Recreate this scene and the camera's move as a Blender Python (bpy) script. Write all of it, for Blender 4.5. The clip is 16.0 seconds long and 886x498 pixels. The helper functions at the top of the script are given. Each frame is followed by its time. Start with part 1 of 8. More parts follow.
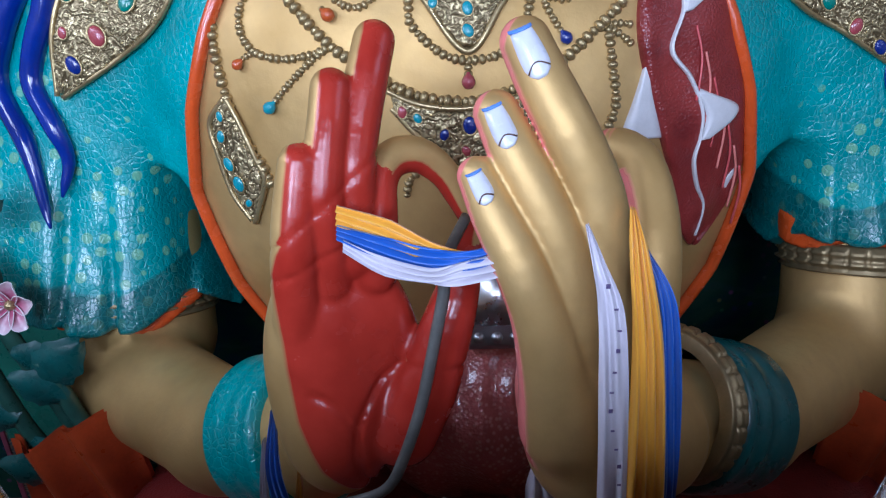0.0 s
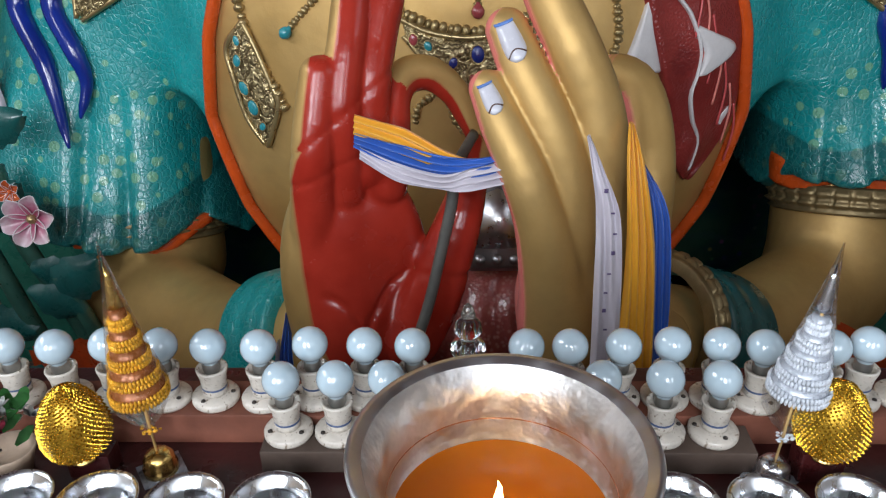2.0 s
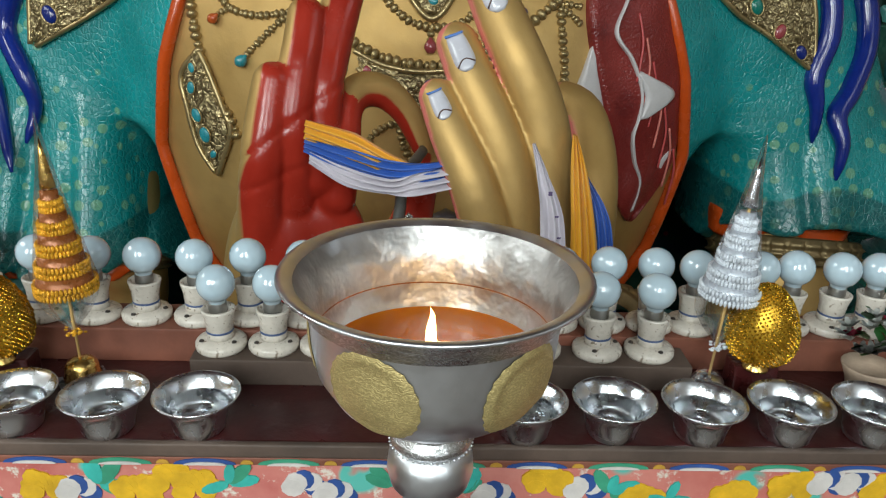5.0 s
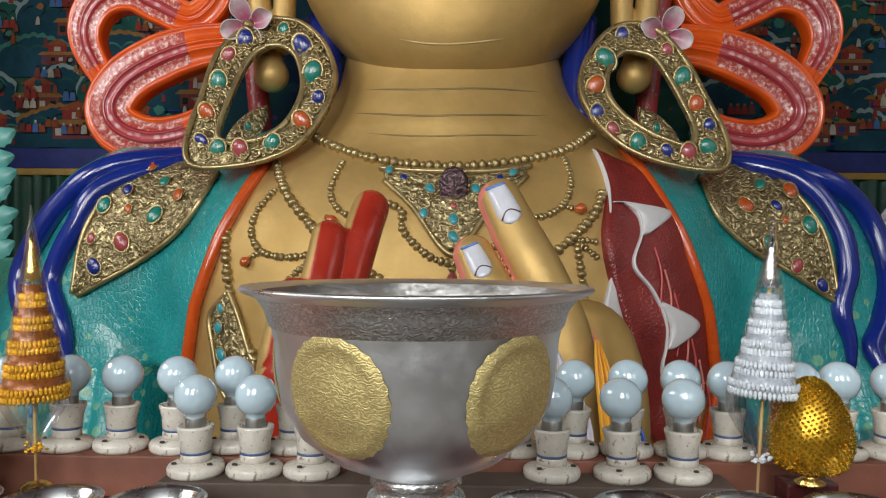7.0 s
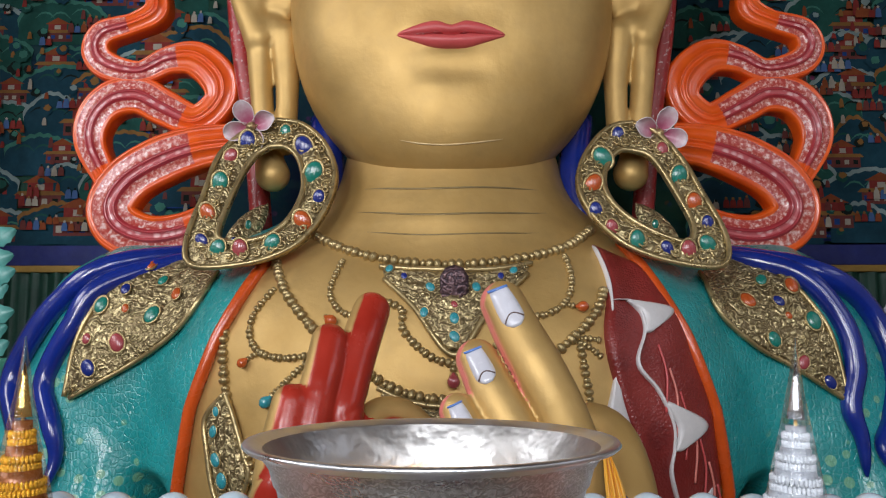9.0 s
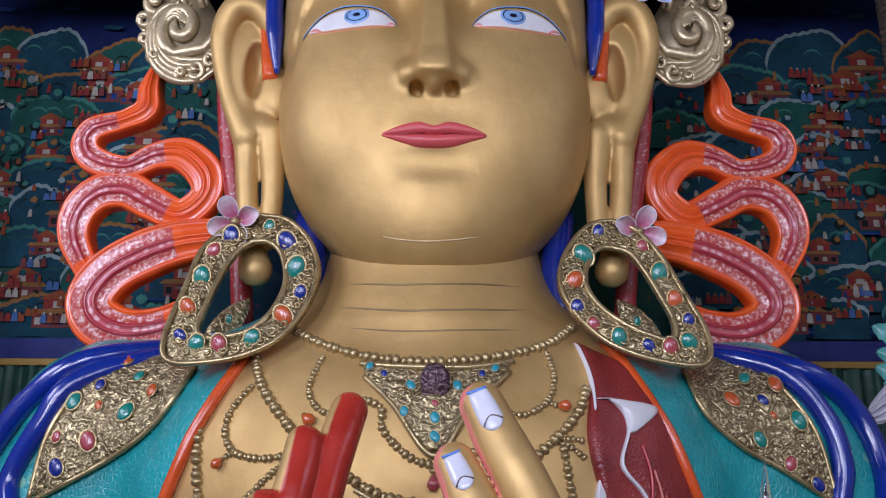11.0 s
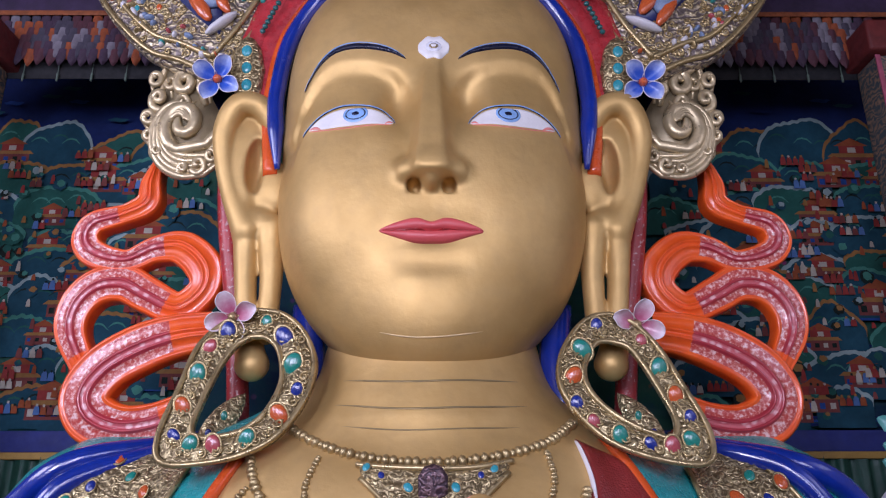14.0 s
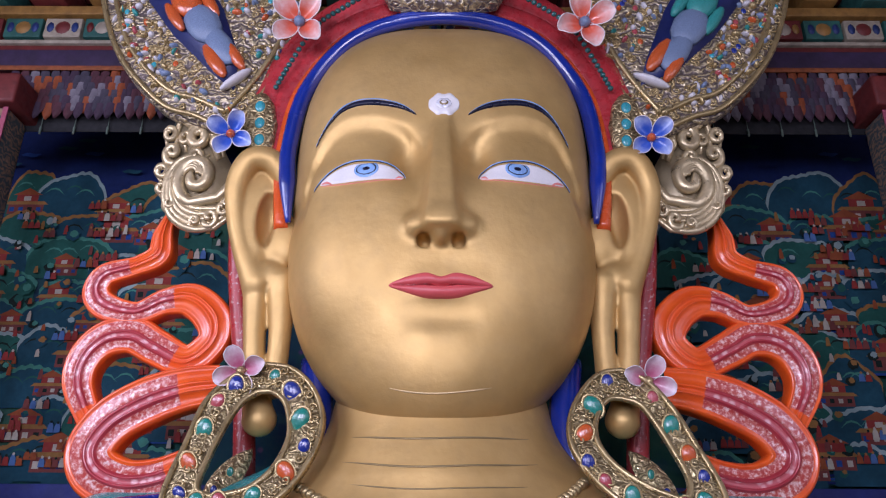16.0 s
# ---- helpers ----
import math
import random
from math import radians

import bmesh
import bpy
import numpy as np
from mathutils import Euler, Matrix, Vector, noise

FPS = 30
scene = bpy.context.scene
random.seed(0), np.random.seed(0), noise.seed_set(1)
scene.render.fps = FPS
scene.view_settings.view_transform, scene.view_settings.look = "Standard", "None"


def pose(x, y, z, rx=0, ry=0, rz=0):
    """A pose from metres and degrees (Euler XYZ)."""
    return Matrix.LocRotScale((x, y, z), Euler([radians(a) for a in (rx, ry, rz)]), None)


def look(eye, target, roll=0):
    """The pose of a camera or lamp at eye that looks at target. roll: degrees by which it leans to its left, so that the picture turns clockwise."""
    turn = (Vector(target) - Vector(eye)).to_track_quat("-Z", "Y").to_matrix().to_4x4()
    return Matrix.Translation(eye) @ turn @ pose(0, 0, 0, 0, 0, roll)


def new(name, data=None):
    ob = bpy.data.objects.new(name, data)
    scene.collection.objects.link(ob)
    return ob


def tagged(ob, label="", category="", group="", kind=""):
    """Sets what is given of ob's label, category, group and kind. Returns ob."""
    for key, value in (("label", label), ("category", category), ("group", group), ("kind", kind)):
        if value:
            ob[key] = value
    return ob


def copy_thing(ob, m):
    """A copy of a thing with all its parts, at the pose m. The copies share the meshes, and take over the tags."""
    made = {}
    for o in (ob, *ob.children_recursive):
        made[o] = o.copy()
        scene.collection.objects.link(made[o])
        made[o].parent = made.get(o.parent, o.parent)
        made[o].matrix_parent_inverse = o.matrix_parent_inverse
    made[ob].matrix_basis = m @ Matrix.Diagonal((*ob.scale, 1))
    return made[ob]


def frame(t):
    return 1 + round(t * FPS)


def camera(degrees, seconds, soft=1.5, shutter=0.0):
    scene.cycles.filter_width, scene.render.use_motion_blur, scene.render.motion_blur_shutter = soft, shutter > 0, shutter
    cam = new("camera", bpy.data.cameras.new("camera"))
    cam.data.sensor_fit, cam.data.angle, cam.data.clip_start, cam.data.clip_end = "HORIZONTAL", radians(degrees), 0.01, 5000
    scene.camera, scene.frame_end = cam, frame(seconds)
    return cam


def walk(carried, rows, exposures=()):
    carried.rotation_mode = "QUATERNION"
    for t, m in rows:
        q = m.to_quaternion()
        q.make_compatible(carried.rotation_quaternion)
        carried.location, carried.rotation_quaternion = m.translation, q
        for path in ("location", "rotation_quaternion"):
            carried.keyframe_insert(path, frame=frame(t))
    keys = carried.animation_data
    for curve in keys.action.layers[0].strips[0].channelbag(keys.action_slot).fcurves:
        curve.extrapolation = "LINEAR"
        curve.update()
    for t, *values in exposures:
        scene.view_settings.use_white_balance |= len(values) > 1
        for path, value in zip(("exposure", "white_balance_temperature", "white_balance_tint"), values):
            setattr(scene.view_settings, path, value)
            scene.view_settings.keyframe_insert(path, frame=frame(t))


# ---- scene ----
cam = camera(60.4, 16.0, 1.2)
PATH = [
    (0, (0.132, 0.665, 2.048), (0.061, 2.478, 1.207), -2.8),
    (0.5, (0.099, 0.563, 2.032), (0.023, 2.372, 1.183), -2.7),
    (1, (0.065, 0.495, 2.02), (-0.013, 2.295, 1.153), -2.5),
    (1.5, (0.06, 0.447, 1.996), (-0.01, 2.234, 1.1), -1.9),
    (2, (0.082, 0.411, 1.963), (0.025, 2.179, 1.031), -1.1),
    (2.5, (0.105, 0.388, 1.926), (0.052, 2.138, 0.96), -0.4),
    (3, (0.133, 0.363, 1.895), (0.083, 2.102, 0.907), 0.3),
    (3.2, (0.147, 0.34, 1.891), (0.1, 2.079, 0.904), 0.5),
    (5.3, (0.097, 0.285, 1.674), (0.182, 2.169, 1.009), 2.1),
    (5.5, (0.1, 0.298, 1.647), (0.189, 2.198, 1.029), 2.1),
    (6, (0.123, 0.341, 1.535), (0.183, 2.3, 1.133), 1.8),
    (6.5, (0.139, 0.324, 1.426), (0.145, 2.317, 1.267), 1.0),
    (7, (0.157, 0.293, 1.432), (0.129, 2.293, 1.431), 0.4),
    (7.5, (0.172, 0.306, 1.436), (0.132, 2.304, 1.516), 0.2),
    (8, (0.144, 0.325, 1.45), (0.103, 2.32, 1.58), 0.2),
    (8.5, (0.134, 0.322, 1.468), (0.101, 2.313, 1.648), 0.0),
    (9, (0.14, 0.321, 1.487), (0.118, 2.307, 1.718), -0.0),
    (9.5, (0.139, 0.319, 1.5), (0.127, 2.298, 1.786), 0.0),
    (9.7, (0.142, 0.315, 1.505), (0.132, 2.29, 1.82), 0.3),
    (11.8, (0.175, 0.313, 1.558), (0.199, 2.245, 2.075), -0.0),
    (12, (0.175, 0.308, 1.573), (0.201, 2.237, 2.1), 0.0),
    (12.5, (0.178, 0.3, 1.586), (0.203, 2.22, 2.146), -0.1),
    (13, (0.181, 0.293, 1.599), (0.202, 2.204, 2.19), -0.1),
    (13.5, (0.179, 0.288, 1.623), (0.196, 2.189, 2.245), -0.1),
    (14, (0.182, 0.277, 1.634), (0.194, 2.167, 2.287), -0.1),
    (14.5, (0.177, 0.272, 1.653), (0.185, 2.15, 2.34), -0.0),
    (15, (0.174, 0.263, 1.66), (0.174, 2.129, 2.379), 0.1),
    (15.5, (0.17, 0.259, 1.671), (0.164, 2.115, 2.417), 0.3),
    (16, (0.179, 0.259, 1.678), (0.167, 2.105, 2.446), 0.4),
]
walk(cam, [(t, look(eye, target, roll)) for t, eye, target, roll in PATH],
     [(0.0, 0.0, 5000, 16), (1.0, -0.12, 5250, 15), (2.0, -0.32, 6250, 11), (3.0, -0.44, 6500, 6), (5.3, -0.54, 6600, 2), (7.0, -0.46, 6800, 8), (8.5, -0.42, 6750, 11), (9.5, -0.38, 6150, 15), (12.0, -0.24, 5600, 30), (16.0, -0.13, 5700, 33)])

# ---- world and light ----
world = bpy.data.worlds.new("daylight")
scene.world = world
world.use_nodes = True
_nt = world.node_tree
_sky = _nt.nodes.new("ShaderNodeTexSky")
_sky.sky_type, _sky.sun_disc = "NISHITA", False
_sky.sun_elevation, _sky.sun_rotation = radians(48), radians(150)
_nt.links.new(_sky.outputs[0], _nt.nodes["Background"].inputs[0])
_nt.nodes["Background"].inputs[1].default_value = 0.12
scene.view_settings.exposure = 0.0


def window_light(name, place, target, w, h, power, colour=(1.0, 0.97, 0.93)):
    data = bpy.data.lights.new(name, "AREA")
    data.shape, data.size, data.size_y, data.energy, data.color = "RECTANGLE", w, h, power, colour
    ob = new(name, data)
    ob.matrix_world = look(place, target)
    return ob


# daylight in the openings of the gallery behind the visitor and in the clerestory
for wx, power in ((-2.9, 360), (0.0, 230), (2.9, 90)):
    window_light("window_daylight", (wx, -3.42, 3.80), (wx * 0.6, 5, 2.0), 1.7, 2.8, power, (0.93, 0.97, 1.0))
window_light("clerestory_daylight", (-5.32, 1.6, 4.6), (0, 4.6, 3.0), 3.4, 1.7, 190, (0.94, 0.97, 1.0))
window_light("clerestory_daylight", (5.32, 1.6, 4.6), (0, 4.5, 2.5), 3.4, 1.7, 25, (0.95, 0.97, 1.0))


# ---- materials ----
class Nodes:
    """Short names for building a node material."""

    def __init__(self, name, rough=0.5, metal=0.0):
        self.mat = bpy.data.materials.new(name)
        self.mat.use_nodes = True
        self.t = self.mat.node_tree
        self.b = self.t.nodes["Principled BSDF"]
        self.b.inputs["Roughness"].default_value = rough
        self.b.inputs["Metallic"].default_value = metal
        self.tc = None

    def node(self, kind, **values):
        n = self.t.nodes.new(kind)
        for k, v in values.items():
            n.inputs[k].default_value = v
        return n

    def put(self, a, b):
        self.t.links.new(a, b)

    def coord(self):
        if self.tc is None:
            self.tc = self.t.nodes.new("ShaderNodeTexCoord")
        return self.tc.outputs["Object"]

    def noise(self, scale, detail=4.0, rough=0.55, distort=0.0):
        n = self.node("ShaderNodeTexNoise", Scale=scale, Detail=detail, Roughness=rough, Distortion=distort)
        self.put(self.coord(), n.inputs["Vector"])
        return n.outputs["Fac"]

    def cells(self, scale, feature="F1", out="Distance", random_=1.0):
        n = self.node("ShaderNodeTexVoronoi", Scale=scale, Randomness=random_)
        n.feature = feature
        self.put(self.coord(), n.inputs["Vector"])
        return n.outputs[out]

    def ramp(self, src, stops, hard=False):
        r = self.t.nodes.new("ShaderNodeValToRGB")
        r.color_ramp.interpolation = "CONSTANT" if hard else "LINEAR"
        e = r.color_ramp.elements
        while len(e) < len(stops):
            e.new(0.5)
        for el, (p, c) in zip(e, stops):
            el.position = p
            el.color = (*c, 1) if len(c) == 3 else c
        self.put(src, r.inputs[0])
        return r.outputs[0]

    def grey(self, src, lo, hi, a=0.0, b=1.0):
        n = self.t.nodes.new("ShaderNodeMapRange")
        for i, v in ((1, lo), (2, hi), (3, a), (4, b)):
            n.inputs[i].default_value = v
        self.put(src, n.inputs[0])
        return n.outputs[0]

    def mix(self, fac, a, b, mode="MIX"):
        n = self.t.nodes.new("ShaderNodeMix")
        n.data_type, n.blend_type = "RGBA", mode
        for sock, v in ((n.inputs[0], fac), (n.inputs[6], a), (n.inputs[7], b)):
            if isinstance(v, (int, float)):
                sock.default_value = v
            elif isinstance(v, tuple):
                sock.default_value = (*v, 1)
            else:
                self.put(v, sock)
        return n.outputs[2]

    def attr(self, name):
        n = self.t.nodes.new("ShaderNodeAttribute")
        n.attribute_name = name
        return n.outputs["Fac"]

    def mul(self, a, b, op="MULTIPLY"):
        n = self.t.nodes.new("ShaderNodeMath")
        n.operation = op
        for sock, v in ((n.inputs[0], a), (n.inputs[1], b)):
            if isinstance(v, (int, float)):
                sock.default_value = v
            else:
                self.put(v, sock)
        return n.outputs[0]

    def bump(self, height, strength=0.3, dist=0.01):
        n = self.node("ShaderNodeBump", Strength=strength, Distance=dist)
        self.put(height, n.inputs["Height"])
        if self.b.inputs["Normal"].is_linked:
            self.put(self.b.inputs["Normal"].links[0].from_socket, n.inputs["Normal"])
        self.put(n.outputs[0], self.b.inputs["Normal"])

    def colour(self, c):
        if isinstance(c, tuple):
            self.b.inputs["Base Color"].default_value = (*c, 1)
        else:
            self.put(c, self.b.inputs["Base Color"])

    def rough(self, r):
        self.put(r, self.b.inputs["Roughness"])


def surface(name, c, rough=0.5, metal=0.0, scale=6.0, vary=0.25, fine=60.0, bump=0.25, depth=0.004, coat=0.0, specks=None):
    """A painted or plain surface with stains at two scales, grain and fine relief."""
    m = Nodes(name, rough, metal)
    dark = tuple(v * (1 - vary) for v in c)
    light = tuple(min(1.0, v * (1 + vary * 0.6)) for v in c)
    col = m.ramp(m.noise(scale, 6.0, 0.6), [(0.3, dark), (0.7, light)])
    col = m.mix(m.grey(m.noise(fine, 3.0), 0.35, 0.75, 0.0, vary * 0.8), col, tuple(v * 0.55 for v in c))
    if specks:
        col = m.mix(m.grey(m.noise(fine * 0.6, 2.0), 0.62, 0.68), col, specks)
    m.colour(col)
    m.rough(m.grey(m.noise(scale * 2.3, 4.0), 0.3, 0.75, max(0.02, rough - 0.1), min(1.0, rough + 0.12)))
    m.bump(m.noise(fine, 4.0), bump, depth)
    if coat:
        m.b.inputs["Coat Weight"].default_value = coat
        m.b.inputs["Coat Roughness"].default_value = 0.12
    return m.mat


def gilded():
    """Gold paint on plaster; the painted areas of the figure are masks on its mesh."""
    m = Nodes("gold_paint", 0.42, 0.55)
    gold = m.ramp(m.noise(1.6, 6.0, 0.6), [(0.3, (0.47, 0.295, 0.095)), (0.7, (0.62, 0.41, 0.155))])
    gold = m.mix(m.grey(m.noise(9.0, 5.0), 0.45, 0.75, 0.0, 0.3), gold, (0.40, 0.27, 0.11))
    red = m.ramp(m.noise(5.0, 5.0), [(0.3, (0.30, 0.020, 0.011)), (0.7, (0.42, 0.036, 0.020))])
    r = m.grey(m.attr("mask_red"), -0.004, 0.004)
    p = m.grey(m.attr("mask_pink"), -0.004, 0.004)
    col = m.mix(r, gold, red)
    col = m.mix(p, col, (0.75, 0.22, 0.19))
    m.colour(col)
    painted = m.mul(r, p, "MAXIMUM")
    metal = m.grey(painted, 0.0, 1.0, 0.55, 0.0)
    m.put(metal, m.b.inputs["Metallic"])
    rough = m.mix(painted, m.grey(m.noise(4.0, 4.0), 0.3, 0.75, 0.46, 0.60), m.grey(m.noise(7.0), 0.3, 0.7, 0.16, 0.30))
    m.rough(rough)
    m.bump(m.noise(3.0, 3.0, 0.5), 0.18, 0.03)
    m.bump(m.noise(13.0, 4.0, 0.6), 0.30, 0.009)
    m.bump(m.noise(38.0, 3.0, 0.5), 0.10, 0.003)
    return m.mat


def brocade():
    """Glossy turquoise paint with combed relief and pale spots on the sleeves."""
    m = Nodes("turquoise_paint", 0.22)
    base = m.ramp(m.noise(2.5, 6.0), [(0.25, (0.008, 0.20, 0.20)), (0.75, (0.016, 0.36, 0.37))])
    spots = m.cells(9.0, random_=0.55)
    disc = m.grey(spots, 0.27, 0.31, 1.0, 0.0)
    where = m.grey(m.attr("mask_spots"), -0.05, 0.1)
    base = m.mix(m.mul(m.mul(disc, where), 0.8), base, (0.20, 0.44, 0.26))
    hem = m.grey(m.attr("mask_hem"), -0.01, 0.01)
    base = m.mix(m.mul(hem, 0.75), base, m.ramp(m.cells(22.0), [(0.2, (0.02, 0.14, 0.13)), (0.5, (0.006, 0.075, 0.078))]))
    scroll = m.cells(26.0, "DISTANCE_TO_EDGE")
    base = m.mix(m.grey(scroll, 0.02, 0.07, 0.22, 0.0), base, (0.16, 0.45, 0.42))
    m.colour(base)
    m.rough(m.grey(m.noise(6.0), 0.3, 0.7, 0.20, 0.38))
    m.bump(m.grey(scroll, 0.0, 0.12), 0.3, 0.01)
    w = m.node("ShaderNodeTexWave", Scale=14.0, Distortion=9.0, Detail=2.0)
    m.put(m.coord(), w.inputs["Vector"])
    m.bump(w.outputs["Fac"], 0.13, 0.010)
    m.b.inputs["Coat Weight"].default_value = 0.25
    return m.mat


def red_skin():
    """Dark red painted cloth with woven relief and faint medallions."""
    m = Nodes("red_paint", 0.3)
    base = m.ramp(m.noise(4.0, 6.0), [(0.3, (0.17, 0.018, 0.016)), (0.7, (0.26, 0.032, 0.027))])
    med = m.cells(3.2, random_=0.8)
    base = m.mix(m.mul(m.grey(med, 0.22, 0.3, 0.5, 0.0), m.grey(m.cells(40.0), 0.1, 0.5)), base, (0.10, 0.008, 0.01))
    m.colour(base)
    m.bump(m.cells(75.0), 0.4, 0.008)
    m.bump(m.noise(9.0), 0.3, 0.01)
    return m.mat


def chased(name, light, dark, metal=0.85, scale=16.0, rough=0.32, depth=0.02):
    """Chased metal: scrolls that stand proud with dark hollows between them."""
    m = Nodes(name, rough, metal)
    n = m.node("ShaderNodeTexWave", Scale=scale * 0.28, Distortion=16.0, Detail=2.5)
    n.inputs["Detail Scale"].default_value = 1.6
    n.wave_type = "RINGS"
    m.put(m.coord(), n.inputs["Vector"])
    v = m.cells(scale, "SMOOTH_F1")
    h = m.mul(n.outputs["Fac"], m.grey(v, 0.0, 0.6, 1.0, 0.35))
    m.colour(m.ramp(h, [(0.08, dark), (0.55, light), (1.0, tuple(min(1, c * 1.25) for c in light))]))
    m.rough(m.grey(m.noise(12.0), 0.3, 0.7, rough - 0.08, rough + 0.12))
    m.bump(h, 0.75, depth)
    m.bump(m.noise(70.0), 0.2, 0.003)
    return m.mat


def silver(name, c, rough, dent=0.2, tarnish=0.25):
    m = Nodes(name, rough, 1.0)
    m.colour(m.mix(m.grey(m.noise(14.0, 6.0), 0.4, 0.75, 0.0, tarnish), c, tuple(v * 0.5 for v in c)))
    m.rough(m.grey(m.noise(30.0, 5.0), 0.3, 0.7, rough - 0.07, rough + 0.13))
    m.bump(m.noise(22.0, 3.0), dent, 0.006)
    m.bump(m.noise(300.0, 2.0), 0.08, 0.001)
    return m.mat


def glassy(name, c, rough=0.03, ior=1.45, alpha=1.0, transmission=1.0):
    m = Nodes(name, rough)
    m.colour(c)
    m.b.inputs["Transmission Weight"].default_value = transmission
    m.b.inputs["IOR"].default_value = ior
    m.b.inputs["Alpha"].default_value = alpha
    return m.mat


def mural():
    """Faded wall painting: dark green hills and blue water in layered bands, with small touches of colour."""
    m = Nodes("wall_painting", 0.85)
    m.b.inputs["Specular IOR Level"].default_value = 0.15
    low = m.noise(0.9, 5.0, 0.6, 0.6)
    base = m.ramp(low, [(0.36, (0.008, 0.022, 0.055)), (0.47, (0.010, 0.045, 0.060)), (0.53, (0.012, 0.060, 0.045)), (0.62, (0.028, 0.085, 0.055))])
    w = m.node("ShaderNodeTexWave", Scale=0.7, Distortion=7.0, Detail=4.0)
    w.bands_direction = "Z"
    m.put(m.coord(), w.inputs["Vector"])
    base = m.mix(m.grey(w.outputs["Fac"], 0.90, 0.99, 0.0, 0.35), base, (0.03, 0.08, 0.08))
    patch = m.cells(7.0, "F1", "Color")
    near = m.grey(m.cells(7.0), 0.12, 0.24, 1.0, 0.0)
    touch = m.mul(near, m.grey(m.noise(1.7), 0.50, 0.60))
    base = m.mix(m.mul(touch, 0.5), base, m.mix(0.62, patch, (0.22, 0.05, 0.03), "MULTIPLY"))
    base = m.mix(m.grey(m.noise(30.0, 5.0), 0.5, 0.8, 0.0, 0.3), base, (0.05, 0.06, 0.05))
    m.colour(base)
    m.bump(m.noise(40.0), 0.15, 0.004)
    return m.mat


GOLD, TEAL, REDCLOTH = gilded(), brocade(), red_skin()
ORANGE = surface("orange_paint", (0.62, 0.085, 0.012), 0.25, scale=4, vary=0.2, coat=0.4)
WHITE = surface("white_paint", (0.68, 0.66, 0.66), 0.35, scale=5, vary=0.12)
NAIL = surface("nail_paint", (0.62, 0.62, 0.68), 0.25, scale=5, vary=0.1, coat=0.5)
NAILBLUE = surface("pale_blue_paint", (0.12, 0.25, 0.62), 0.3, scale=5, vary=0.2)
LINE = surface("dark_line_paint", (0.10, 0.05, 0.04), 0.4, scale=8, vary=0.2)
PINKLINE = surface("pink_line_paint", (0.70, 0.22, 0.18), 0.4, scale=8, vary=0.2)
LIPS = surface("lip_paint", (0.56, 0.085, 0.085), 0.42, scale=4, vary=0.12)
BLUE = surface("deep_blue_paint", (0.008, 0.028, 0.25), 0.18, scale=4, vary=0.3, coat=0.6)
IRIS = surface("iris_blue_paint", (0.22, 0.38, 0.66), 0.25, scale=8, vary=0.2)
CREASELIGHT = surface("pale_gold_highlight", (0.66, 0.50, 0.26), 0.4, 0.4, scale=8, vary=0.2)
INK = surface("ink_paint", (0.006, 0.008, 0.026), 0.3, scale=8, vary=0.2)
DARKGOLD = surface("dull_gold_paint", (0.27, 0.20, 0.095), 0.42, 0.6, scale=6, vary=0.3)
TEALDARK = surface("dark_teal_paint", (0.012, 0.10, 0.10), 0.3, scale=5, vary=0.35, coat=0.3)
BRIM = surface("ear_red_paint", (0.36, 0.03, 0.03), 0.35, scale=8, vary=0.3, specks=(0.5, 0.3, 0.28))


# ---- sculpting ----
def norm3(a, b, c):
    return np.sqrt(a * a + b * b + c * c)


def ell(p, c, r):
    """Distance to an ellipsoid, near enough for blending."""
    a = [(p[i] - c[i]) / r[i] for i in range(3)]
    b = [(p[i] - c[i]) / (r[i] * r[i]) for i in range(3)]
    k0, k1 = norm3(*a), norm3(*b) + 1e-9
    return k0 * (k0 - 1.0) / k1


def limb(p, a, b, ra, rb, flat=None):
    """Distance to a tapered limb from a to b; flat squeezes it along y."""
    s = 1.0 if flat is None else flat
    d = [b[0] - a[0], (b[1] - a[1]) * s, b[2] - a[2]]
    q = [p[0] - a[0], (p[1] - a[1]) * s, p[2] - a[2]]
    h = np.clip((q[0] * d[0] + q[1] * d[1] + q[2] * d[2]) / (d[0] ** 2 + d[1] ** 2 + d[2] ** 2), 0, 1)
    return norm3(q[0] - d[0] * h, q[1] - d[1] * h, q[2] - d[2] * h) - (ra + (rb - ra) * h)


def chain(p, knots, k=0.03):
    """Limbs through knots of (x, y, z, radius), blended."""
    out = None
    fine = spline(knots, 3 * len(knots) - 2)
    for a, b in zip(fine, fine[1:]):
        d = limb(p, a[:3], b[:3], a[3], b[3])
        out = d if out is None else np.minimum(out, d)
    return out


def smin(a, b, k):
    h = np.clip(0.5 + 0.5 * (b - a) / k, 0, 1)
    return b + (a - b) * h - k * h * (1 - h)


def smax(a, b, k):
    return -smin(-a, -b, k)


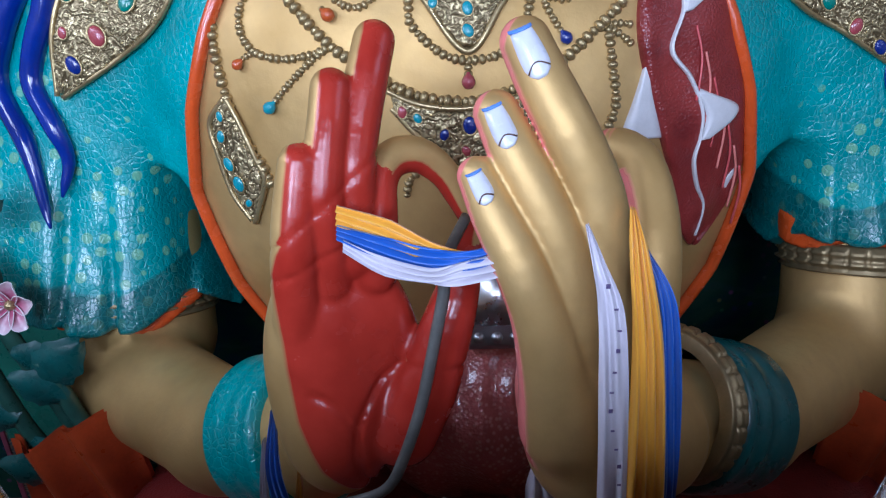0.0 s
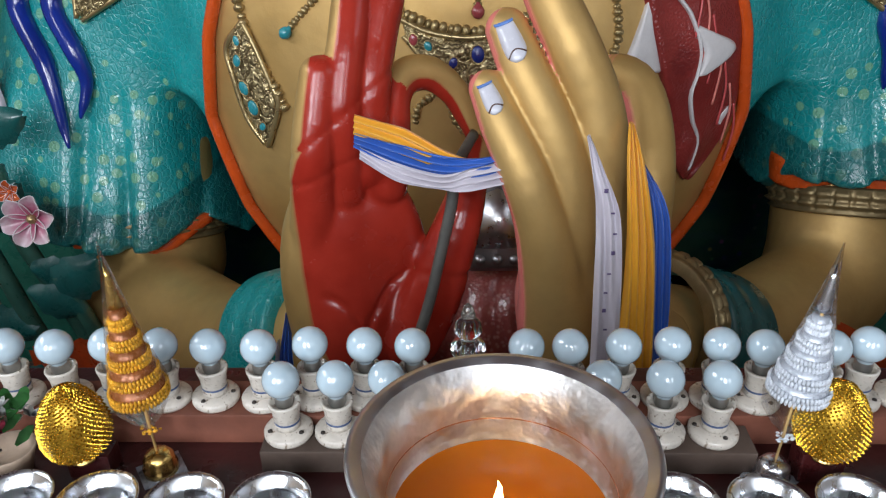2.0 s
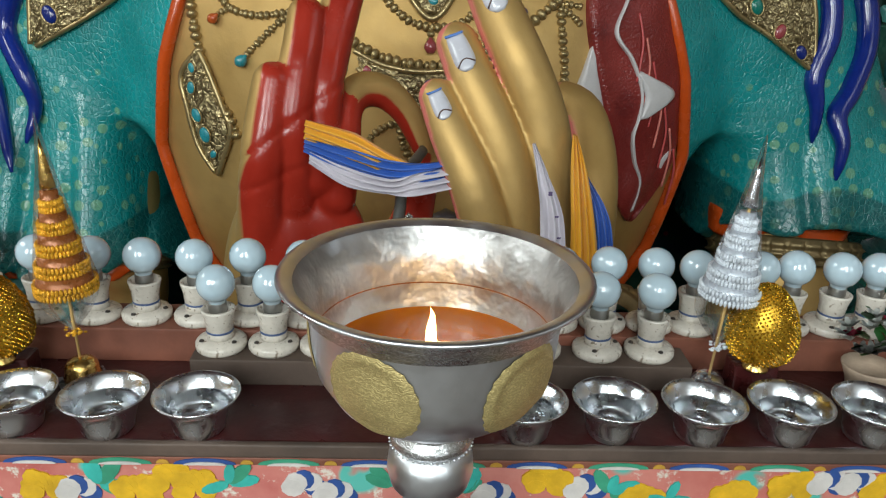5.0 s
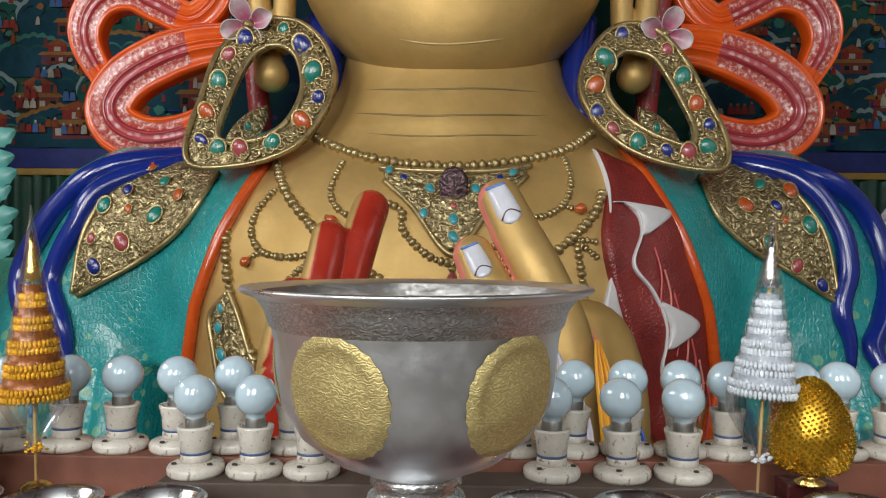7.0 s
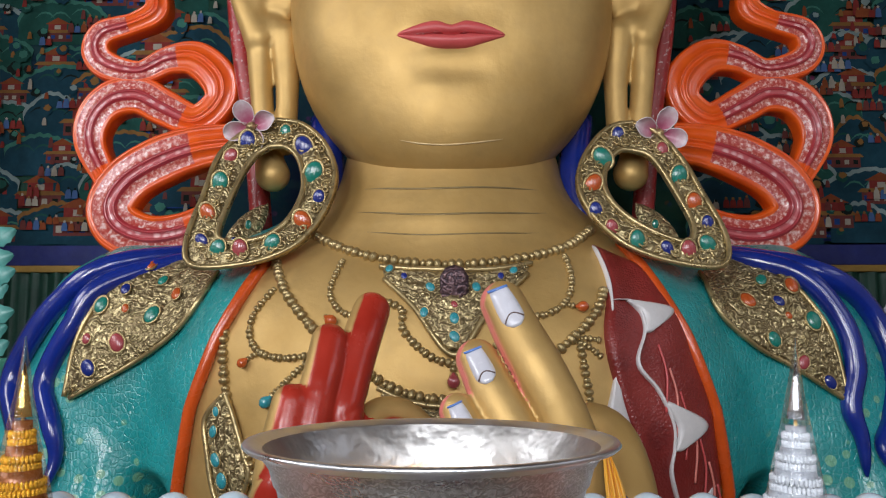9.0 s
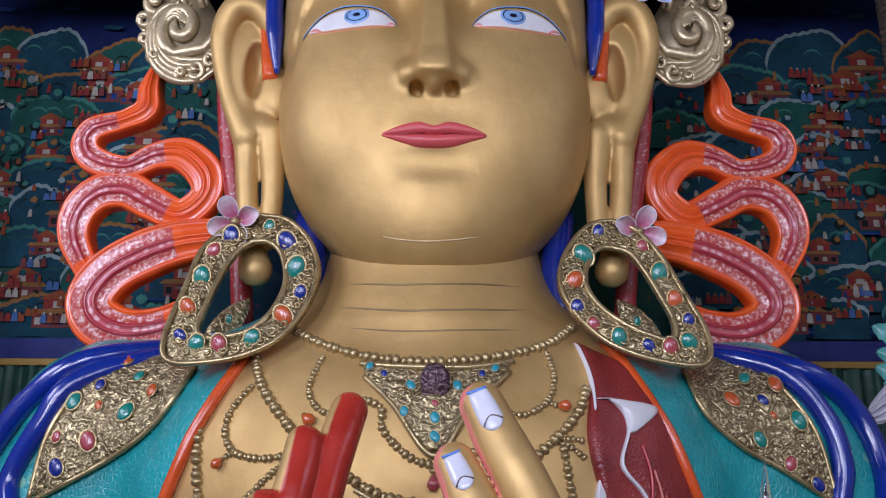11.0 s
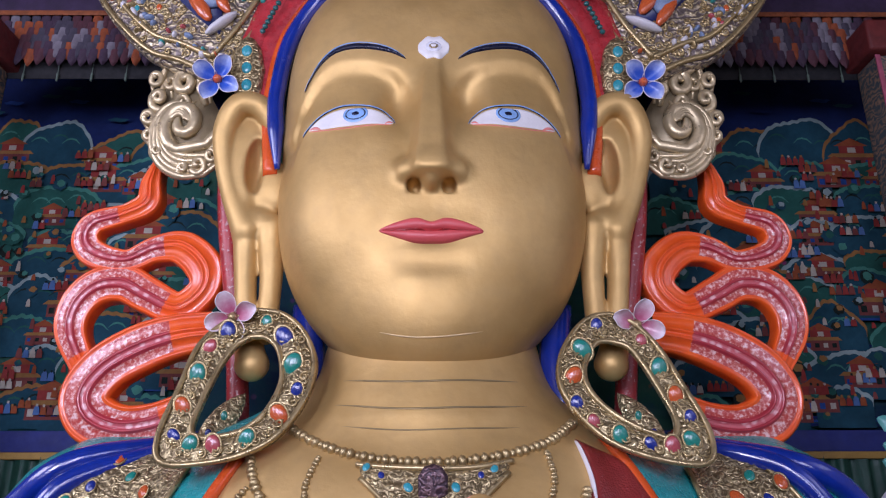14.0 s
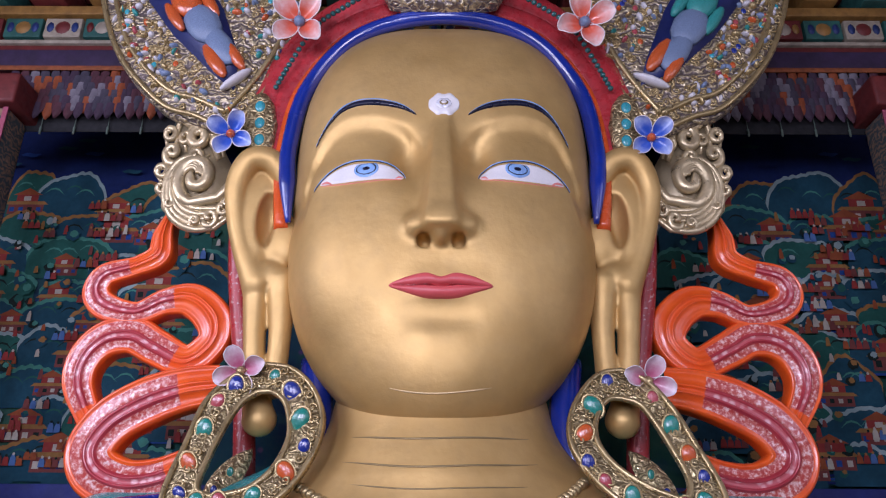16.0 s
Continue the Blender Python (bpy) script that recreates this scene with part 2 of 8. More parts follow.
def nets(field, lo, hi, h):
    """A quad surface where field(p) = 0, in the box from lo to hi with cells of h metres."""
    ax = [np.arange(lo[i], hi[i] + h, h) for i in range(3)]
    g = np.meshgrid(*ax, indexing="ij")
    f = field(g)
    s = f < 0
    n = [len(a) - 1 for a in ax]
    corner = [(i, j, k) for i in (0, 1) for j in (0, 1) for k in (0, 1)]
    count = sum(s[i:n[0] + i, j:n[1] + j, k:n[2] + k].astype(np.int8) for i, j, k in corner)
    cell = np.argwhere((count > 0) & (count < 8))
    index = -np.ones(n, dtype=np.int64)
    index[tuple(cell.T)] = np.arange(len(cell))
    acc, num = np.zeros((len(cell), 3)), np.zeros(len(cell))
    for a in corner:
        for d in range(3):
            if a[d]:
                continue
            b = list(a)
            b[d] = 1
            fa = f[tuple((cell + a).T)]
            fb = f[tuple((cell + b).T)]
            on = (fa < 0) != (fb < 0)
            t = np.where(on, fa / np.where(on, fa - fb, 1), 0)
            pos = np.array(a) + t[:, None] * (np.array(b) - np.array(a))
            acc += pos * on[:, None]
            num += on
    v = np.array(lo) + h * (cell + acc / num[:, None])
    quads = []
    for d in range(3):
        o = [(d + 1) % 3, (d + 2) % 3]
        lo_, hi_ = [slice(None)] * 3, [slice(None)] * 3
        lo_[d], hi_[d] = slice(0, -1), slice(1, None)
        e = np.argwhere(s[tuple(lo_)] != s[tuple(hi_)])
        e = e[(e[:, o[0]] > 0) & (e[:, o[1]] > 0) & (e[:, o[0]] < n[o[0]]) & (e[:, o[1]] < n[o[1]])]
        ring = []
        for da, db in ((1, 1), (0, 1), (0, 0), (1, 0)):
            c = e.copy()
            c[:, o[0]] -= da
            c[:, o[1]] -= db
            ring.append(index[tuple(c.T)])
        q = np.stack(ring, 1)
        up = s[tuple(e.T)]
        q[~up] = q[~up][:, ::-1]
        quads.append(q)
    quads = np.concatenate(quads)
    for _ in range(2):
        p = [v[:, 0], v[:, 1], v[:, 2]]
        f0, e_ = field(p), h * 0.25
        gr = np.stack([(field([p[j] + (e_ if j == i else 0) for j in range(3)]) - f0) / e_ for i in range(3)], 1)
        step = (f0 / np.maximum((gr * gr).sum(1), 0.2))[:, None] * gr
        v = v - np.clip(step, -h * 0.6, h * 0.6)
    return v, quads


def front(field, x, z, y0, far=3.0):
    """Where a ray along +y from y0 first meets the surface at (x, z)."""
    x, z = np.asarray(x, float), np.asarray(z, float)
    y = np.full(x.shape, float(y0))
    for _ in range(70):
        d = field([x, y, z])
        y = np.minimum(y + np.maximum(d, -0.05) * 0.7, y0 + far)
    return y


def spline(knots, n):
    """n points on a smooth line through knots of any dimension."""
    k = np.array(knots, float)
    m = len(k) - 1
    k = np.vstack([2 * k[0] - k[1], k, 2 * k[-1] - k[-2]])
    t = np.linspace(0, m - 1e-6, n)
    i = t.astype(int)
    u = (t - i)[:, None]
    a, b, c, d = k[i], k[i + 1], k[i + 2], k[i + 3]
    return 0.5 * (2 * b + (c - a) * u + (2 * a - 5 * b + 4 * c - d) * u ** 2 + (3 * b - a - 3 * c + d) * u ** 3)


class Clay:
    """Collects pieces of one mesh, with a material and masks for each."""

    def __init__(self):
        self.v, self.f, self.m, self.mats, self.masks, self.n = [], [], [], [], {}, 0

    def add(self, v, f, mat, **masks):
        v = np.asarray(v, float)
        if mat not in self.mats:
            self.mats.append(mat)
        self.v.append(v)
        self.f.extend((np.asarray(f) + self.n).tolist())
        self.m.extend([self.mats.index(mat)] * len(f))
        for k, a in masks.items():
            self.masks.setdefault(k, []).append((self.n, np.asarray(a, np.float32)))
        self.n += len(v)

    def grid(self, pts, mat, closed=False, **masks):
        """A sheet from an array of points (rows, columns, 3)."""
        r, c = pts.shape[:2]
        f = []
        for i in range(r - 1):
            for j in range(c if closed else c - 1):
                k = (j + 1) % c
                f.append((i * c + j, i * c + k, (i + 1) * c + k, (i + 1) * c + j))
        self.add(pts.reshape(-1, 3), f, mat, **masks)

    def mesh(self, name):
        me = bpy.data.meshes.new(name)
        me.from_pydata(np.concatenate(self.v).tolist(), [], self.f)
        for m in self.mats:
            me.materials.append(m)
        me.polygons.foreach_set("material_index", self.m)
        for k, rows in self.masks.items():
            a = np.full(self.n, -1.0, np.float32)
            for s, r in rows:
                a[s:s + len(r)] = r
            me.attributes.new(k, "FLOAT", "POINT").data.foreach_set("value", a)
        me.polygons.foreach_set("use_smooth", [True] * len(me.polygons))
        me.update()
        return me


def patch(clay, field, left, right, rows, cols, thick, mat, y0=2.0, puff=0.0, wave=None, **masks):
    """A sheet laid on the figure between two lines in (x, z), with thickness and an edge."""
    a, b = spline(left, rows), spline(right, rows)
    s = np.linspace(0, 1, cols)
    x = a[:, :1] + (b[:, :1] - a[:, :1]) * s
    z = a[:, 1:] + (b[:, 1:] - a[:, 1:]) * s
    y = front(field, x, z, y0)
    t = np.linspace(0, 1, rows)[:, None]
    edge = np.minimum(1, np.minimum(s, 1 - s) * cols * 0.6) * np.minimum(1, np.minimum(t, 1 - t) * rows * 0.6)
    top = y - thick * (0.15 + 0.85 * edge) - puff * np.sin(np.pi * s) * np.sin(np.pi * t)
    if wave is not None:
        top = top - wave(x, z, s, t)
    top[:, 0], top[:, -1] = y[:, 0] + 0.02, y[:, -1] + 0.02
    top[0, :], top[-1, :] = y[0, :] + 0.02, y[-1, :] + 0.02
    clay.grid(np.stack([x, top, z], 2)[:, ::-1], mat, **masks)


def cord(clay, pts, radius, mat, sides=8, taper=None, squash=1.0):
    """A round cord through points, with closed ends."""
    p = np.asarray(pts, float)
    d = np.gradient(p, axis=0)
    d /= np.linalg.norm(d, axis=1)[:, None] + 1e-9
    ref = np.array([0.0, 1.0, 0.0])
    a = np.cross(d, ref)
    a /= np.linalg.norm(a, axis=1)[:, None] + 1e-9
    b = np.cross(a, d)
    ang = np.linspace(0, 2 * np.pi, sides, endpoint=False)
    r = np.full(len(p), radius) if taper is None else radius * np.asarray(taper)
    rings = p[:, None, :] + r[:, None, None] * (np.cos(ang)[None, :, None] * a[:, None, :] + squash * np.sin(ang)[None, :, None] * b[:, None, :])
    rings = np.concatenate([np.repeat(p[:1, None], sides, 1), rings, np.repeat(p[-1:, None], sides, 1)])
    clay.grid(rings, mat, closed=True)


CX = 0.14  # the figure's middle line


# ---- the gilded figure ----
def mirror(p):
    return [np.abs(p[0] - CX), p[1], p[2]]


def boxy(p, c, r, n):
    """Distance to an ellipsoid with squarer shoulders."""
    a = [np.abs(p[i] - c[i]) / r[i] + 1e-6 for i in range(3)]
    k = (a[0] ** n + a[1] ** n + a[2] ** n) ** (1.0 / n)
    g = [(a[i] / k) ** (n - 1) / r[i] for i in range(3)]
    return (k - 1.0) / norm3(*g)


def f_neck(p):
    q = mirror(p)
    d = limb(q, (0, 5.42, 3.1), (0, 5.42, 2.15), 0.60, 0.84)
    d = smin(d, ell(q, (0, 5.42, 2.0), (1.14, 0.72, 0.36)), 0.3)
    return d


def f_head(p):
    q = mirror(p)
    d = boxy(q, (0, 5.42, 4.18), (1.075, 0.81, 1.36), 2.9)
    d = smin(d, boxy(q, (0, 5.29, 3.42), (0.93, 0.745, 1.04), 2.1), 0.30)
    d = smin(d, ell(q, (0.43, 5.03, 3.36), (0.42, 0.38, 0.62)), 0.32)
    d = smin(d, ell(q, (0, 4.93, 2.72), (0.46, 0.35, 0.37)), 0.34)
    # the socket: a crisp arch under the brow that runs down into the side of the nose, over a full lid
    u = np.abs(q[0])
    arch = np.interp(u, [0.04, 0.07, 0.10, 0.16, 0.26, 0.38, 0.50, 0.62, 0.72, 0.80, 0.86, 0.92], [3.55, 3.90, 4.17, 4.33, 4.42, 4.465, 4.49, 4.49, 4.45, 4.36, 4.23, 4.02])
    s_ = arch - q[2]
    step = np.clip(s_ / 0.13, 0, 1)
    bridge = np.clip((u - 0.07) / 0.16, 0, 1)
    sink = step * step * (3 - 2 * step) * bridge * bridge * (3 - 2 * bridge)
    fade = 1 - np.clip((s_ - 0.05) / np.interp(u, [0.1, 0.3, 0.9], [0.50, 0.34, 0.26]), 0, 1)
    d = d + sink * 0.040 * fade * np.clip((5.2 - q[1]) / 0.2, 0, 1)
    d = d + 0.085 * np.exp(-((u - 0.23) / 0.10) ** 2 - ((q[2] - 4.13) / 0.17) ** 2) * np.clip((5.2 - q[1]) / 0.2, 0, 1)
    d = smin(d, ell(q, (0.51, 4.98, 4.04), (0.44, 0.30, 0.22)), 0.06)
    # nose: a flat straight bridge that widens to the tip, broad wings, a level underside with open nostrils
    t = np.clip((4.42 - q[2]) / 0.80, 0, 1.1)
    ridge = 4.598 - 0.235 * t
    w = 0.045 + 0.035 * t
    side = (np.abs(q[0]) - w - 0.62 * (q[1] - ridge)) * 0.85
    n = smax(side, (ridge - q[1]) * 0.95, 0.012)
    n = smax(smax(smax(n, q[2] - 4.58, 0.14), 3.56 - q[2], 0.03), q[1] - 4.95, 0.05)
    d = smin(d, n, 0.035)
    d = smin(d, ell(q, (0, 4.465, 3.60), (0.105, 0.100, 0.085)), 0.08)
    d = smin(d, ell(q, (0.150, 4.565, 3.60), (0.088, 0.130, 0.090)), 0.045)
    d = smax(d, -ell(q, (0.105, 4.545, 3.512), (0.050, 0.085, 0.055)), 0.012)
    d = smin(d, ell(q, (0, 4.50, 3.52), (0.045, 0.10, 0.055)), 0.03)
    # philtrum, lips and the hollow under them
    d = smin(d, ell(q, (0, 4.66, 3.24), (0.36, 0.13, 0.13)), 0.08)
    d = smin(d, ell(q, (0.09, 4.575, 3.245), (0.17, 0.055, 0.04)), 0.03)
    d = smin(d, ell(q, (0, 4.575, 3.17), (0.22, 0.055, 0.042)), 0.03)
    d = smax(d, -ell(q, (0, 4.50, 3.214), (0.31, 0.050, 0.006)), 0.012)
    d = smax(d, -ell(q, (0, 4.43, 3.03), (0.26, 0.09, 0.055)), 0.09)
    return d


def f_ear(p):
    q = mirror(p)
    d = ell(q, (1.28, 5.17, 3.92), (0.20, 0.12, 0.47))
    rim = spline([(1.11, 5.14, 4.02, 0.045), (1.12, 5.09, 4.20, 0.07), (1.22, 5.06, 4.35, 0.085), (1.37, 5.06, 4.36, 0.09), (1.46, 5.08, 4.18, 0.082), (1.44, 5.10, 3.92, 0.072), (1.36, 5.11, 3.66, 0.08), (1.26, 5.12, 3.44, 0.10)], 16)
    d = smin(d, chain(q, [tuple(r) for r in rim]), 0.03)
    fold = spline([(1.25, 5.12, 3.50, 0.05), (1.29, 5.10, 3.70, 0.05), (1.34, 5.10, 3.92, 0.042), (1.34, 5.11, 4.12, 0.034), (1.29, 5.13, 4.26, 0.02)], 8)
    d = smin(d, chain(q, [tuple(r) for r in fold]), 0.03)
    d = smin(d, chain(q, [(1.33, 5.12, 3.98, 0.032), (1.25, 5.13, 4.10, 0.028), (1.18, 5.15, 4.20, 0.012)]), 0.03)
    d = smax(d, -ell(q, (1.21, 5.03, 3.90), (0.08, 0.16, 0.22)), 0.02)
    d = smin(d, ell(q, (1.09, 5.14, 3.76), (0.11, 0.075, 0.19)), 0.06)
    d = smin(d, ell(q, (1.18, 5.13, 3.50), (0.12, 0.08, 0.10)), 0.04)
    d = smin(d, chain(q, [(1.26, 5.15, 3.46, 0.10), (1.24, 5.13, 3.1, 0.075), (1.19, 5.10, 2.72, 0.075), (1.14, 5.08, 2.52, 0.11)]), 0.03)
    d = smin(d, chain(q, [(1.10, 5.15, 3.46, 0.11), (1.07, 5.13, 3.1, 0.075), (1.07, 5.10, 2.72, 0.07)]), 0.012)
    return d


def f_torso(p):
    q = mirror(p)
    d = boxy(q, (0, 5.50, 0.85), (1.90, 1.34, 1.45), 2.4)
    d = smin(d, ell(q, (0, 5.45, 0.1), (1.70, 1.22, 1.35)), 0.3)
    d = smin(d, limb(q, (0.7, 5.45, 1.80), (1.95, 5.55, 1.45), 0.36, 0.55), 0.35)
    d = smin(d, f_neck(p), 0.15)
    return d


def f_arm(p):
    q = mirror(p)
    d = limb(q, (2.10, 5.55, 1.35), (2.62, 5.25, 0.15), 0.66, 0.62)
    d = smin(d, limb(q, (2.62, 5.2, 0.15), (2.35, 4.85, -0.25), 0.62, 0.50), 0.25)
    return d


def elbow(p):
    """Mirrored about the middle line, with one elbow standing further out than the other."""
    q = mirror(p)
    return [q[0] - np.where(p[0] > CX, 0.27, 0.0) * np.clip((0.9 - p[2]) / 0.9, 0, 1), q[1], q[2]]


def f_forearm(p):
    q = mirror(p)
    d = limb(elbow(p), (2.14, 5.12, 0.25), (2.10, 4.86, -0.42), 0.42, 0.43)
    d = smin(d, limb(q, (2.25, 4.72, -0.62), (1.35, 3.95, -0.52), 0.37, 0.31), 0.12)
    return smin(d, limb(q, (1.35, 3.95, -0.52), (0.72, 3.45, -0.12), 0.31, 0.28), 0.1)


def f_body(p):
    return smin(f_torso(p), f_arm(p), 0.35)


EDGE = np.array([(-0.9, 0.85), (-0.5, 1.04), (-0.17, 1.18), (0.1, 1.33), (0.66, 1.47), (1.11, 1.40), (1.5, 1.27), (1.9, 1.08), (2.1, 0.98), (2.6, 0.8)])


def edge_at(z):
    return np.interp(z, EDGE[:, 0], EDGE[:, 1])


def f_sleeve(p):
    """The hanging sleeve: a long bell from the shoulder to its hem over the elbow."""
    q = elbow(p)
    d = limb(q, (2.04, 5.55, 1.25), (2.12, 5.22, 0.15), 0.62, 0.62)
    return smin(d, limb(q, (2.12, 5.22, 0.15), (2.14, 5.06, -0.35), 0.62, 0.68), 0.1)


def f_robe(p):
    """The robe: a thick shell over shoulders and arms, open over the chest, with folds down the sleeves."""
    q = mirror(p)
    low = np.clip((0.9 - q[2]) / 0.9, 0, 1)
    out = np.clip((q[0] - 1.5) / 0.2, 0, 1)
    a = q[0] - 1.72 - 0.10 * q[2]
    crease = np.exp(-(a / 0.035) ** 2) + np.exp(-((a - 0.36 + 0.12 * q[2]) / 0.035) ** 2) + np.exp(-((a - 0.62 + 0.2 * q[2]) / 0.04) ** 2)
    fold = low * out * (0.07 * crease + 0.03 * np.sin(15.0 * a + 1.2))
    ripple = 0.004 * np.sin(11.0 * q[2] - 14.0 * q[0]) * np.clip((q[2] - 0.6) / 0.4, 0, 1)
    d = smin(f_body(p) - 0.045, f_sleeve(p) - 0.02, 0.12) + fold + ripple
    groove = (q[0] - edge_at(q[2]) - np.where(p[0] > CX, 0.28, 0.22)) / np.where(p[0] > CX, 0.18, 0.13)
    d = d + 0.65 * np.exp(-groove ** 2) * np.clip((0.75 - q[2]) / 0.6, 0, 1)
    d = smax(d, edge_at(q[2]) - q[0], 0.03)
    hem = np.where(p[0] < CX, -0.13, 0.20) + 0.04 * np.sin(8.0 * q[0] + 0.6) + 0.01 * np.sin(19 * q[0]) + 0.7 * np.clip(4.75 - q[1], -0.3, 0.0)
    d = smax(d, hem - q[2], 0.03)
    return smax(d, 4.7 - q[1] - 1.4 * np.clip(q[2] + 1.0, 0, 1), 0.02)


def f_lining(p):
    """The painted lining that shows under the hem."""
    q = mirror(p)
    d = f_sleeve(p) + 0.05
    d = smax(d, np.where(p[0] < CX, -0.17, 0.12) + 0.05 * np.sin(11 * q[0] + 2.4) - q[2], 0.02)
    d = smax(d, q[2] - np.where(p[0] < CX, -0.06, 0.26), 0.02)
    return smax(smax(d, np.where(p[0] > CX, 1.86, 1.66) - q[0], 0.02), q[1] - 5.2, 0.02)


def f_open_palm(p):
    """The raised arm's end that shows its painted palm, three fingers up, the first bent to the thumb."""
    d = ell(p, (-0.37, 3.20, 0.42), (0.30, 0.15, 0.50))
    d = smin(d, ell(p, (-0.47, 3.12, 0.34), (0.20, 0.15, 0.50)), 0.08)
    d = smin(d, ell(p, (-0.40, 3.08, 0.17), (0.20, 0.16, 0.30)), 0.08)
    for knots, k in (([(-0.434, 3.10, 1.248, 0.074), (-0.451, 3.07, 1.135, 0.080), (-0.472, 3.04, 0.98, 0.084), (-0.497, 3.06, 0.768, 0.088), (-0.51, 3.12, 0.469, 0.11)], 0.012),
                     ([(-0.325, 3.24, 1.470, 0.071), (-0.336, 3.18, 1.364, 0.073), (-0.358, 3.12, 1.219, 0.076), (-0.370, 3.09, 1.065, 0.080), (-0.382, 3.12, 0.80, 0.085)], 0.012),
                     ([(-0.183, 3.40, 1.595, 0.075), (-0.209, 3.32, 1.488, 0.077), (-0.246, 3.24, 1.324, 0.078), (-0.269, 3.17, 1.157, 0.080), (-0.288, 3.15, 0.88, 0.085)], 0.012),
                     ([(-0.225, 3.17, 0.80, 0.085), (-0.200, 3.20, 1.00, 0.077), (-0.196, 3.26, 1.125, 0.076), (-0.145, 3.33, 1.183, 0.073), (-0.051, 3.38, 1.178, 0.067), (0.039, 3.40, 1.102, 0.059), (0.095, 3.40, 1.0, 0.051), (0.127, 3.39, 0.922, 0.040)], 0.014),
                     ([(-0.16, 3.10, 0.14, 0.15), (-0.061, 3.11, 0.324, 0.130), (0.013, 3.13, 0.518, 0.108), (0.066, 3.17, 0.664, 0.090), (0.110, 3.25, 0.794, 0.068), (0.151, 3.33, 0.890, 0.046)], 0.03)):
        d = smin(d, chain(p, knots), k)
    d = smin(d, limb(p, (-0.40, 3.28, 0.1), (-0.62, 3.50, -0.2), 0.22, 0.3), 0.1)
    # creases across the fingers and the palm
    for a, b in (((-0.56, 0.97), (-0.15, 1.27)), ((-0.56, 0.86), (-0.15, 1.02))):
        d = d + 0.005 * np.exp(-((p[2] - a[1] - (b[1] - a[1]) * (p[0] - a[0]) / (b[0] - a[0])) / 0.013) ** 2) * (p[0] < -0.13)
    arc = np.abs(norm3((p[0] + 0.04) * 1.25, 0.0, p[2] - 0.12) - 0.36)
    d = d + 0.016 * np.exp(-(arc / 0.016) ** 2) * np.clip((0.50 - p[2]) / 0.1, 0, 1)
    heel = np.abs(norm3((p[0] + 0.47) * 1.7, 0.0, p[2] - 0.12) - 0.28)
    return d + 0.010 * np.exp(-(heel / 0.02) ** 2) * np.clip((p[2] + 0.05) / 0.1, 0, 1) * np.clip((p[0] + 0.50) / 0.05, 0, 1)


def f_back(p):
    """The other arm's end, its back to the front, fingers up with painted nails."""
    d = ell(p, (0.56, 3.06, 0.36), (0.27, 0.18, 0.46))
    d = smin(d, ell(p, (0.68, 3.08, 0.42), (0.22, 0.17, 0.42)), 0.1)
    for knots in ([(0.330, 3.15, 1.612, 0.084), (0.386, 3.10, 1.491, 0.091), (0.461, 3.04, 1.343, 0.096), (0.541, 3.02, 1.139, 0.104), (0.580, 3.01, 0.893, 0.115), (0.60, 3.03, 0.60, 0.13)],
                  [(0.230, 3.07, 1.408, 0.075), (0.283, 3.00, 1.293, 0.083), (0.358, 2.95, 1.141, 0.089), (0.426, 2.93, 0.962, 0.096), (0.475, 2.95, 0.72, 0.115), (0.51, 3.0, 0.45, 0.13)],
                  [(0.161, 2.96, 1.236, 0.064), (0.211, 2.90, 1.125, 0.075), (0.285, 2.85, 0.972, 0.085), (0.352, 2.85, 0.779, 0.096), (0.405, 2.89, 0.532, 0.122), (0.440, 2.94, 0.254, 0.145)],
                  [(0.66, 3.50, 1.12, 0.078), (0.712, 3.47, 1.140, 0.085), (0.779, 3.42, 1.093, 0.092), (0.808, 3.32, 0.977, 0.097), (0.803, 3.20, 0.818, 0.102), (0.763, 3.12, 0.60, 0.125)]):
        d = smin(d, chain(p, knots), 0.016)
    d = smin(d, limb(p, (0.50, 3.0, 0.35), (0.55, 3.02, 0.05), 0.17, 0.19), 0.1)
    d = smin(d, limb(p, (0.6, 3.1, 0.1), (0.85, 3.4, -0.15), 0.24, 0.3), 0.1)
    return d


figure = Clay()
figure.add(*nets(f_head, (-1.0, 4.2, 2.3), (1.28, 6.3, 5.65), 0.024), GOLD)
for side in (-1, 1):
    x0 = CX + side * 1.25
    figure.add(*nets(f_ear, (x0 - 0.36, 4.94, 2.4), (x0 + 0.36, 5.5, 4.56), 0.02), GOLD)
figure.add(*nets(lambda p: smax(f_torso(p), np.where(p[2] < 1.0, mirror(p)[0] - edge_at(p[2]) - 0.05, -1.0), 0.02), (-2.1, 3.95, -1.3), (2.4, 5.7, 3.0), 0.03), GOLD)
figure.add(*nets(f_forearm, (-2.9, 3.0, -0.95), (3.2, 5.3, 0.35), 0.035), GOLD)
rv, rf = nets(f_robe, (-3.3, 3.9, -1.0), (3.6, 5.9, 2.3), 0.028)
figure.add(rv, rf, TEAL, mask_spots=np.clip((np.abs(rv[:, 0] - CX) - 1.75) * 2, -1, 1) - np.clip((rv[:, 2] - 0.9) * 2, 0, 1), mask_hem=np.where(np.abs(rv[:, 0] - CX) > 1.55, np.where(rv[:, 0] < CX, 0.10, 0.42) + 0.05 * np.sin(8 * np.abs(rv[:, 0] - CX) + 0.6) - rv[:, 2], -1))
figure.add(*nets(f_lining, (-2.9, 3.9, -0.4), (3.2, 5.3, 0.5), 0.03), ORANGE)
av, af = nets(f_open_palm, (-0.95, 2.8, -0.5), (0.30, 3.75, 1.75), 0.0125)
e_ = 0.006
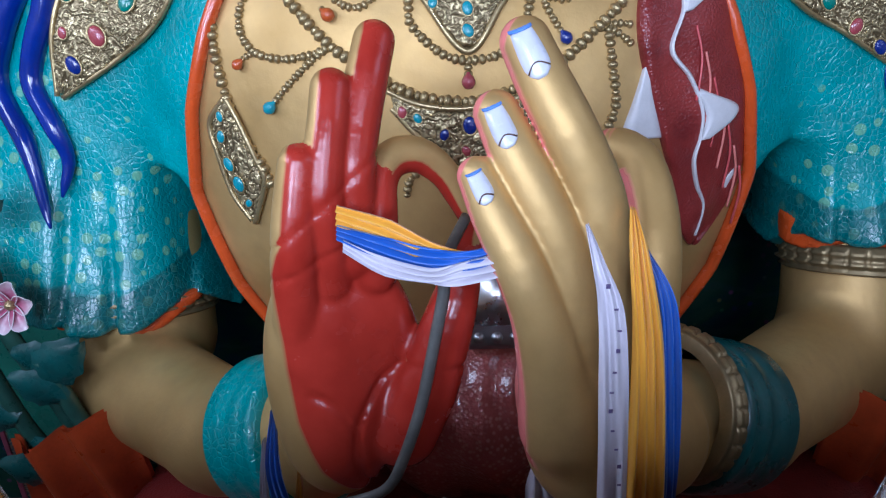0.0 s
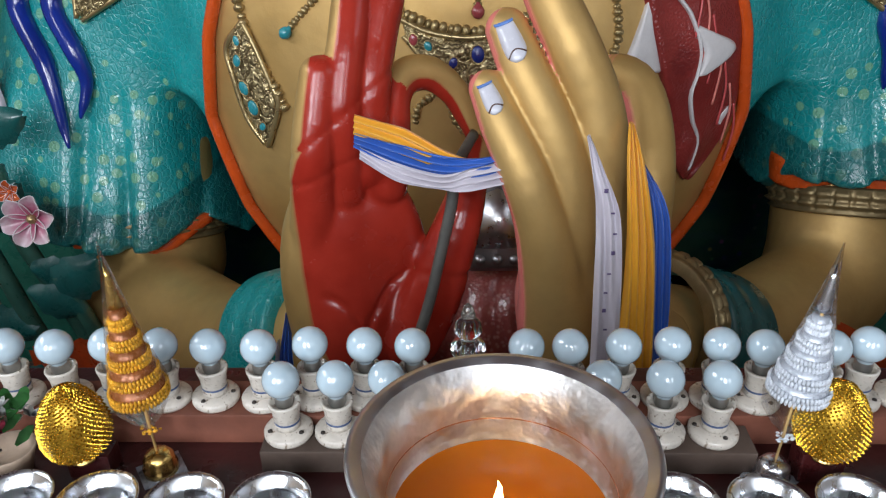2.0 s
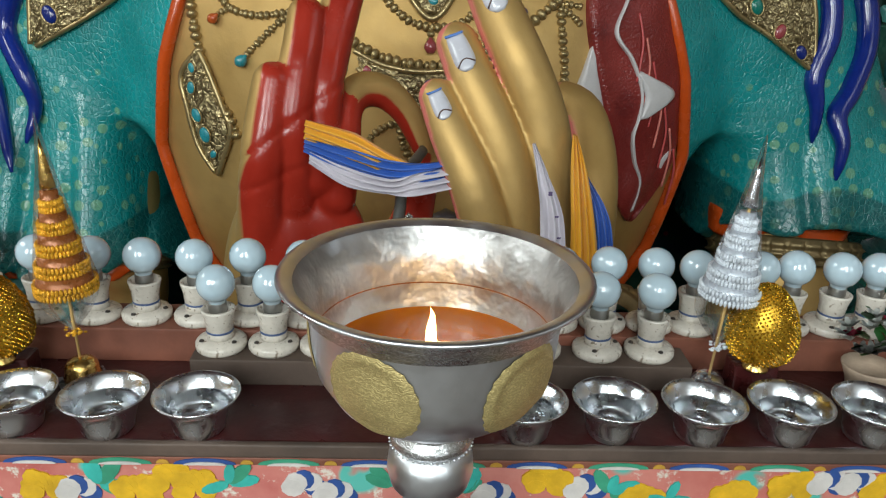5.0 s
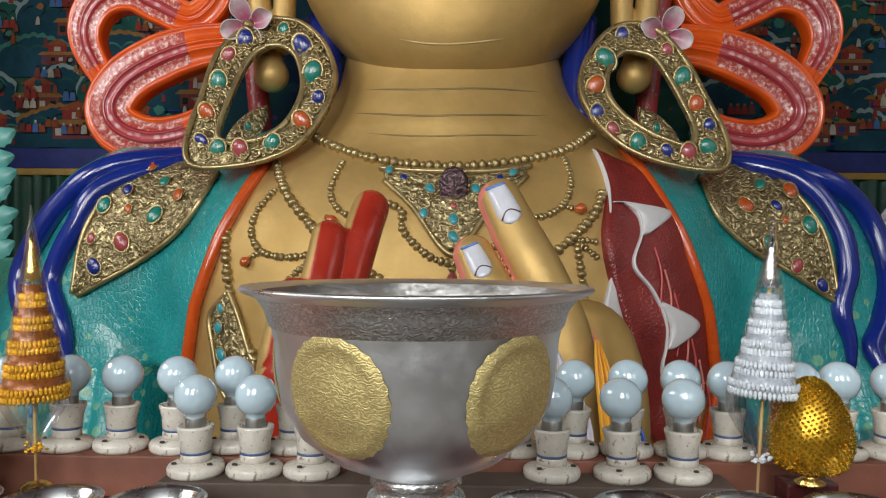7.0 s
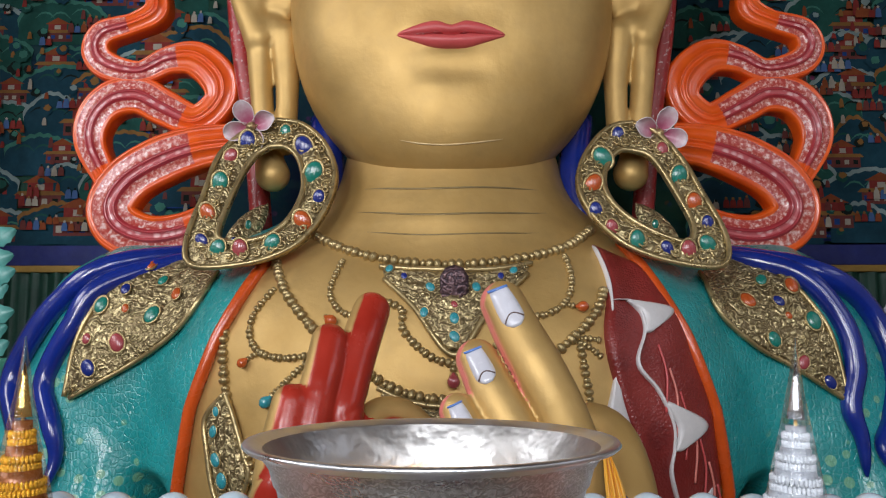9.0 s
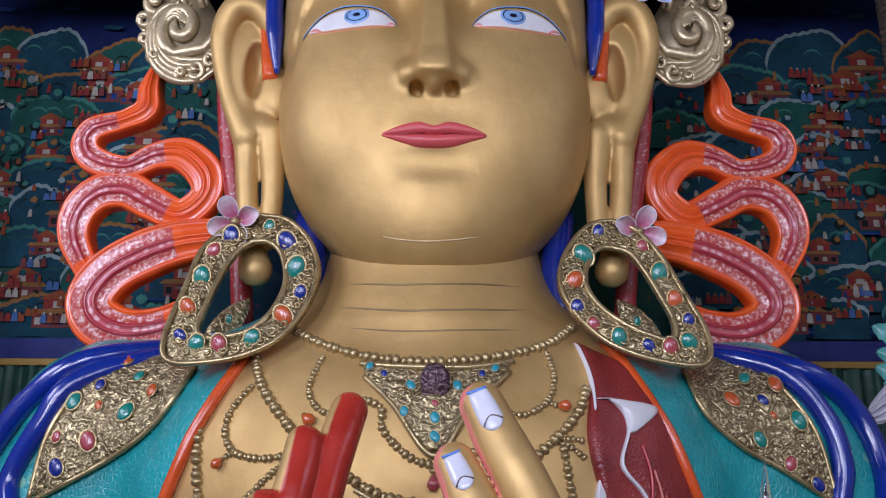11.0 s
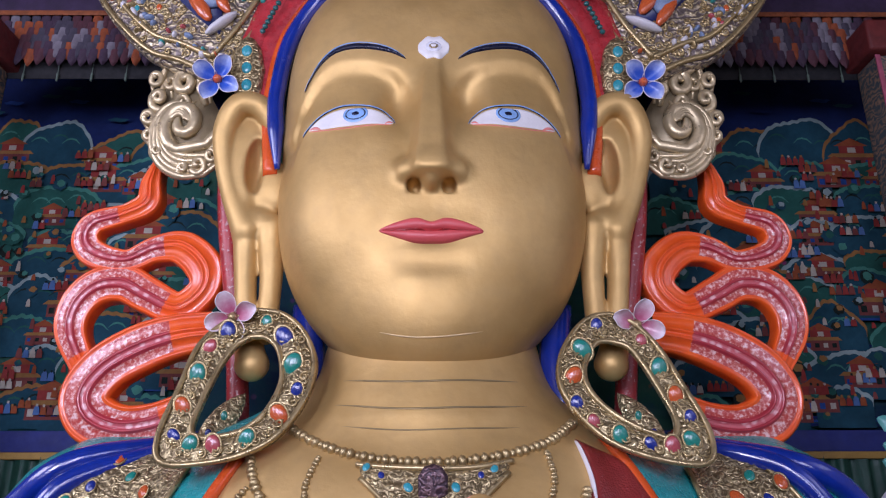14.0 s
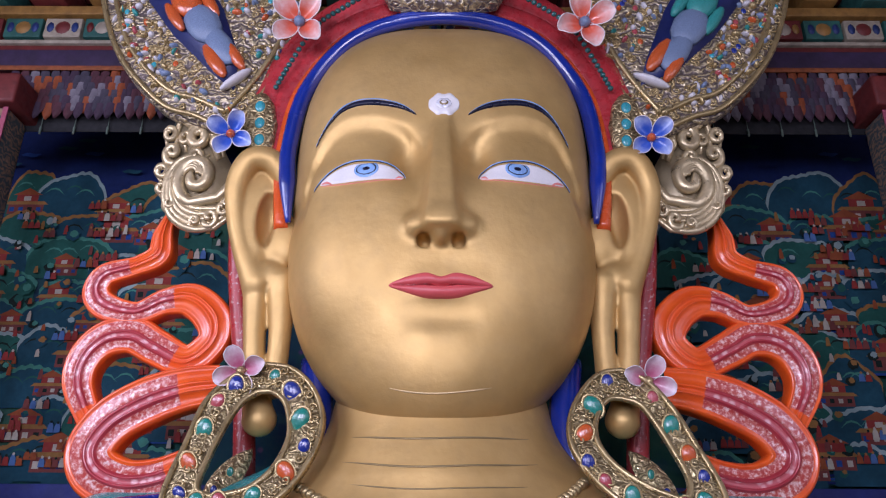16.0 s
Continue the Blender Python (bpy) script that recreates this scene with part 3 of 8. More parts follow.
grad = np.stack([f_open_palm([av[:, j] + (e_ if j == i else 0) for j in range(3)]) for i in range(3)], 1) - f_open_palm([av[:, 0], av[:, 1], av[:, 2]])[:, None]
grad /= np.linalg.norm(grad, axis=1)[:, None] + 1e-9
side_line = np.interp(av[:, 2], [-0.2, -0.03, 0.07, 0.29, 0.50, 0.75, 0.95, 1.08, 1.2], [-0.20, -0.38, -0.46, -0.53, -0.553, -0.560, -0.562, -0.55, -0.9])
upper = np.clip((av[:, 2] - 0.85) / 0.2, 0, 1)
palm_red = np.minimum(np.minimum((av[:, 0] - side_line) * 0.4, (-grad[:, 1] + 0.55) * 0.1), (grad[:, 0] + 0.38 + 0.6 * (1 - upper)) * 0.05)
bent = (av[:, 0] > -0.19) & (av[:, 2] > 0.86) & (av[:, 2] < 1.29) & (av[:, 1] > 3.22)
inward = ((av[:, 0] + 0.03) * grad[:, 0] + (av[:, 2] - 0.98) * grad[:, 2]) / (np.hypot(av[:, 0] + 0.03, av[:, 2] - 0.98) + 1e-6)
palm_red = np.where(bent, np.minimum(-inward - 0.10 - 0.45 * np.clip(grad[:, 1], 0, 1), 0.2) * 0.05, palm_red)
figure.add(av, af, GOLD, mask_red=palm_red)
bv, bf = nets(f_back, (0.02, 2.6, -0.5), (1.2, 3.75, 1.75), 0.0125)
grad = np.stack([f_back([bv[:, j] + (e_ if j == i else 0) for j in range(3)]) for i in range(3)], 1) - f_back([bv[:, 0], bv[:, 1], bv[:, 2]])[:, None]
grad /= np.linalg.norm(grad, axis=1)[:, None] + 1e-9
pink = -grad[:, 0] * 0.9 + 0.5 * grad[:, 1] + 0.25 * grad[:, 2] - 0.47
figure.add(bv, bf, GOLD, mask_pink=np.where(bv[:, 2] > 0.05, pink * 0.05, -1))


# eyes, brows, lips and the mark on the forehead
for s in (-1, 1):
    def fx(pts):
        return [(CX + s * u, z) for u, z in pts]
    low = fx([(0.24, 3.965), (0.30, 3.956), (0.364, 3.951), (0.507, 3.947), (0.657, 3.955), (0.74, 3.967), (0.815, 3.985)])
    up = fx([(0.24, 3.972), (0.265, 4.022), (0.333, 4.072), (0.516, 4.106), (0.62, 4.103), (0.72, 4.062), (0.815, 3.990)])
    if s < 0:
        low, up = up, low
    patch(figure, f_head, up, low, 34, 14, 0.006, WHITE, 3.9)
    patch(figure, f_head, fx([(0.235, 3.958), (0.37, 3.944), (0.51, 3.940), (0.66, 3.948), (0.82, 3.978)])[::s], fx([(0.235, 3.963), (0.37, 3.949), (0.51, 3.945), (0.66, 3.953), (0.82, 3.984)])[::s], 22, 4, 0.011, PINKLINE, 3.9)
    for ends in ([(0.243, 3.966), (0.275, 3.961), (0.30, 3.957)], [(0.805, 3.984), (0.755, 3.972), (0.71, 3.963)]):
        tops = [(u, z + h) for (u, z), h in zip(ends, (0.012, 0.035, 0.004))]
        g = 1 if ends[0][0] < ends[1][0] else -1
        patch(figure, f_head, fx(ends)[::s * g], fx(tops)[::s * g], 10, 5, 0.010, PINKLINE, 3.9)
    rim = [(0.232, 3.955), (0.245, 3.995), (0.27, 4.033), (0.333, 4.078), (0.516, 4.112), (0.62, 4.109), (0.725, 4.066), (0.82, 3.985), (0.85, 3.945)]
    for h0, h1, th, m_ in ((-0.001, 0.003, 0.012, INK), (0.003, 0.017, 0.009, IRIS)):
        grow = [(u + 0.5 * h0 * (u - 0.5), z + h0) for u, z in rim], [(u + 0.5 * h1 * (u - 0.5), z + h1) for u, z in rim]
        patch(figure, f_head, fx(grow[0])[::s], fx(grow[1])[::s], 34, 4, th, m_, 3.9)
    t = np.linspace(0, np.pi, 13)
    cx_, cz_ = CX + s * 0.490, 4.046
    for r, m_, th in ((0.082, IRIS, 0.009), (0.068, INK, 0.0105), (0.060, IRIS, 0.012), (0.024, INK, 0.0135)):
        a = [(cx_ - r * np.cos(k), min(cz_ + r * np.sin(k), 4.100)) for k in t]
        b = [(cx_ - r * np.cos(k), cz_ - r * np.sin(k)) for k in t]
        patch(figure, f_head, b, a, 25, 10, th, m_, 3.9)
    brow = [(0.155, 4.450, 0.003), (0.25, 4.512, 0.016), (0.34, 4.548, 0.024), (0.46, 4.575, 0.027), (0.58, 4.580, 0.025), (0.68, 4.55, 0.022), (0.76, 4.480, 0.017), (0.82, 4.39, 0.011), (0.87, 4.29, 0.002)]
    patch(figure, f_head, fx([(u, z - h) for u, z, h in brow])[::s], fx([(u, z + h) for u, z, h in brow])[::s], 30, 7, 0.016, INK, 3.9)
    patch(figure, f_head, fx([(u, z + h) for u, z, h in brow])[::s], fx([(u + 0.005, z + h + 0.008) for u, z, h in brow])[::s], 30, 4, 0.010, IRIS, 3.9)
up = [(CX - 0.32, 3.222), (CX - 0.2, 3.272), (CX - 0.09, 3.298), (CX, 3.272), (CX + 0.09, 3.298), (CX + 0.2, 3.272), (CX + 0.32, 3.218)]
mid_ = [(CX - 0.325, 3.217), (CX - 0.2, 3.217), (CX - 0.08, 3.222), (CX, 3.212), (CX + 0.08, 3.222), (CX + 0.2, 3.217), (CX + 0.325, 3.213)]
low = [(CX - 0.32, 3.212), (CX - 0.2, 3.165), (CX - 0.1, 3.133), (CX, 3.128), (CX + 0.1, 3.133), (CX + 0.2, 3.165), (CX + 0.32, 3.208)]
patch(figure, f_head, [(x, z - 0.006) for x, z in mid_], up, 40, 11, 0.010, LIPS, 3.9, puff=0.020)
patch(figure, f_head, low, [(x, z + 0.006) for x, z in mid_], 40, 11, 0.008, LIPS, 3.9, puff=0.028)
patch(figure, f_head, [(x, z - 0.004) for x, z in mid_], [(x, z + 0.003) for x, z in mid_], 40, 4, 0.020, BRIM, 3.9)
for r, m_, th in ((0.104, WHITE, 0.012), (0.052, NAIL, 0.020), (0.030, DARKGOLD, 0.026), (0.018, WHITE, 0.032)):
    t = np.linspace(0, np.pi, 29)
    wob = 1 + 0.09 * np.sin(7 * t)
    patch(figure, f_head, [(CX + 0.01 - r * np.cos(k), 4.545 - 1.1 * r * w * np.sin(k)) for k, w in zip(t, wob)], [(CX + 0.01 - r * np.cos(k), 4.545 + 1.1 * r * w * np.sin(k)) for k, w in zip(t, wob)], 41, 9, th, m_, 3.9)

# fine lines: chin crease highlight painted pale, shade of the neck rings dull gold
for field, z0, half, bow, r, m_ in ((f_head, 2.585, 0.30, 0.45, 0.006, CREASELIGHT), (f_torso, 2.34, 0.52, 0.10, 0.0065, DARKGOLD), (f_torso, 2.18, 0.56, 0.12, 0.0065, DARKGOLD), (f_torso, 2.06, 0.50, 0.10, 0.005, DARKGOLD)):
    xx = np.linspace(-half, half, 40)
    zz = z0 + bow * xx ** 2 + 0.004 * np.sin(9 * xx)
    line = np.stack([CX + xx, front(field, CX + xx, zz, 3.9) + 0.001, zz], 1)
    cord(figure, line, r, m_, 6, taper=np.interp(np.linspace(0, 1, 40), [0, 0.15, 0.85, 1], [0.2, 1, 1, 0.2]))

# blue hairline roll and the orange and red bands behind it
hair = [(-1.06, 3.85), (-1.09, 4.15), (-1.10, 4.45), (-1.0, 4.95), (-0.62, 5.36), (0.0, 5.47), (0.62, 5.36), (1.0, 4.95), (1.10, 4.45), (1.09, 4.15), (1.06, 3.85)]
hp = spline([(CX + u, 5.02 - 0.17 * max(0.0, 1 - (u / 0.9) ** 2), z) for u, z in hair], 70)
cord(figure, hp, 0.062, BLUE, 10, taper=np.interp(np.linspace(0, 1, 70), [0, 0.10, 0.90, 1], [0.3, 1, 1, 0.3]))
cord(figure, hp * 1.0 + np.stack([(hp[:, 0] - CX) * 0.055, np.full(70, 0.07), (hp[:, 2] - 4.2) * 0.055], 1), 0.055, ORANGE, 8)
# red strap behind each ear and blue hair hanging below it
for s in (-1, 1):
    cord(figure, spline([(CX + s * 1.52, 5.36, 4.25), (CX + s * 1.47, 5.4, 3.6), (CX + s * 1.36, 5.42, 2.9), (CX + s * 1.28, 5.4, 2.2)], 20), 0.075, BRIM, 8)
    cord(figure, spline([(CX + s * 0.86, 5.34, 2.95), (CX + s * 0.80, 5.2, 2.5), (CX + s * 0.92, 5.12, 2.12), (CX + s * 1.25, 5.1, 1.98)], 24), 0.10, BLUE, 10)

# orange border of the robe, drawn down both sides of the chest
for s in (-1, 1):
    zz = np.linspace(-0.75, 2.05, 60)
    xx = CX + s * (edge_at(zz) + 0.005)
    yy = front(f_torso, xx, zz, 3.4) - 0.035
    cord(figure, np.stack([xx, yy, zz], 1), 0.036, ORANGE, 8)

# nails
def nail(tip, base, w, lift):
    tip, base = np.array(tip), np.array(base)
    d = base - tip
    n = np.array([-d[1], d[0]]) / np.linalg.norm(d)
    t = np.linspace(0, 1, 9)
    def side(k, w_):
        return [tuple(tip + d * u + n * k * w_ * np.sin(np.pi * min(1, 0.22 + 0.42 * u if u < 0.7 else 0.514 + (u - 0.7) * 1.62)) ** 0.6) for u in t]
    patch(figure, f_back, side(1, w), side(-1, w), 16, 10, lift, NAIL, 2.3, puff=0.004)
    patch(figure, f_back, [tuple(tip + d * u + n * w * 0.92) for u in (0.02, 0.06, 0.11)], [tuple(tip + d * u - n * w * 0.92) for u in (-0.04, 0.0, 0.05)], 6, 8, lift + 0.004, NAILBLUE, 2.3)
    arc = [tuple(tip + d * (0.80 - 0.16 * np.sin(np.pi * u)) + n * (w * 0.72 * (1 - 2 * u))) for u in t]
    xy = np.array(arc)
    cord(figure, np.stack([xy[:, 0], front(f_back, xy[:, 0], xy[:, 1], 2.3) - lift - 0.003, xy[:, 1]], 1), 0.003, LINE, 5)


nail((0.305, 1.668), (0.378, 1.520), 0.052, 0.010)
nail((0.212, 1.448), (0.272, 1.330), 0.045, 0.010)
nail((0.148, 1.268), (0.197, 1.180), 0.037, 0.010)


# the red hide over the far shoulder, with white torn edges
def hide_wave(x, z, s, t):
    return 0.012 * np.sin(s * 9 + t * 5) + 0.008 * np.sin(t * 23 + s * 3)


red_l = [(0.95, 2.04), (0.985, 1.80), (0.93, 1.52), (0.955, 1.28), (1.05, 0.97), (1.14, 0.70), (1.19, 0.47), (1.29, 0.30)]
red_r = [(1.19, 1.93), (1.36, 1.70), (1.45, 1.50), (1.52, 1.22), (1.56, 0.95), (1.57, 0.70), (1.46, 0.46), (1.31, 0.29)]
patch(figure, f_torso, red_l, red_r, 60, 26, 0.055, REDCLOTH, 3.2, wave=hide_wave)
white_line = spline([(0.99, 1.69), (1.12, 1.675), (1.16, 1.54), (1.10, 1.36), (1.20, 1.22), (1.27, 1.06), (1.27, 0.93), (1.25, 0.82), (1.28, 0.68), (1.33, 0.55), (1.30, 0.36)], 80)
patch(figure, f_torso, [tuple(v) for v in white_line - np.array([0.018, 0.006])], [tuple(v) for v in white_line + np.array([0.014, 0.006])], 100, 6, 0.085, WHITE, 3.2)
patch(figure, f_torso, [(1.06, 1.69), (1.12, 1.61), (1.15, 1.50)], [(1.08, 1.695), (1.38, 1.645), (1.165, 1.50)], 26, 12, 0.090, WHITE, 3.2, puff=0.01)
patch(figure, f_torso, [(1.22, 1.17), (1.26, 1.04), (1.265, 0.90)], [(1.235, 1.175), (1.50, 1.035), (1.28, 0.90)], 26, 12, 0.090, WHITE, 3.2, puff=0.01)
for k in range(7):
    cx_ = 1.22 + 0.05 * k
    z0 = 1.45 - 0.12 * k
    cl = spline([(cx_, z0), (cx_ + 0.03, z0 - 0.15), (cx_ + 0.01, z0 - 0.34)], 20)
    cord(figure, np.stack([cl[:, 0], front(f_torso, cl[:, 0], cl[:, 1], 3.2) - 0.066, cl[:, 1]], 1), 0.007, PINKLINE if k % 2 else LIPS, 5)
patch(figure, f_torso, [(0.95, 2.02), (0.985, 1.8), (0.975, 1.6)], [(0.965, 2.03), (1.005, 1.8), (0.995, 1.6)], 20, 4, 0.09, WHITE, 3.2)
patch(figure, f_torso, [(0.985, 1.34), (0.93, 1.16), (0.87, 1.0), (0.86, 0.95)], [(0.995, 1.36), (1.02, 1.20), (1.08, 1.02), (1.10, 0.93)], 24, 10, 0.04, WHITE, 3.2)
patch(figure, f_torso, [(1.52, 0.73), (1.44, 0.68), (1.40, 0.62), (1.43, 0.52)], [(1.54, 0.75), (1.52, 0.68), (1.49, 0.62), (1.45, 0.52)], 14, 8, 0.05, WHITE, 3.2)

# cuffs, bracelets and the lap
for s in (-1, 1):
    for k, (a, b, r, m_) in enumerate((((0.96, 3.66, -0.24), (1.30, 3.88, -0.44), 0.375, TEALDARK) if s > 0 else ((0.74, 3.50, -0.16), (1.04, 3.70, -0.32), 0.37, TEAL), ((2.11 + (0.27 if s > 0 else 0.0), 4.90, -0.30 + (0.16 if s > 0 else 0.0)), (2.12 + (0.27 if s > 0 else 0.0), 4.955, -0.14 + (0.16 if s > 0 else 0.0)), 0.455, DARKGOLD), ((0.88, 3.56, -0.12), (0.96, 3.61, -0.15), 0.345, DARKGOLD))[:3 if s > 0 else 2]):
        a, b = np.array(a), np.array(b)
        ax_ = (b - a) / np.linalg.norm(b - a)
        e1 = np.cross(ax_, (0, 0, 1))
        e1 /= np.linalg.norm(e1)
        e2 = np.cross(e1, ax_)
        th = np.linspace(0, 2 * np.pi, 224, endpoint=False)
        prof = [(0, 0.80), (0.0, 0.97), (0.08, 1.02), (0.16, 0.97), (0.28, 0.99), (0.36, 1.03), (0.44, 0.98), (0.62, 0.99), (0.70, 1.03), (0.80, 0.98), (0.92, 1.02), (1.0, 0.97), (1.0, 0.8)]
        ring = np.array([[a + (b - a) * u + r * q_ * (1 + (0.045 * min(1.0, 2.2 * abs(math.sin(14 * h))) if m_ is DARKGOLD and 0.2 < u < 0.85 else 0.0)) * (np.cos(h) * e1 + np.sin(h) * e2) for h in th] for u, q_ in prof])
        ring[:, :, 0] = CX + s * ring[:, :, 0]
        figure.grid(ring if s < 0 else ring[:, ::-1], m_, closed=True)


for rr, zz, m_ in ((0.085, 0.0, DARKGOLD), (0.045, 0.02, BRIM), (0.030, 0.075, BLUE)):
    t = np.linspace(0, np.pi, 15)
    cx_, cz_ = 2.18, 0.03 + zz
    patch(figure, f_forearm, [(cx_ - rr * np.cos(k), cz_ - 1.2 * rr * np.sin(k)) for k in t], [(cx_ - rr * np.cos(k), cz_ + 1.2 * rr * np.sin(k)) for k in t], 22, 9, 0.03 + 0.01 * (m_ is not DARKGOLD), m_, 3.6, puff=0.01)


def f_lap(p):
    d = ell(p, (CX, 4.3, -1.75), (3.1, 1.5, 0.85))
    return d + 0.05 * np.sin(6 * p[0] + 3 * p[2]) + 0.03 * np.sin(11 * p[2] - 4 * p[0])


figure.add(*nets(f_lap, (-3.1, 2.6, -2.7), (3.4, 5.0, -0.7), 0.06), REDCLOTH)
statue = new("gilded_statue", figure.mesh("gilded_statue"))
tagged(statue, "colossal seated gilded statue in a painted turquoise robe", "statue")


# ---- helpers for things ----
def part(name, bm, material, parent=None, label="", smooth=True):
    """One mesh object from a bmesh, under a thing or a part."""
    me = bpy.data.meshes.new(name)
    bm.to_mesh(me)
    bm.free()
    for m in material if isinstance(material, (list, tuple)) else [material]:
        me.materials.append(m)
    if smooth:
        me.polygons.foreach_set("use_smooth", [True] * len(me.polygons))
    ob = new(name, me)
    ob.parent = parent
    return tagged(ob, label) if label else ob


def clay_part(name, clay, parent=None, label=""):
    ob = new(name, clay.mesh(name))
    ob.parent = parent
    return tagged(ob, label) if label else ob


def thing(name, m, label, category, group="", kind=""):
    ob = new(name)
    ob.matrix_basis = m
    ob.empty_display_size = 0.02
    return tagged(ob, label, category, group, kind)


def lathe(profile, n=32, wobble=0.0):
    """A turned form from (radius, height) pairs."""
    bm = bmesh.new()
    rings = []
    for r, z in profile:
        if r < 1e-5:
            rings.append([bm.verts.new((0, 0, z))])
        else:
            rings.append([bm.verts.new((r * math.cos(2 * math.pi * i / n), r * math.sin(2 * math.pi * i / n), z)) for i in range(n)])
    for a, b in zip(rings, rings[1:]):
        for i in range(n):
            j = (i + 1) % n
            if len(a) == 1 and len(b) == 1:
                continue
            if len(a) == 1:
                bm.faces.new((a[0], b[j], b[i]))
            elif len(b) == 1:
                bm.faces.new((a[i], a[j], b[0]))
            else:
                bm.faces.new((a[i], a[j], b[j], b[i]))
    bmesh.ops.recalc_face_normals(bm, faces=bm.faces)
    return bm


def block(lo, hi, bevel=0.0, seg=2):
    bm = bmesh.new()
    bmesh.ops.create_cube(bm, size=1)
    for v in bm.verts:
        v.co = Vector([lo[i] + (hi[i] - lo[i]) * (v.co[i] + 0.5) for i in range(3)])
    if bevel:
        bmesh.ops.bevel(bm, geom=bm.edges[:], offset=bevel, segments=seg, affect="EDGES", profile=0.7)
    return bm


def plate(outline, depth, lift=0.0, inset=0.0):
    """A flat plate in x and z from an outline, with its front at y = -depth."""
    bm = bmesh.new()
    back = [bm.verts.new((x, 0, z)) for x, z in outline]
    cx_ = sum(x for x, z in outline) / len(outline)
    cz_ = sum(z for x, z in outline) / len(outline)
    fr = [bm.verts.new((x, -depth, z)) for x, z in outline]
    n = len(outline)
    for i in range(n):
        j = (i + 1) % n
        bm.faces.new((back[i], back[j], fr[j], fr[i]))
    if inset:
        ins = [bm.verts.new((cx_ + (x - cx_) * (1 - inset), -depth - lift, cz_ + (z - cz_) * (1 - inset))) for x, z in outline]
        for i in range(n):
            j = (i + 1) % n
            bm.faces.new((fr[i], fr[j], ins[j], ins[i]))
        bm.faces.new(ins)
    else:
        bm.faces.new(fr)
    bmesh.ops.recalc_face_normals(bm, faces=bm.faces)
    return bm


def gem(r=1.0, n=10):
    """A domed stone in a collar, in the x-z plane, its dome towards -y."""
    return lathe([(r, 0.0), (r * 0.96, r * 0.25), (r * 0.75, r * 0.48), (r * 0.4, r * 0.62), (0, r * 0.66)], n)


# ---- the hall ----
WALLPAINT, PLASTER = mural(), surface("old_plaster", (0.36, 0.29, 0.22), 0.8, scale=1.5, vary=0.3)
WOODRED = surface("dark_red_wood", (0.045, 0.008, 0.008), 0.34, scale=7, vary=0.5)
BOARD = surface("floor_boards", (0.17, 0.15, 0.13), 0.5, scale=3, vary=0.4)


def structure(name, bm, m, label="", smooth=False):
    ob = part(name, bm, m, None, label, smooth)
    return tagged(ob, kind="structure")


structure("floor", block((-5.4, -3.5, -0.2), (5.4, 1.0, 0.0)), BOARD)
structure("lower_floor", block((-5.4, 1.0, -4.2), (5.4, 7.4, -4.0)), BOARD)
structure("ceiling", block((-5.4, -3.5, 7.6), (5.4, 7.5, 7.8)), WOODRED)
structure("wall_north", block((-5.6, 7.3, -4.2), (5.6, 7.5, 7.8)), WALLPAINT)
structure("wall_parapet", block((-5.4, 0.9, -4.2), (5.4, 1.0, -0.2)), PLASTER)


def wall_with_openings(name, x0, x1, z0, z1, openings, along, at_, thick, m):
    """A wall in strips round its openings (a, b, low, high)."""
    bm = bmesh.new()
    cuts = sorted({x0, x1, *[v for o in openings for v in o[:2]]})
    for a, b in zip(cuts, cuts[1:]):
        hole = [o for o in openings if o[0] <= a and o[1] >= b]
        spans = [(z0, hole[0][2]), (hole[0][3], z1)] if hole else [(z0, z1)]
        for lo, hi in spans:
            c = block((a, at_, lo), (b, at_ + thick, hi)) if along == "x" else block((at_, a, lo), (at_ + thick, b, hi))
            me = bpy.data.meshes.new("strip")
            c.to_mesh(me)
            c.free()
            bm.from_mesh(me)
            bpy.data.meshes.remove(me)
    return structure(name, bm, m)


wall_with_openings("wall_south", -5.6, 5.6, -0.2, 7.8, [(wx - 0.9, wx + 0.9, 2.3, 5.3) for wx in (-2.9, 0.0, 2.9)], "x", -3.7, 0.2, PLASTER)
wall_with_openings("wall_west", -3.7, 7.5, -4.2, 7.8, [(-0.2, 3.4, 3.7, 5.5)], "y", -5.6, 0.2, PLASTER)
wall_with_openings("wall_east", -3.7, 7.5, -4.2, 7.8, [(-0.2, 3.4, 3.7, 5.5)], "y", 5.4, 0.2, PLASTER)


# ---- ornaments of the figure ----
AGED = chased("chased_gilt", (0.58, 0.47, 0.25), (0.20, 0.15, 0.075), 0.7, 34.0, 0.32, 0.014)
PALEGILT = surface("pale_gilt_carving", (0.58, 0.47, 0.28), 0.34, 0.6, scale=7, vary=0.3, fine=45, bump=0.3, depth=0.006)
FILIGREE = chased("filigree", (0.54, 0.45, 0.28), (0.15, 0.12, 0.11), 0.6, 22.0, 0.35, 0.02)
BEADGOLD = surface("bead_gilt", (0.47, 0.36, 0.175), 0.33, 0.75, scale=9, vary=0.3)
TURQ = surface("turquoise_stone", (0.035, 0.32, 0.38), 0.2, scale=30, vary=0.4, coat=0.5, specks=(0.05, 0.04, 0.03))
JADE = surface("green_stone", (0.012, 0.22, 0.17), 0.12, scale=14, vary=0.4, coat=0.8)
LAPIS = surface("blue_stone", (0.012, 0.03, 0.22), 0.12, scale=14, vary=0.4, coat=0.8)
CORAL = surface("orange_stone", (0.55, 0.10, 0.02), 0.15, scale=14, vary=0.4, coat=0.8)
ROSE = surface("rose_stone", (0.40, 0.07, 0.08), 0.15, scale=14, vary=0.4, coat=0.8)
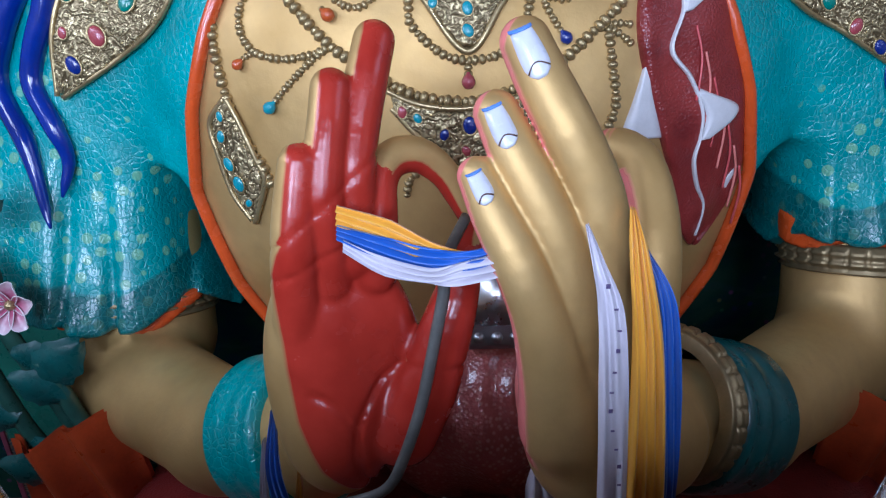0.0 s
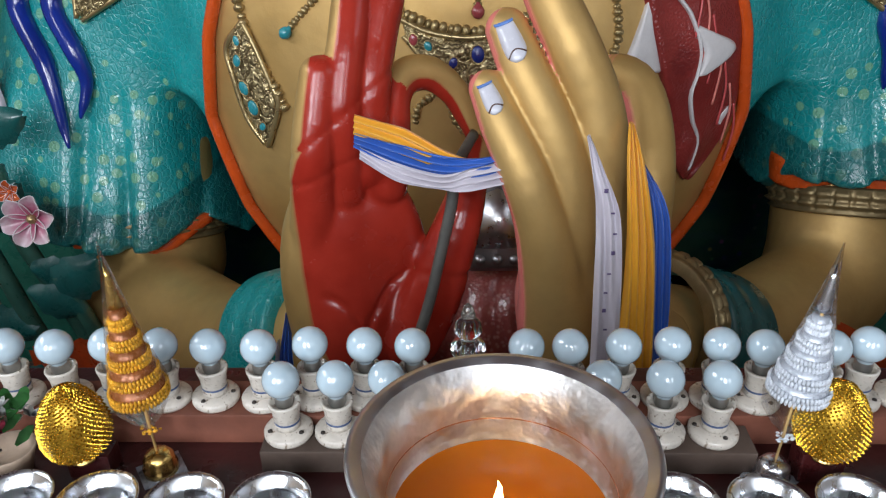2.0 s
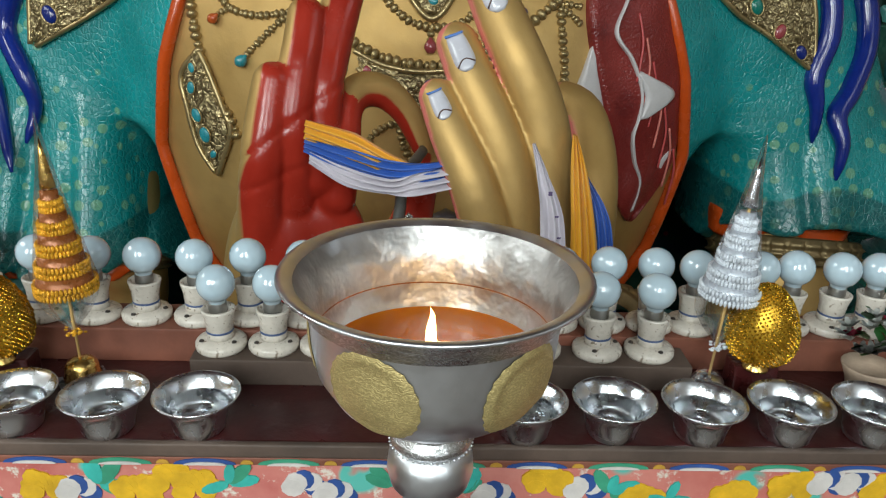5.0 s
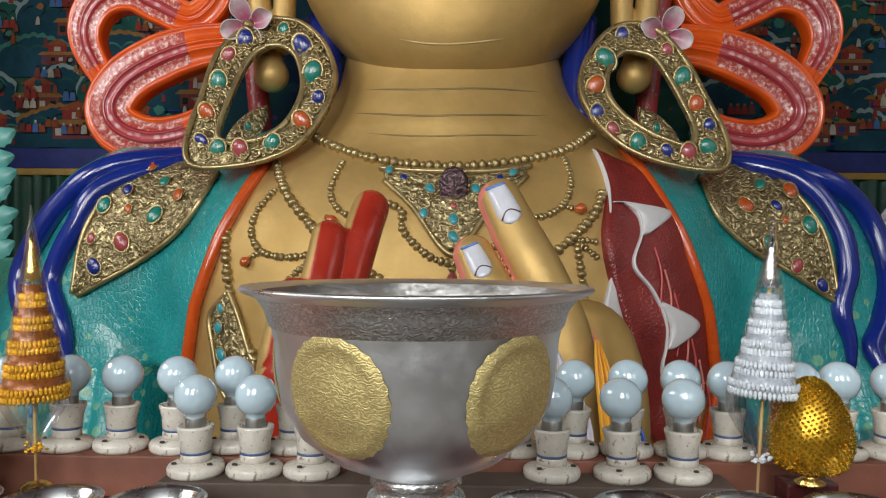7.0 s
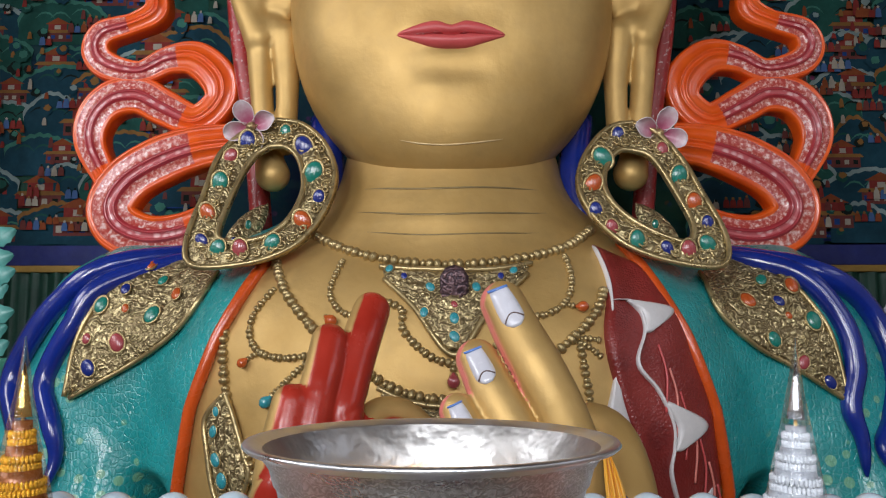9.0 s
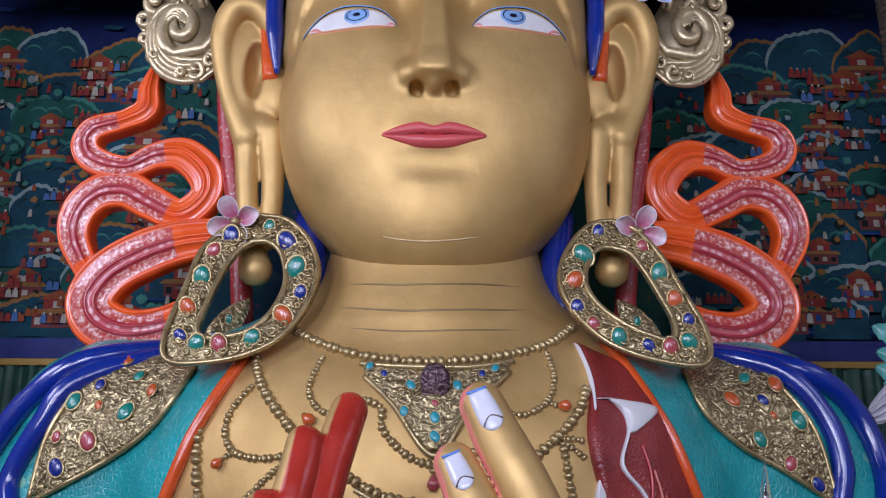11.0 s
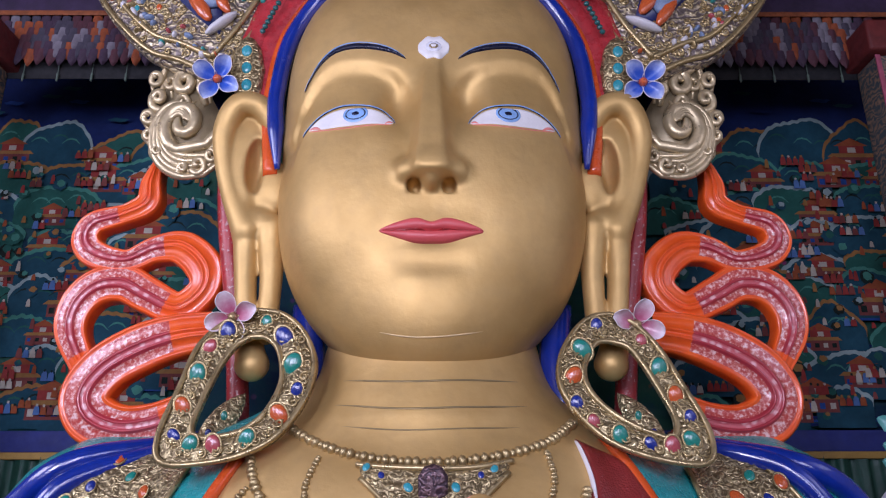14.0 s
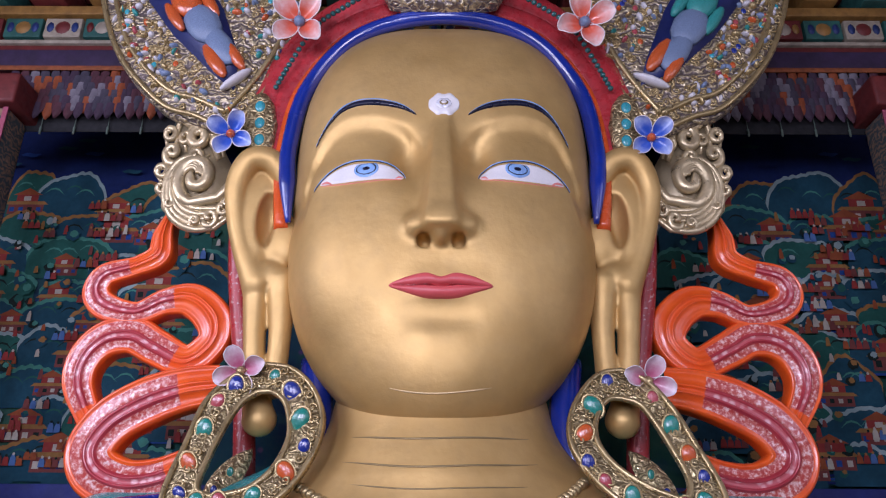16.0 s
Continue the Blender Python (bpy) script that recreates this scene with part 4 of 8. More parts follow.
def petal_paint(name, deep, pale, reach):
    """Petal paint, deep near the heart of the flower and pale at the rim."""
    m = Nodes(name, 0.3)
    n = m.t.nodes.new("ShaderNodeVectorMath")
    n.operation = "LENGTH"
    m.put(m.coord(), n.inputs[0])
    d = m.mul(n.outputs["Value"], m.grey(m.noise(30.0), 0.3, 0.7, 0.85, 1.15))
    m.colour(m.ramp(m.grey(d, 0.0, reach), [(0.35, deep), (0.62, tuple(0.6 * a + 0.4 * b for a, b in zip(deep, pale))), (0.98, pale)]))
    m.bump(m.noise(60.0), 0.2, 0.002)
    m.b.inputs["Coat Weight"].default_value = 0.3
    return m.mat


PETALPINK = petal_paint("pink_petal_paint", (0.42, 0.10, 0.18), (0.70, 0.60, 0.64), 0.18)
PETALRED = petal_paint("red_petal_paint", (0.62, 0.10, 0.05), (0.72, 0.62, 0.60), 0.26)
PETALBLUE = petal_paint("blue_petal_paint", (0.03, 0.09, 0.46), (0.62, 0.70, 0.84), 0.25)
PETALRIM = surface("petal_rim_paint", (0.72, 0.66, 0.68), 0.3, scale=9, vary=0.12)


def ribbon_paint():
    m = Nodes("ribbon_paint", 0.28)
    v = m.attr("band")
    orange = m.ramp(m.noise(5.0), [(0.3, (0.66, 0.070, 0.006)), (0.7, (0.82, 0.115, 0.010))])
    speck = m.ramp(m.noise(34.0, 3.0, 0.7), [(0.42, (0.42, 0.045, 0.035)), (0.52, (0.56, 0.16, 0.13)), (0.64, (0.78, 0.55, 0.52))])
    crimson = m.ramp(m.noise(8.0), [(0.3, (0.30, 0.02, 0.03)), (0.7, (0.42, 0.04, 0.05))])
    pink = m.ramp(m.cells(16.0), [(0.2, (0.72, 0.42, 0.42)), (0.45, (0.48, 0.10, 0.11))])
    mask = m.ramp(v, [(0.0, (0, 0, 0)), (0.17, (1, 1, 1)), (0.86, (0, 0, 0))], True)
    line = m.ramp(v, [(0.0, (0, 0, 0)), (0.40, (1, 1, 1)), (0.68, (0, 0, 0))], True)
    mid = m.ramp(v, [(0.0, (0, 0, 0)), (0.49, (1, 1, 1)), (0.59, (0, 0, 0))], True)
    col = m.mix(mask, orange, speck)
    col = m.mix(line, col, crimson)
    col = m.mix(mid, col, pink)
    col = m.mix(m.grey(m.attr("all_orange"), -0.02, 0.02), col, orange)
    m.colour(col)
    m.bump(m.noise(34.0, 3.0, 0.7), 0.25, 0.006)
    m.b.inputs["Coat Weight"].default_value = 0.5
    return m.mat


RIBBON = ribbon_paint()
RIB1 = [(-2.03, 4.15), (-2.08, 3.94), (-2.09, 3.78), (-2.24, 3.69), (-2.45, 3.62), (-2.50, 3.49), (-2.41, 3.38), (-2.18, 3.33), (-1.98, 3.42), (-1.79, 3.43), (-1.63, 3.29), (-1.62, 3.12), (-1.78, 2.99), (-2.0, 3.08), (-2.18, 3.17), (-2.37, 3.14), (-2.49, 3.0), (-2.50, 2.81), (-2.37, 2.56)]
RIB2 = [(-1.50, 2.81), (-1.73, 2.78), (-1.97, 2.70), (-2.20, 2.56), (-2.31, 2.38), (-2.25, 2.23), (-2.06, 2.15), (-1.84, 2.17), (-1.63, 2.26)]


def band(clay, line, half, y0, bulge, steps, orange, back=0.10):
    """A carved ribbon: a wide ridged band swept along a line in (u, z)."""
    c = spline(line, steps)
    w = 0.86 * np.interp(np.linspace(0, 1, steps), np.linspace(0, 1, len(half)), half)
    org = np.interp(np.linspace(0, 1, steps), np.linspace(0, 1, len(orange)), orange)
    d = np.gradient(c, axis=0)
    d /= np.linalg.norm(d, axis=1)[:, None]
    n = np.stack([-d[:, 1], d[:, 0]], 1)
    v = np.array([0, 0.0, 0.04, 0.10, 0.11, 0.2, 0.3, 0.41, 0.43, 0.46, 0.49, 0.51, 0.57, 0.59, 0.62, 0.65, 0.67, 0.78, 0.89, 0.90, 0.96, 1.0, 1.0])
    hgt = np.array([-2.0, 0.0, 0.5, 0.65, 0.5, 0.75, 0.85, 0.8, 1.05, 1.15, 1.0, 0.85, 0.85, 1.0, 1.15, 1.05, 0.8, 0.8, 0.5, 0.65, 0.5, 0.0, -2.0])
    pts = np.zeros((steps, len(v), 3))
    for j, (a, h_) in enumerate(zip(v, hgt)):
        off = (a - 0.5) * 2 * w
        pts[:, j, 0] = c[:, 0] + n[:, 0] * off
        pts[:, j, 2] = c[:, 1] + n[:, 1] * off
        pts[:, j, 1] = y0 - bulge * h_ if h_ > -1 else y0 + back
    clay.grid(pts, RIBBON, band=np.tile(v, steps), all_orange=np.repeat(org, len(v)))


def hair_ribbon(side):
    base = thing("ribbon_ornament", Matrix(), "carved orange and pink swirling ribbon behind the ear", "ribbon", "ear ribbons")
    upper, lower = Clay(), Clay()
    band(upper, RIB1, [0.03, 0.09, 0.11, 0.09, 0.11, 0.12, 0.12, 0.10, 0.12, 0.15, 0.16, 0.13, 0.13, 0.15, 0.16, 0.16, 0.15, 0.13, 0.10], 5.46, 0.055, 150, [1, 1, 1, 0.2, -1, -1, -1, -1, -0.5, 1, 1, 1, 0.6, -1, -1, -1, -1, -1, 0.5])
    band(lower, RIB2, [0.16, 0.18, 0.20, 0.20, 0.20, 0.20, 0.19, 0.18, 0.16], 5.40, 0.065, 90, [1, 0.2, -1, -1, -1, -1, -1, -0.5, 1])
    for clay in (upper, lower):
        for v in clay.v:
            v[:, 0] = CX + side * -v[:, 0]
        if side > 0:
            clay.f = [f[::-1] for f in clay.f]
        clay_part("fold", clay, base)
    return base


for s in (-1, 1):
    hair_ribbon(s)


def facing(p, field, step=0.01):
    """The outward direction of a field's surface at a place."""
    p = [np.array([float(c)]) for c in p]
    f0 = field(p)
    g = np.array([(field([p[j] + (step if j == i else 0) for j in range(3)]) - f0)[0] for i in range(3)])
    return Vector(g / (np.linalg.norm(g) + 1e-9))


STONE = {}


def stone(parent, at_, out, rx, rz, m, turn=0.0, name="gem"):
    """An oval stone in a raised collar."""
    key = m.name
    if key not in STONE:
        bm = gem(1.0, 14)
        me = bpy.data.meshes.new("gem")
        bm.to_mesh(me)
        bm.free()
        me.materials.append(m)
        me.polygons.foreach_set("use_smooth", [True] * len(me.polygons))
        bm = lathe([(0.98, -0.1), (1.22, -0.1), (1.25, 0.18), (1.14, 0.32), (1.0, 0.2)], 14)
        co = bpy.data.meshes.new("collar")
        bm.to_mesh(co)
        bm.free()
        co.materials.append(BEADGOLD)
        co.polygons.foreach_set("use_smooth", [True] * len(co.polygons))
        STONE[key] = me, co
    me, co = STONE[key]
    ob = new(name, me)
    q = Vector(out).to_track_quat("Z", "Y").to_matrix().to_4x4()
    ob.parent = parent
    ob.matrix_basis = Matrix.Translation(at_) @ q @ pose(0, 0, 0, 0, 0, turn) @ Matrix.Diagonal((rx, rz, min(rx, rz) * 0.8, 1))
    rim = new("collar", co)
    rim.parent = ob
    return ob


def draped_plate(name, field, left, right, rows, cols, thick, m, label, category, gems, group="", relief=0.012, y0=2.6):
    """An ornament plate laid on the body, set with stones given as (x, z, radius, stone)."""
    clay = Clay()
    patch(clay, field, left, right, rows, cols, thick, m, y0, wave=lambda x, z, s, t: relief * np.sin(61 * x + 13 * np.sin(19 * z)) * np.sin(53 * z + 11 * np.sin(23 * x)))
    base = thing(name, Matrix(), label, category, group)
    clay_part("plate", clay, base)
    for line in (left, right):
        c = spline(line, 40)
        y = front(field, c[:, 0], c[:, 1], y0) - thick * 0.7
        rim = Clay()
        cord(rim, np.stack([c[:, 0], y, c[:, 1]], 1), 0.016, BEADGOLD, 6)
        clay_part("rim", rim, base)
    for x, z, r, m_ in gems:
        y = float(front(field, np.array([x]), np.array([z]), y0)[0])
        out = facing((x, y, z), field)
        stone(base, Vector((x, y, z)) + out * (thick + 0.002), out, r * 0.72, r * 0.95, m_, random.uniform(-40, 40))
    return base


def f_cover(p):
    return np.minimum(f_torso(p), f_robe(p))


# the plates that hang over the shoulders
draped_plate("shoulder_ornament", f_cover, [(-1.62, 2.04), (-1.90, 1.82), (-2.01, 1.61), (-2.07, 1.41), (-2.09, 1.15)], [(-1.25, 1.88), (-1.33, 1.67), (-1.49, 1.48), (-1.77, 1.30), (-2.06, 1.14)], 46, 34, 0.05, AGED,
             "gilt filigree shoulder plate set with coloured stones", "ornament",
             [(-1.95, 1.31, 0.055, LAPIS), (-1.80, 1.45, 0.06, ROSE), (-1.93, 1.66, 0.055, JADE), (-1.61, 1.60, 0.06, JADE), (-1.81, 1.75, 0.04, LAPIS), (-1.72, 1.90, 0.05, CORAL), (-1.47, 1.72, 0.045, CORAL), (-1.60, 1.80, 0.04, JADE), (-1.98, 1.47, 0.035, ROSE), (-1.78, 1.64, 0.03, CORAL)], "shoulder ornaments")
draped_plate("shoulder_ornament", f_cover, [(1.63, 1.88), (1.68, 1.64), (1.87, 1.45), (2.10, 1.32), (2.39, 1.13)], [(1.93, 2.04), (2.14, 1.86), (2.28, 1.66), (2.36, 1.45), (2.40, 1.14)], 46, 34, 0.05, AGED,
             "gilt filigree shoulder plate set with coloured stones", "ornament",
             [(1.88, 1.68, 0.055, CORAL), (2.16, 1.77, 0.055, CORAL), (2.0, 1.80, 0.045, JADE), (1.99, 1.47, 0.05, JADE), (2.24, 1.57, 0.06, JADE), (2.15, 1.34, 0.045, ROSE), (2.29, 1.23, 0.045, LAPIS), (2.06, 1.68, 0.04, LAPIS), (2.04, 1.93, 0.035, LAPIS), (2.1, 1.6, 0.025, CORAL)], "shoulder ornaments")
# chest plates
draped_plate("chest_pendant", f_torso, [(-0.25, 1.87), (-0.05, 1.855), (0.16, 1.85), (0.37, 1.855), (0.58, 1.89)], [(-0.22, 1.80), (-0.06, 1.65), (0.15, 1.40), (0.33, 1.62), (0.55, 1.83)], 44, 24, 0.04, AGED,
             "gilt scrollwork chest pendant with turquoise stones", "pendant",
             [(-0.19, 1.83, 0.028, TURQ), (-0.11, 1.79, 0.024, LAPIS), (0.03, 1.73, 0.032, TURQ), (0.27, 1.73, 0.032, TURQ), (0.40, 1.79, 0.024, LAPIS), (0.47, 1.82, 0.028, TURQ), (0.0, 1.60, 0.03, TURQ), (0.155, 1.57, 0.034, TURQ), (0.155, 1.48, 0.034, TURQ), (0.155, 1.64, 0.022, ROSE)])
draped_plate("chest_pendant", f_torso, [(-0.23, 1.24), (-0.10, 1.18), (0.07, 1.15), (0.24, 1.16), (0.42, 1.20), (0.52, 1.25)], [(-0.21, 1.16), (-0.10, 1.03), (0.06, 0.88), (0.24, 0.86), (0.40, 1.03), (0.51, 1.17)], 40, 18, 0.04, AGED,
             "gilt scrollwork belly pendant with blue stones", "pendant",
             [(-0.16, 1.14, 0.030, ROSE), (-0.09, 1.11, 0.026, TURQ), (0.03, 1.03, 0.030, LAPIS), (0.13, 0.95, 0.028, ROSE), (0.15, 1.07, 0.045, LAPIS), (0.27, 1.03, 0.03, LAPIS)])
draped_plate("chest_pendant", f_torso, [(-1.055, 1.19), (-1.16, 1.06), (-1.14, 0.90), (-1.09, 0.69), (-1.0, 0.55)], [(-1.045, 1.19), (-0.99, 1.08), (-0.92, 0.89), (-0.89, 0.78), (-0.985, 0.54)], 34, 16, 0.04, AGED,
             "leaf-shaped gilt chest plate with turquoise stones", "pendant",
             [(-1.07, 1.10, 0.028, TURQ), (-1.08, 1.0, 0.034, TURQ), (-1.06, 0.86, 0.04, TURQ), (-1.02, 0.76, 0.045, TURQ), (-0.98, 0.66, 0.026, TURQ)])

# small shrine on the pendant
box = thing("pendant_shrine", pose(0.155, float(front(f_torso, np.array([0.155]), np.array([1.76]), 3.0)[0]) - 0.045, 1.76, 12), "small purple metal shrine box on the chest pendant", "box")
part("frame", plate([(-0.075, -0.075), (0.075, -0.075), (0.075, 0.05), (0.045, 0.095), (0, 0.11), (-0.045, 0.095), (-0.075, 0.05)], 0.03, 0.01, 0.2), chased("purple_metal", (0.20, 0.12, 0.13), (0.05, 0.03, 0.04), 0.5, 40.0, 0.4, 0.01), box)
part("base", block((-0.085, -0.05, -0.10), (0.085, 0.0, -0.075), 0.006), ROSE, box)

# bead strands
BEAD = None


def strand(line, size, label="string of round gilded beads on the chest", end=None, fan=False):
    """Beads of alternating size along a line on the chest; end: a stone at its last point."""
    global BEAD
    if BEAD is None:
        bm = bmesh.new()
        bmesh.ops.create_uvsphere(bm, u_segments=10, v_segments=6, radius=1.0)
        BEAD = bpy.data.meshes.new("bead")
        bm.to_mesh(BEAD)
        bm.free()
        BEAD.materials.append(BEADGOLD)
        BEAD.polygons.foreach_set("use_smooth", [True] * len(BEAD.polygons))
    c = spline(line, 400)
    y = front(f_torso, c[:, 0], c[:, 1], 3.0)
    p = np.stack([c[:, 0], y, c[:, 1]], 1)
    run = np.concatenate([[0], np.cumsum(np.linalg.norm(np.diff(p, axis=0), axis=1))])
    base = thing("bead_strand", Matrix(), label, "necklace", "bead strands")
    d, k = size * 0.5, 0
    while d < run[-1]:
        r = size * (1.0 if k % 3 else 0.78)
        i = int(np.searchsorted(run, d))
        i = min(max(i, 1), 398)
        q = Vector(p[i])
        ob = new("bead", BEAD)
        ob.parent = base
        tq = Vector(p[i + 1] - p[i - 1]).to_track_quat("Z", "Y").to_matrix().to_4x4()
        ob.matrix_basis = Matrix.Translation(q + Vector((0, -r * 0.35, 0))) @ tq @ Matrix.Diagonal((r, r, r * 0.72, 1))
        d += r * 1.32
        k += 1
    if end:
        q = Vector(p[-1])
        ob = new("drop", BEAD)
        bm = lathe([(0, -1.1), (0.55, -0.95), (0.95, -0.4), (1.0, 0.1), (0.7, 0.7), (0.35, 1.0), (0.25, 1.3), (0, 1.3)], 14)
        me = bpy.data.meshes.new("drop")
        bm.to_mesh(me)
        bm.free()
        me.materials.append(end)
        me.polygons.foreach_set("use_smooth", [True] * len(me.polygons))
        ob.data = me
        ob.parent = base
        t = Vector(p[-1] - p[-12]).normalized()
        ob.matrix_basis = Matrix.Translation(q + Vector((0, -0.03, 0))) @ (-t).to_track_quat("Z", "Y").to_matrix().to_4x4() @ Matrix.Scale(size * 1.5, 4)
    return base


strand([(-0.71, 2.11), (-0.48, 1.99), (-0.21, 1.91), (0.13, 1.88), (0.47, 1.91), (0.77, 1.99), (0.98, 2.13)], 0.033, "string of gilded beads round the base of the neck")
strand([(-0.88, 1.94), (-0.77, 1.74), (-0.62, 1.57), (-0.50, 1.45), (-0.42, 1.39), (-0.22, 1.27), (-0.09, 1.21), (0.07, 1.18), (0.22, 1.18), (0.42, 1.25), (0.60, 1.35), (0.70, 1.43), (0.82, 1.53), (0.91, 1.63), (0.97, 1.76)], 0.031, "long heavy string of gilded beads across the chest")
strand([(-0.83, 1.76), (-0.93, 1.62), (-0.94, 1.50), (-0.87, 1.41), (-0.73, 1.38), (-0.58, 1.40), (-0.50, 1.43)], 0.023)
strand([(-0.22, 1.68), (-0.12, 1.63), (-0.11, 1.53), (-0.02, 1.43), (0.08, 1.37), (0.21, 1.36), (0.33, 1.40), (0.42, 1.53), (0.45, 1.62), (0.53, 1.66)], 0.025)
strand([(0.77, 1.95), (0.79, 1.80), (0.74, 1.67), (0.61, 1.60), (0.50, 1.62)], 0.022)
strand([(-1.09, 1.66), (-1.10, 1.48), (-1.06, 1.25), (-1.0, 1.04), (-0.90, 0.87), (-0.85, 0.74)], 0.032, "string of gilded beads beside the robe's border")
strand([(0.80, 1.47), (0.82, 1.30), (0.84, 1.13), (0.81, 1.03), (0.76, 0.9)], 0.026)
strand([(0.80, 1.48), (0.86, 1.48), (0.92, 1.47)], 0.02)
strand([(0.80, 1.47), (0.86, 1.43), (0.92, 1.38)], 0.02)
strand([(-0.50, 1.43), (-0.60, 1.36), (-0.70, 1.27), (-0.81, 1.16)], 0.021, "short bead drop ending in a turquoise stone", TURQ)
strand([(-0.46, 1.92), (-0.51, 1.74), (-0.45, 1.63), (-0.34, 1.60), (-0.24, 1.67)], 0.021)
strand([(-0.87, 1.41), (-0.93, 1.38), (-0.96, 1.355)], 0.018, "short bead drop ending in a coral stone", CORAL)
strand([(-0.53, 1.60), (-0.51, 1.59), (-0.49, 1.575)], 0.022, "short bead drop ending in a coral stone", CORAL)
strand([(0.15, 1.36), (0.15, 1.32), (0.15, 1.27)], 0.022, "short bead drop ending in a coral stone", ROSE)
strand([(0.50, 1.60), (0.55, 1.51), (0.60, 1.44)], 0.02, "short bead drop ending in a blue stone", LAPIS)
strand([(0.75, 1.66), (0.79, 1.65), (0.83, 1.65)], 0.02, "short bead drop ending in a coral stone", CORAL)
strand([(0.02, 0.90), (-0.08, 0.86), (-0.15, 0.80), (-0.17, 0.72)], 0.024)
strand([(0.0, 0.88), (0.02, 0.78), (0.06, 0.70), (0.12, 0.66)], 0.024)


# earrings
def earring(side, outer, inner, stones, flower_at):
    """A pear-shaped hoop of chased gilt set with stones, with a flower at its top."""
    base = thing("earring", Matrix(), "large pear-shaped gilt earring set with coloured stones", "earring", "earrings")
    n = 64
    inner_x = CX + side * 0.72
    outer, inner = ([(inner_x + (x - inner_x) * 0.94, 2.86 + (z - 2.86) * 0.90) for x, z in ring] for ring in (outer, inner))
    stones = [(inner_x + (x - inner_x) * 0.94, 2.86 + (z - 2.86) * 0.90, r, m_) for x, z, r, m_ in stones]
    o = spline(outer + outer[:1], n + 1)[:-1]
    i = spline(inner + inner[:1], n + 1)[:-1]
    mid_i = i.mean(0)
    i = mid_i + (i - mid_i) * 1.10
    clay = Clay()
    tilt = lambda p: 4.99 + 0.47 * (p[:, 1] - 2.8)
    rows = []
    for k, (s, dy) in enumerate(((0, 0.03), (0, -0.01), (0.06, -0.05), (0.2, -0.06), (0.5, -0.075), (0.8, -0.06), (0.90, -0.045), (0.93, -0.075), (1.0, -0.07), (1.0, 0.02))):
        p = o + (i - o) * s
        rel = 0.010 * np.sin(40 * p[:, 0] + 7 * np.sin(31 * p[:, 1])) * (0.1 < s < 0.9)
        rows.append(np.stack([p[:, 0], tilt(p) + dy - rel, p[:, 1]], 1))
    pts = np.array(rows)
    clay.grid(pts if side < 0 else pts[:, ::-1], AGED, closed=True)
    clay_part("hoop", clay, base)
    for ring, name_ in ((i, "inner_rim"), (o + (i - o) * 0.05, "outer_rim")):
        lip = Clay()
        p = np.concatenate([ring, ring[:2]])
        cord(lip, np.stack([p[:, 0], tilt(p) - 0.062, p[:, 1]], 1), 0.017, BEADGOLD, 8)
        clay_part(name_, lip, base)
    for k in range(46):
        f_ = (k * 0.618) % 1
        j = int(f_ * n)
        p = o[j] + (i[j] - o[j]) * (0.22 + 0.52 * ((k * 0.377) % 1))
        a = np.linspace(0, 2 * np.pi * 1.25, 16)
        r = 0.030 * (1 - 0.8 * a / a[-1])
        curl = Clay()
        h0 = 6.28 * ((k * 0.271) % 1)
        q_ = np.stack([p[0] + r * np.cos(a * (1 if k % 2 else -1) + h0), p[1] + r * np.sin(a * (1 if k % 2 else -1) + h0)], 1)
        cord(curl, np.stack([q_[:, 0], tilt(q_) - 0.074, q_[:, 1]], 1), 0.0075, BEADGOLD, 5)
        clay_part("curl", curl, base)
    for x, z, r, m_ in stones:
        y = 4.99 + 0.47 * (z - 2.8)
        stone(base, (x, y - 0.072, z), (0, -1, -0.1), r * 0.95, r * 1.25, m_, random.uniform(-40, 40))
    leaf = Clay()
    u = np.linspace(0, 1, 14)
    ax = np.array([CX + side * 1.20, 5.24, 2.36]), np.array([CX + side * 1.46, 5.10, 1.98])
    rows = []
    for s in (-1, -0.6, 0, 0.6, 1):
        w = 0.085 * np.sin(np.pi * u) ** 0.7
        c = ax[0] + (ax[1] - ax[0]) * u[:, None]
        rows.append(np.stack([c[:, 0] + s * w * 0.8, c[:, 1] - 0.03 * (1 - s * s), c[:, 2] + s * w * 0.6 * side], 1))
    leaf.grid(np.array(rows)[:: -side], AGED)
    lf = clay_part("leaf", leaf, base)
    stone(base, ax[0] * 0.6 + ax[1] * 0.4 + np.array([0, -0.035, 0]), (0, -1, 0), 0.022, 0.03, JADE)
    stone(base, ax[0] * 0.3 + ax[1] * 0.7 + np.array([0, -0.035, 0]), (0, -1, 0), 0.022, 0.03, LAPIS)
    return base


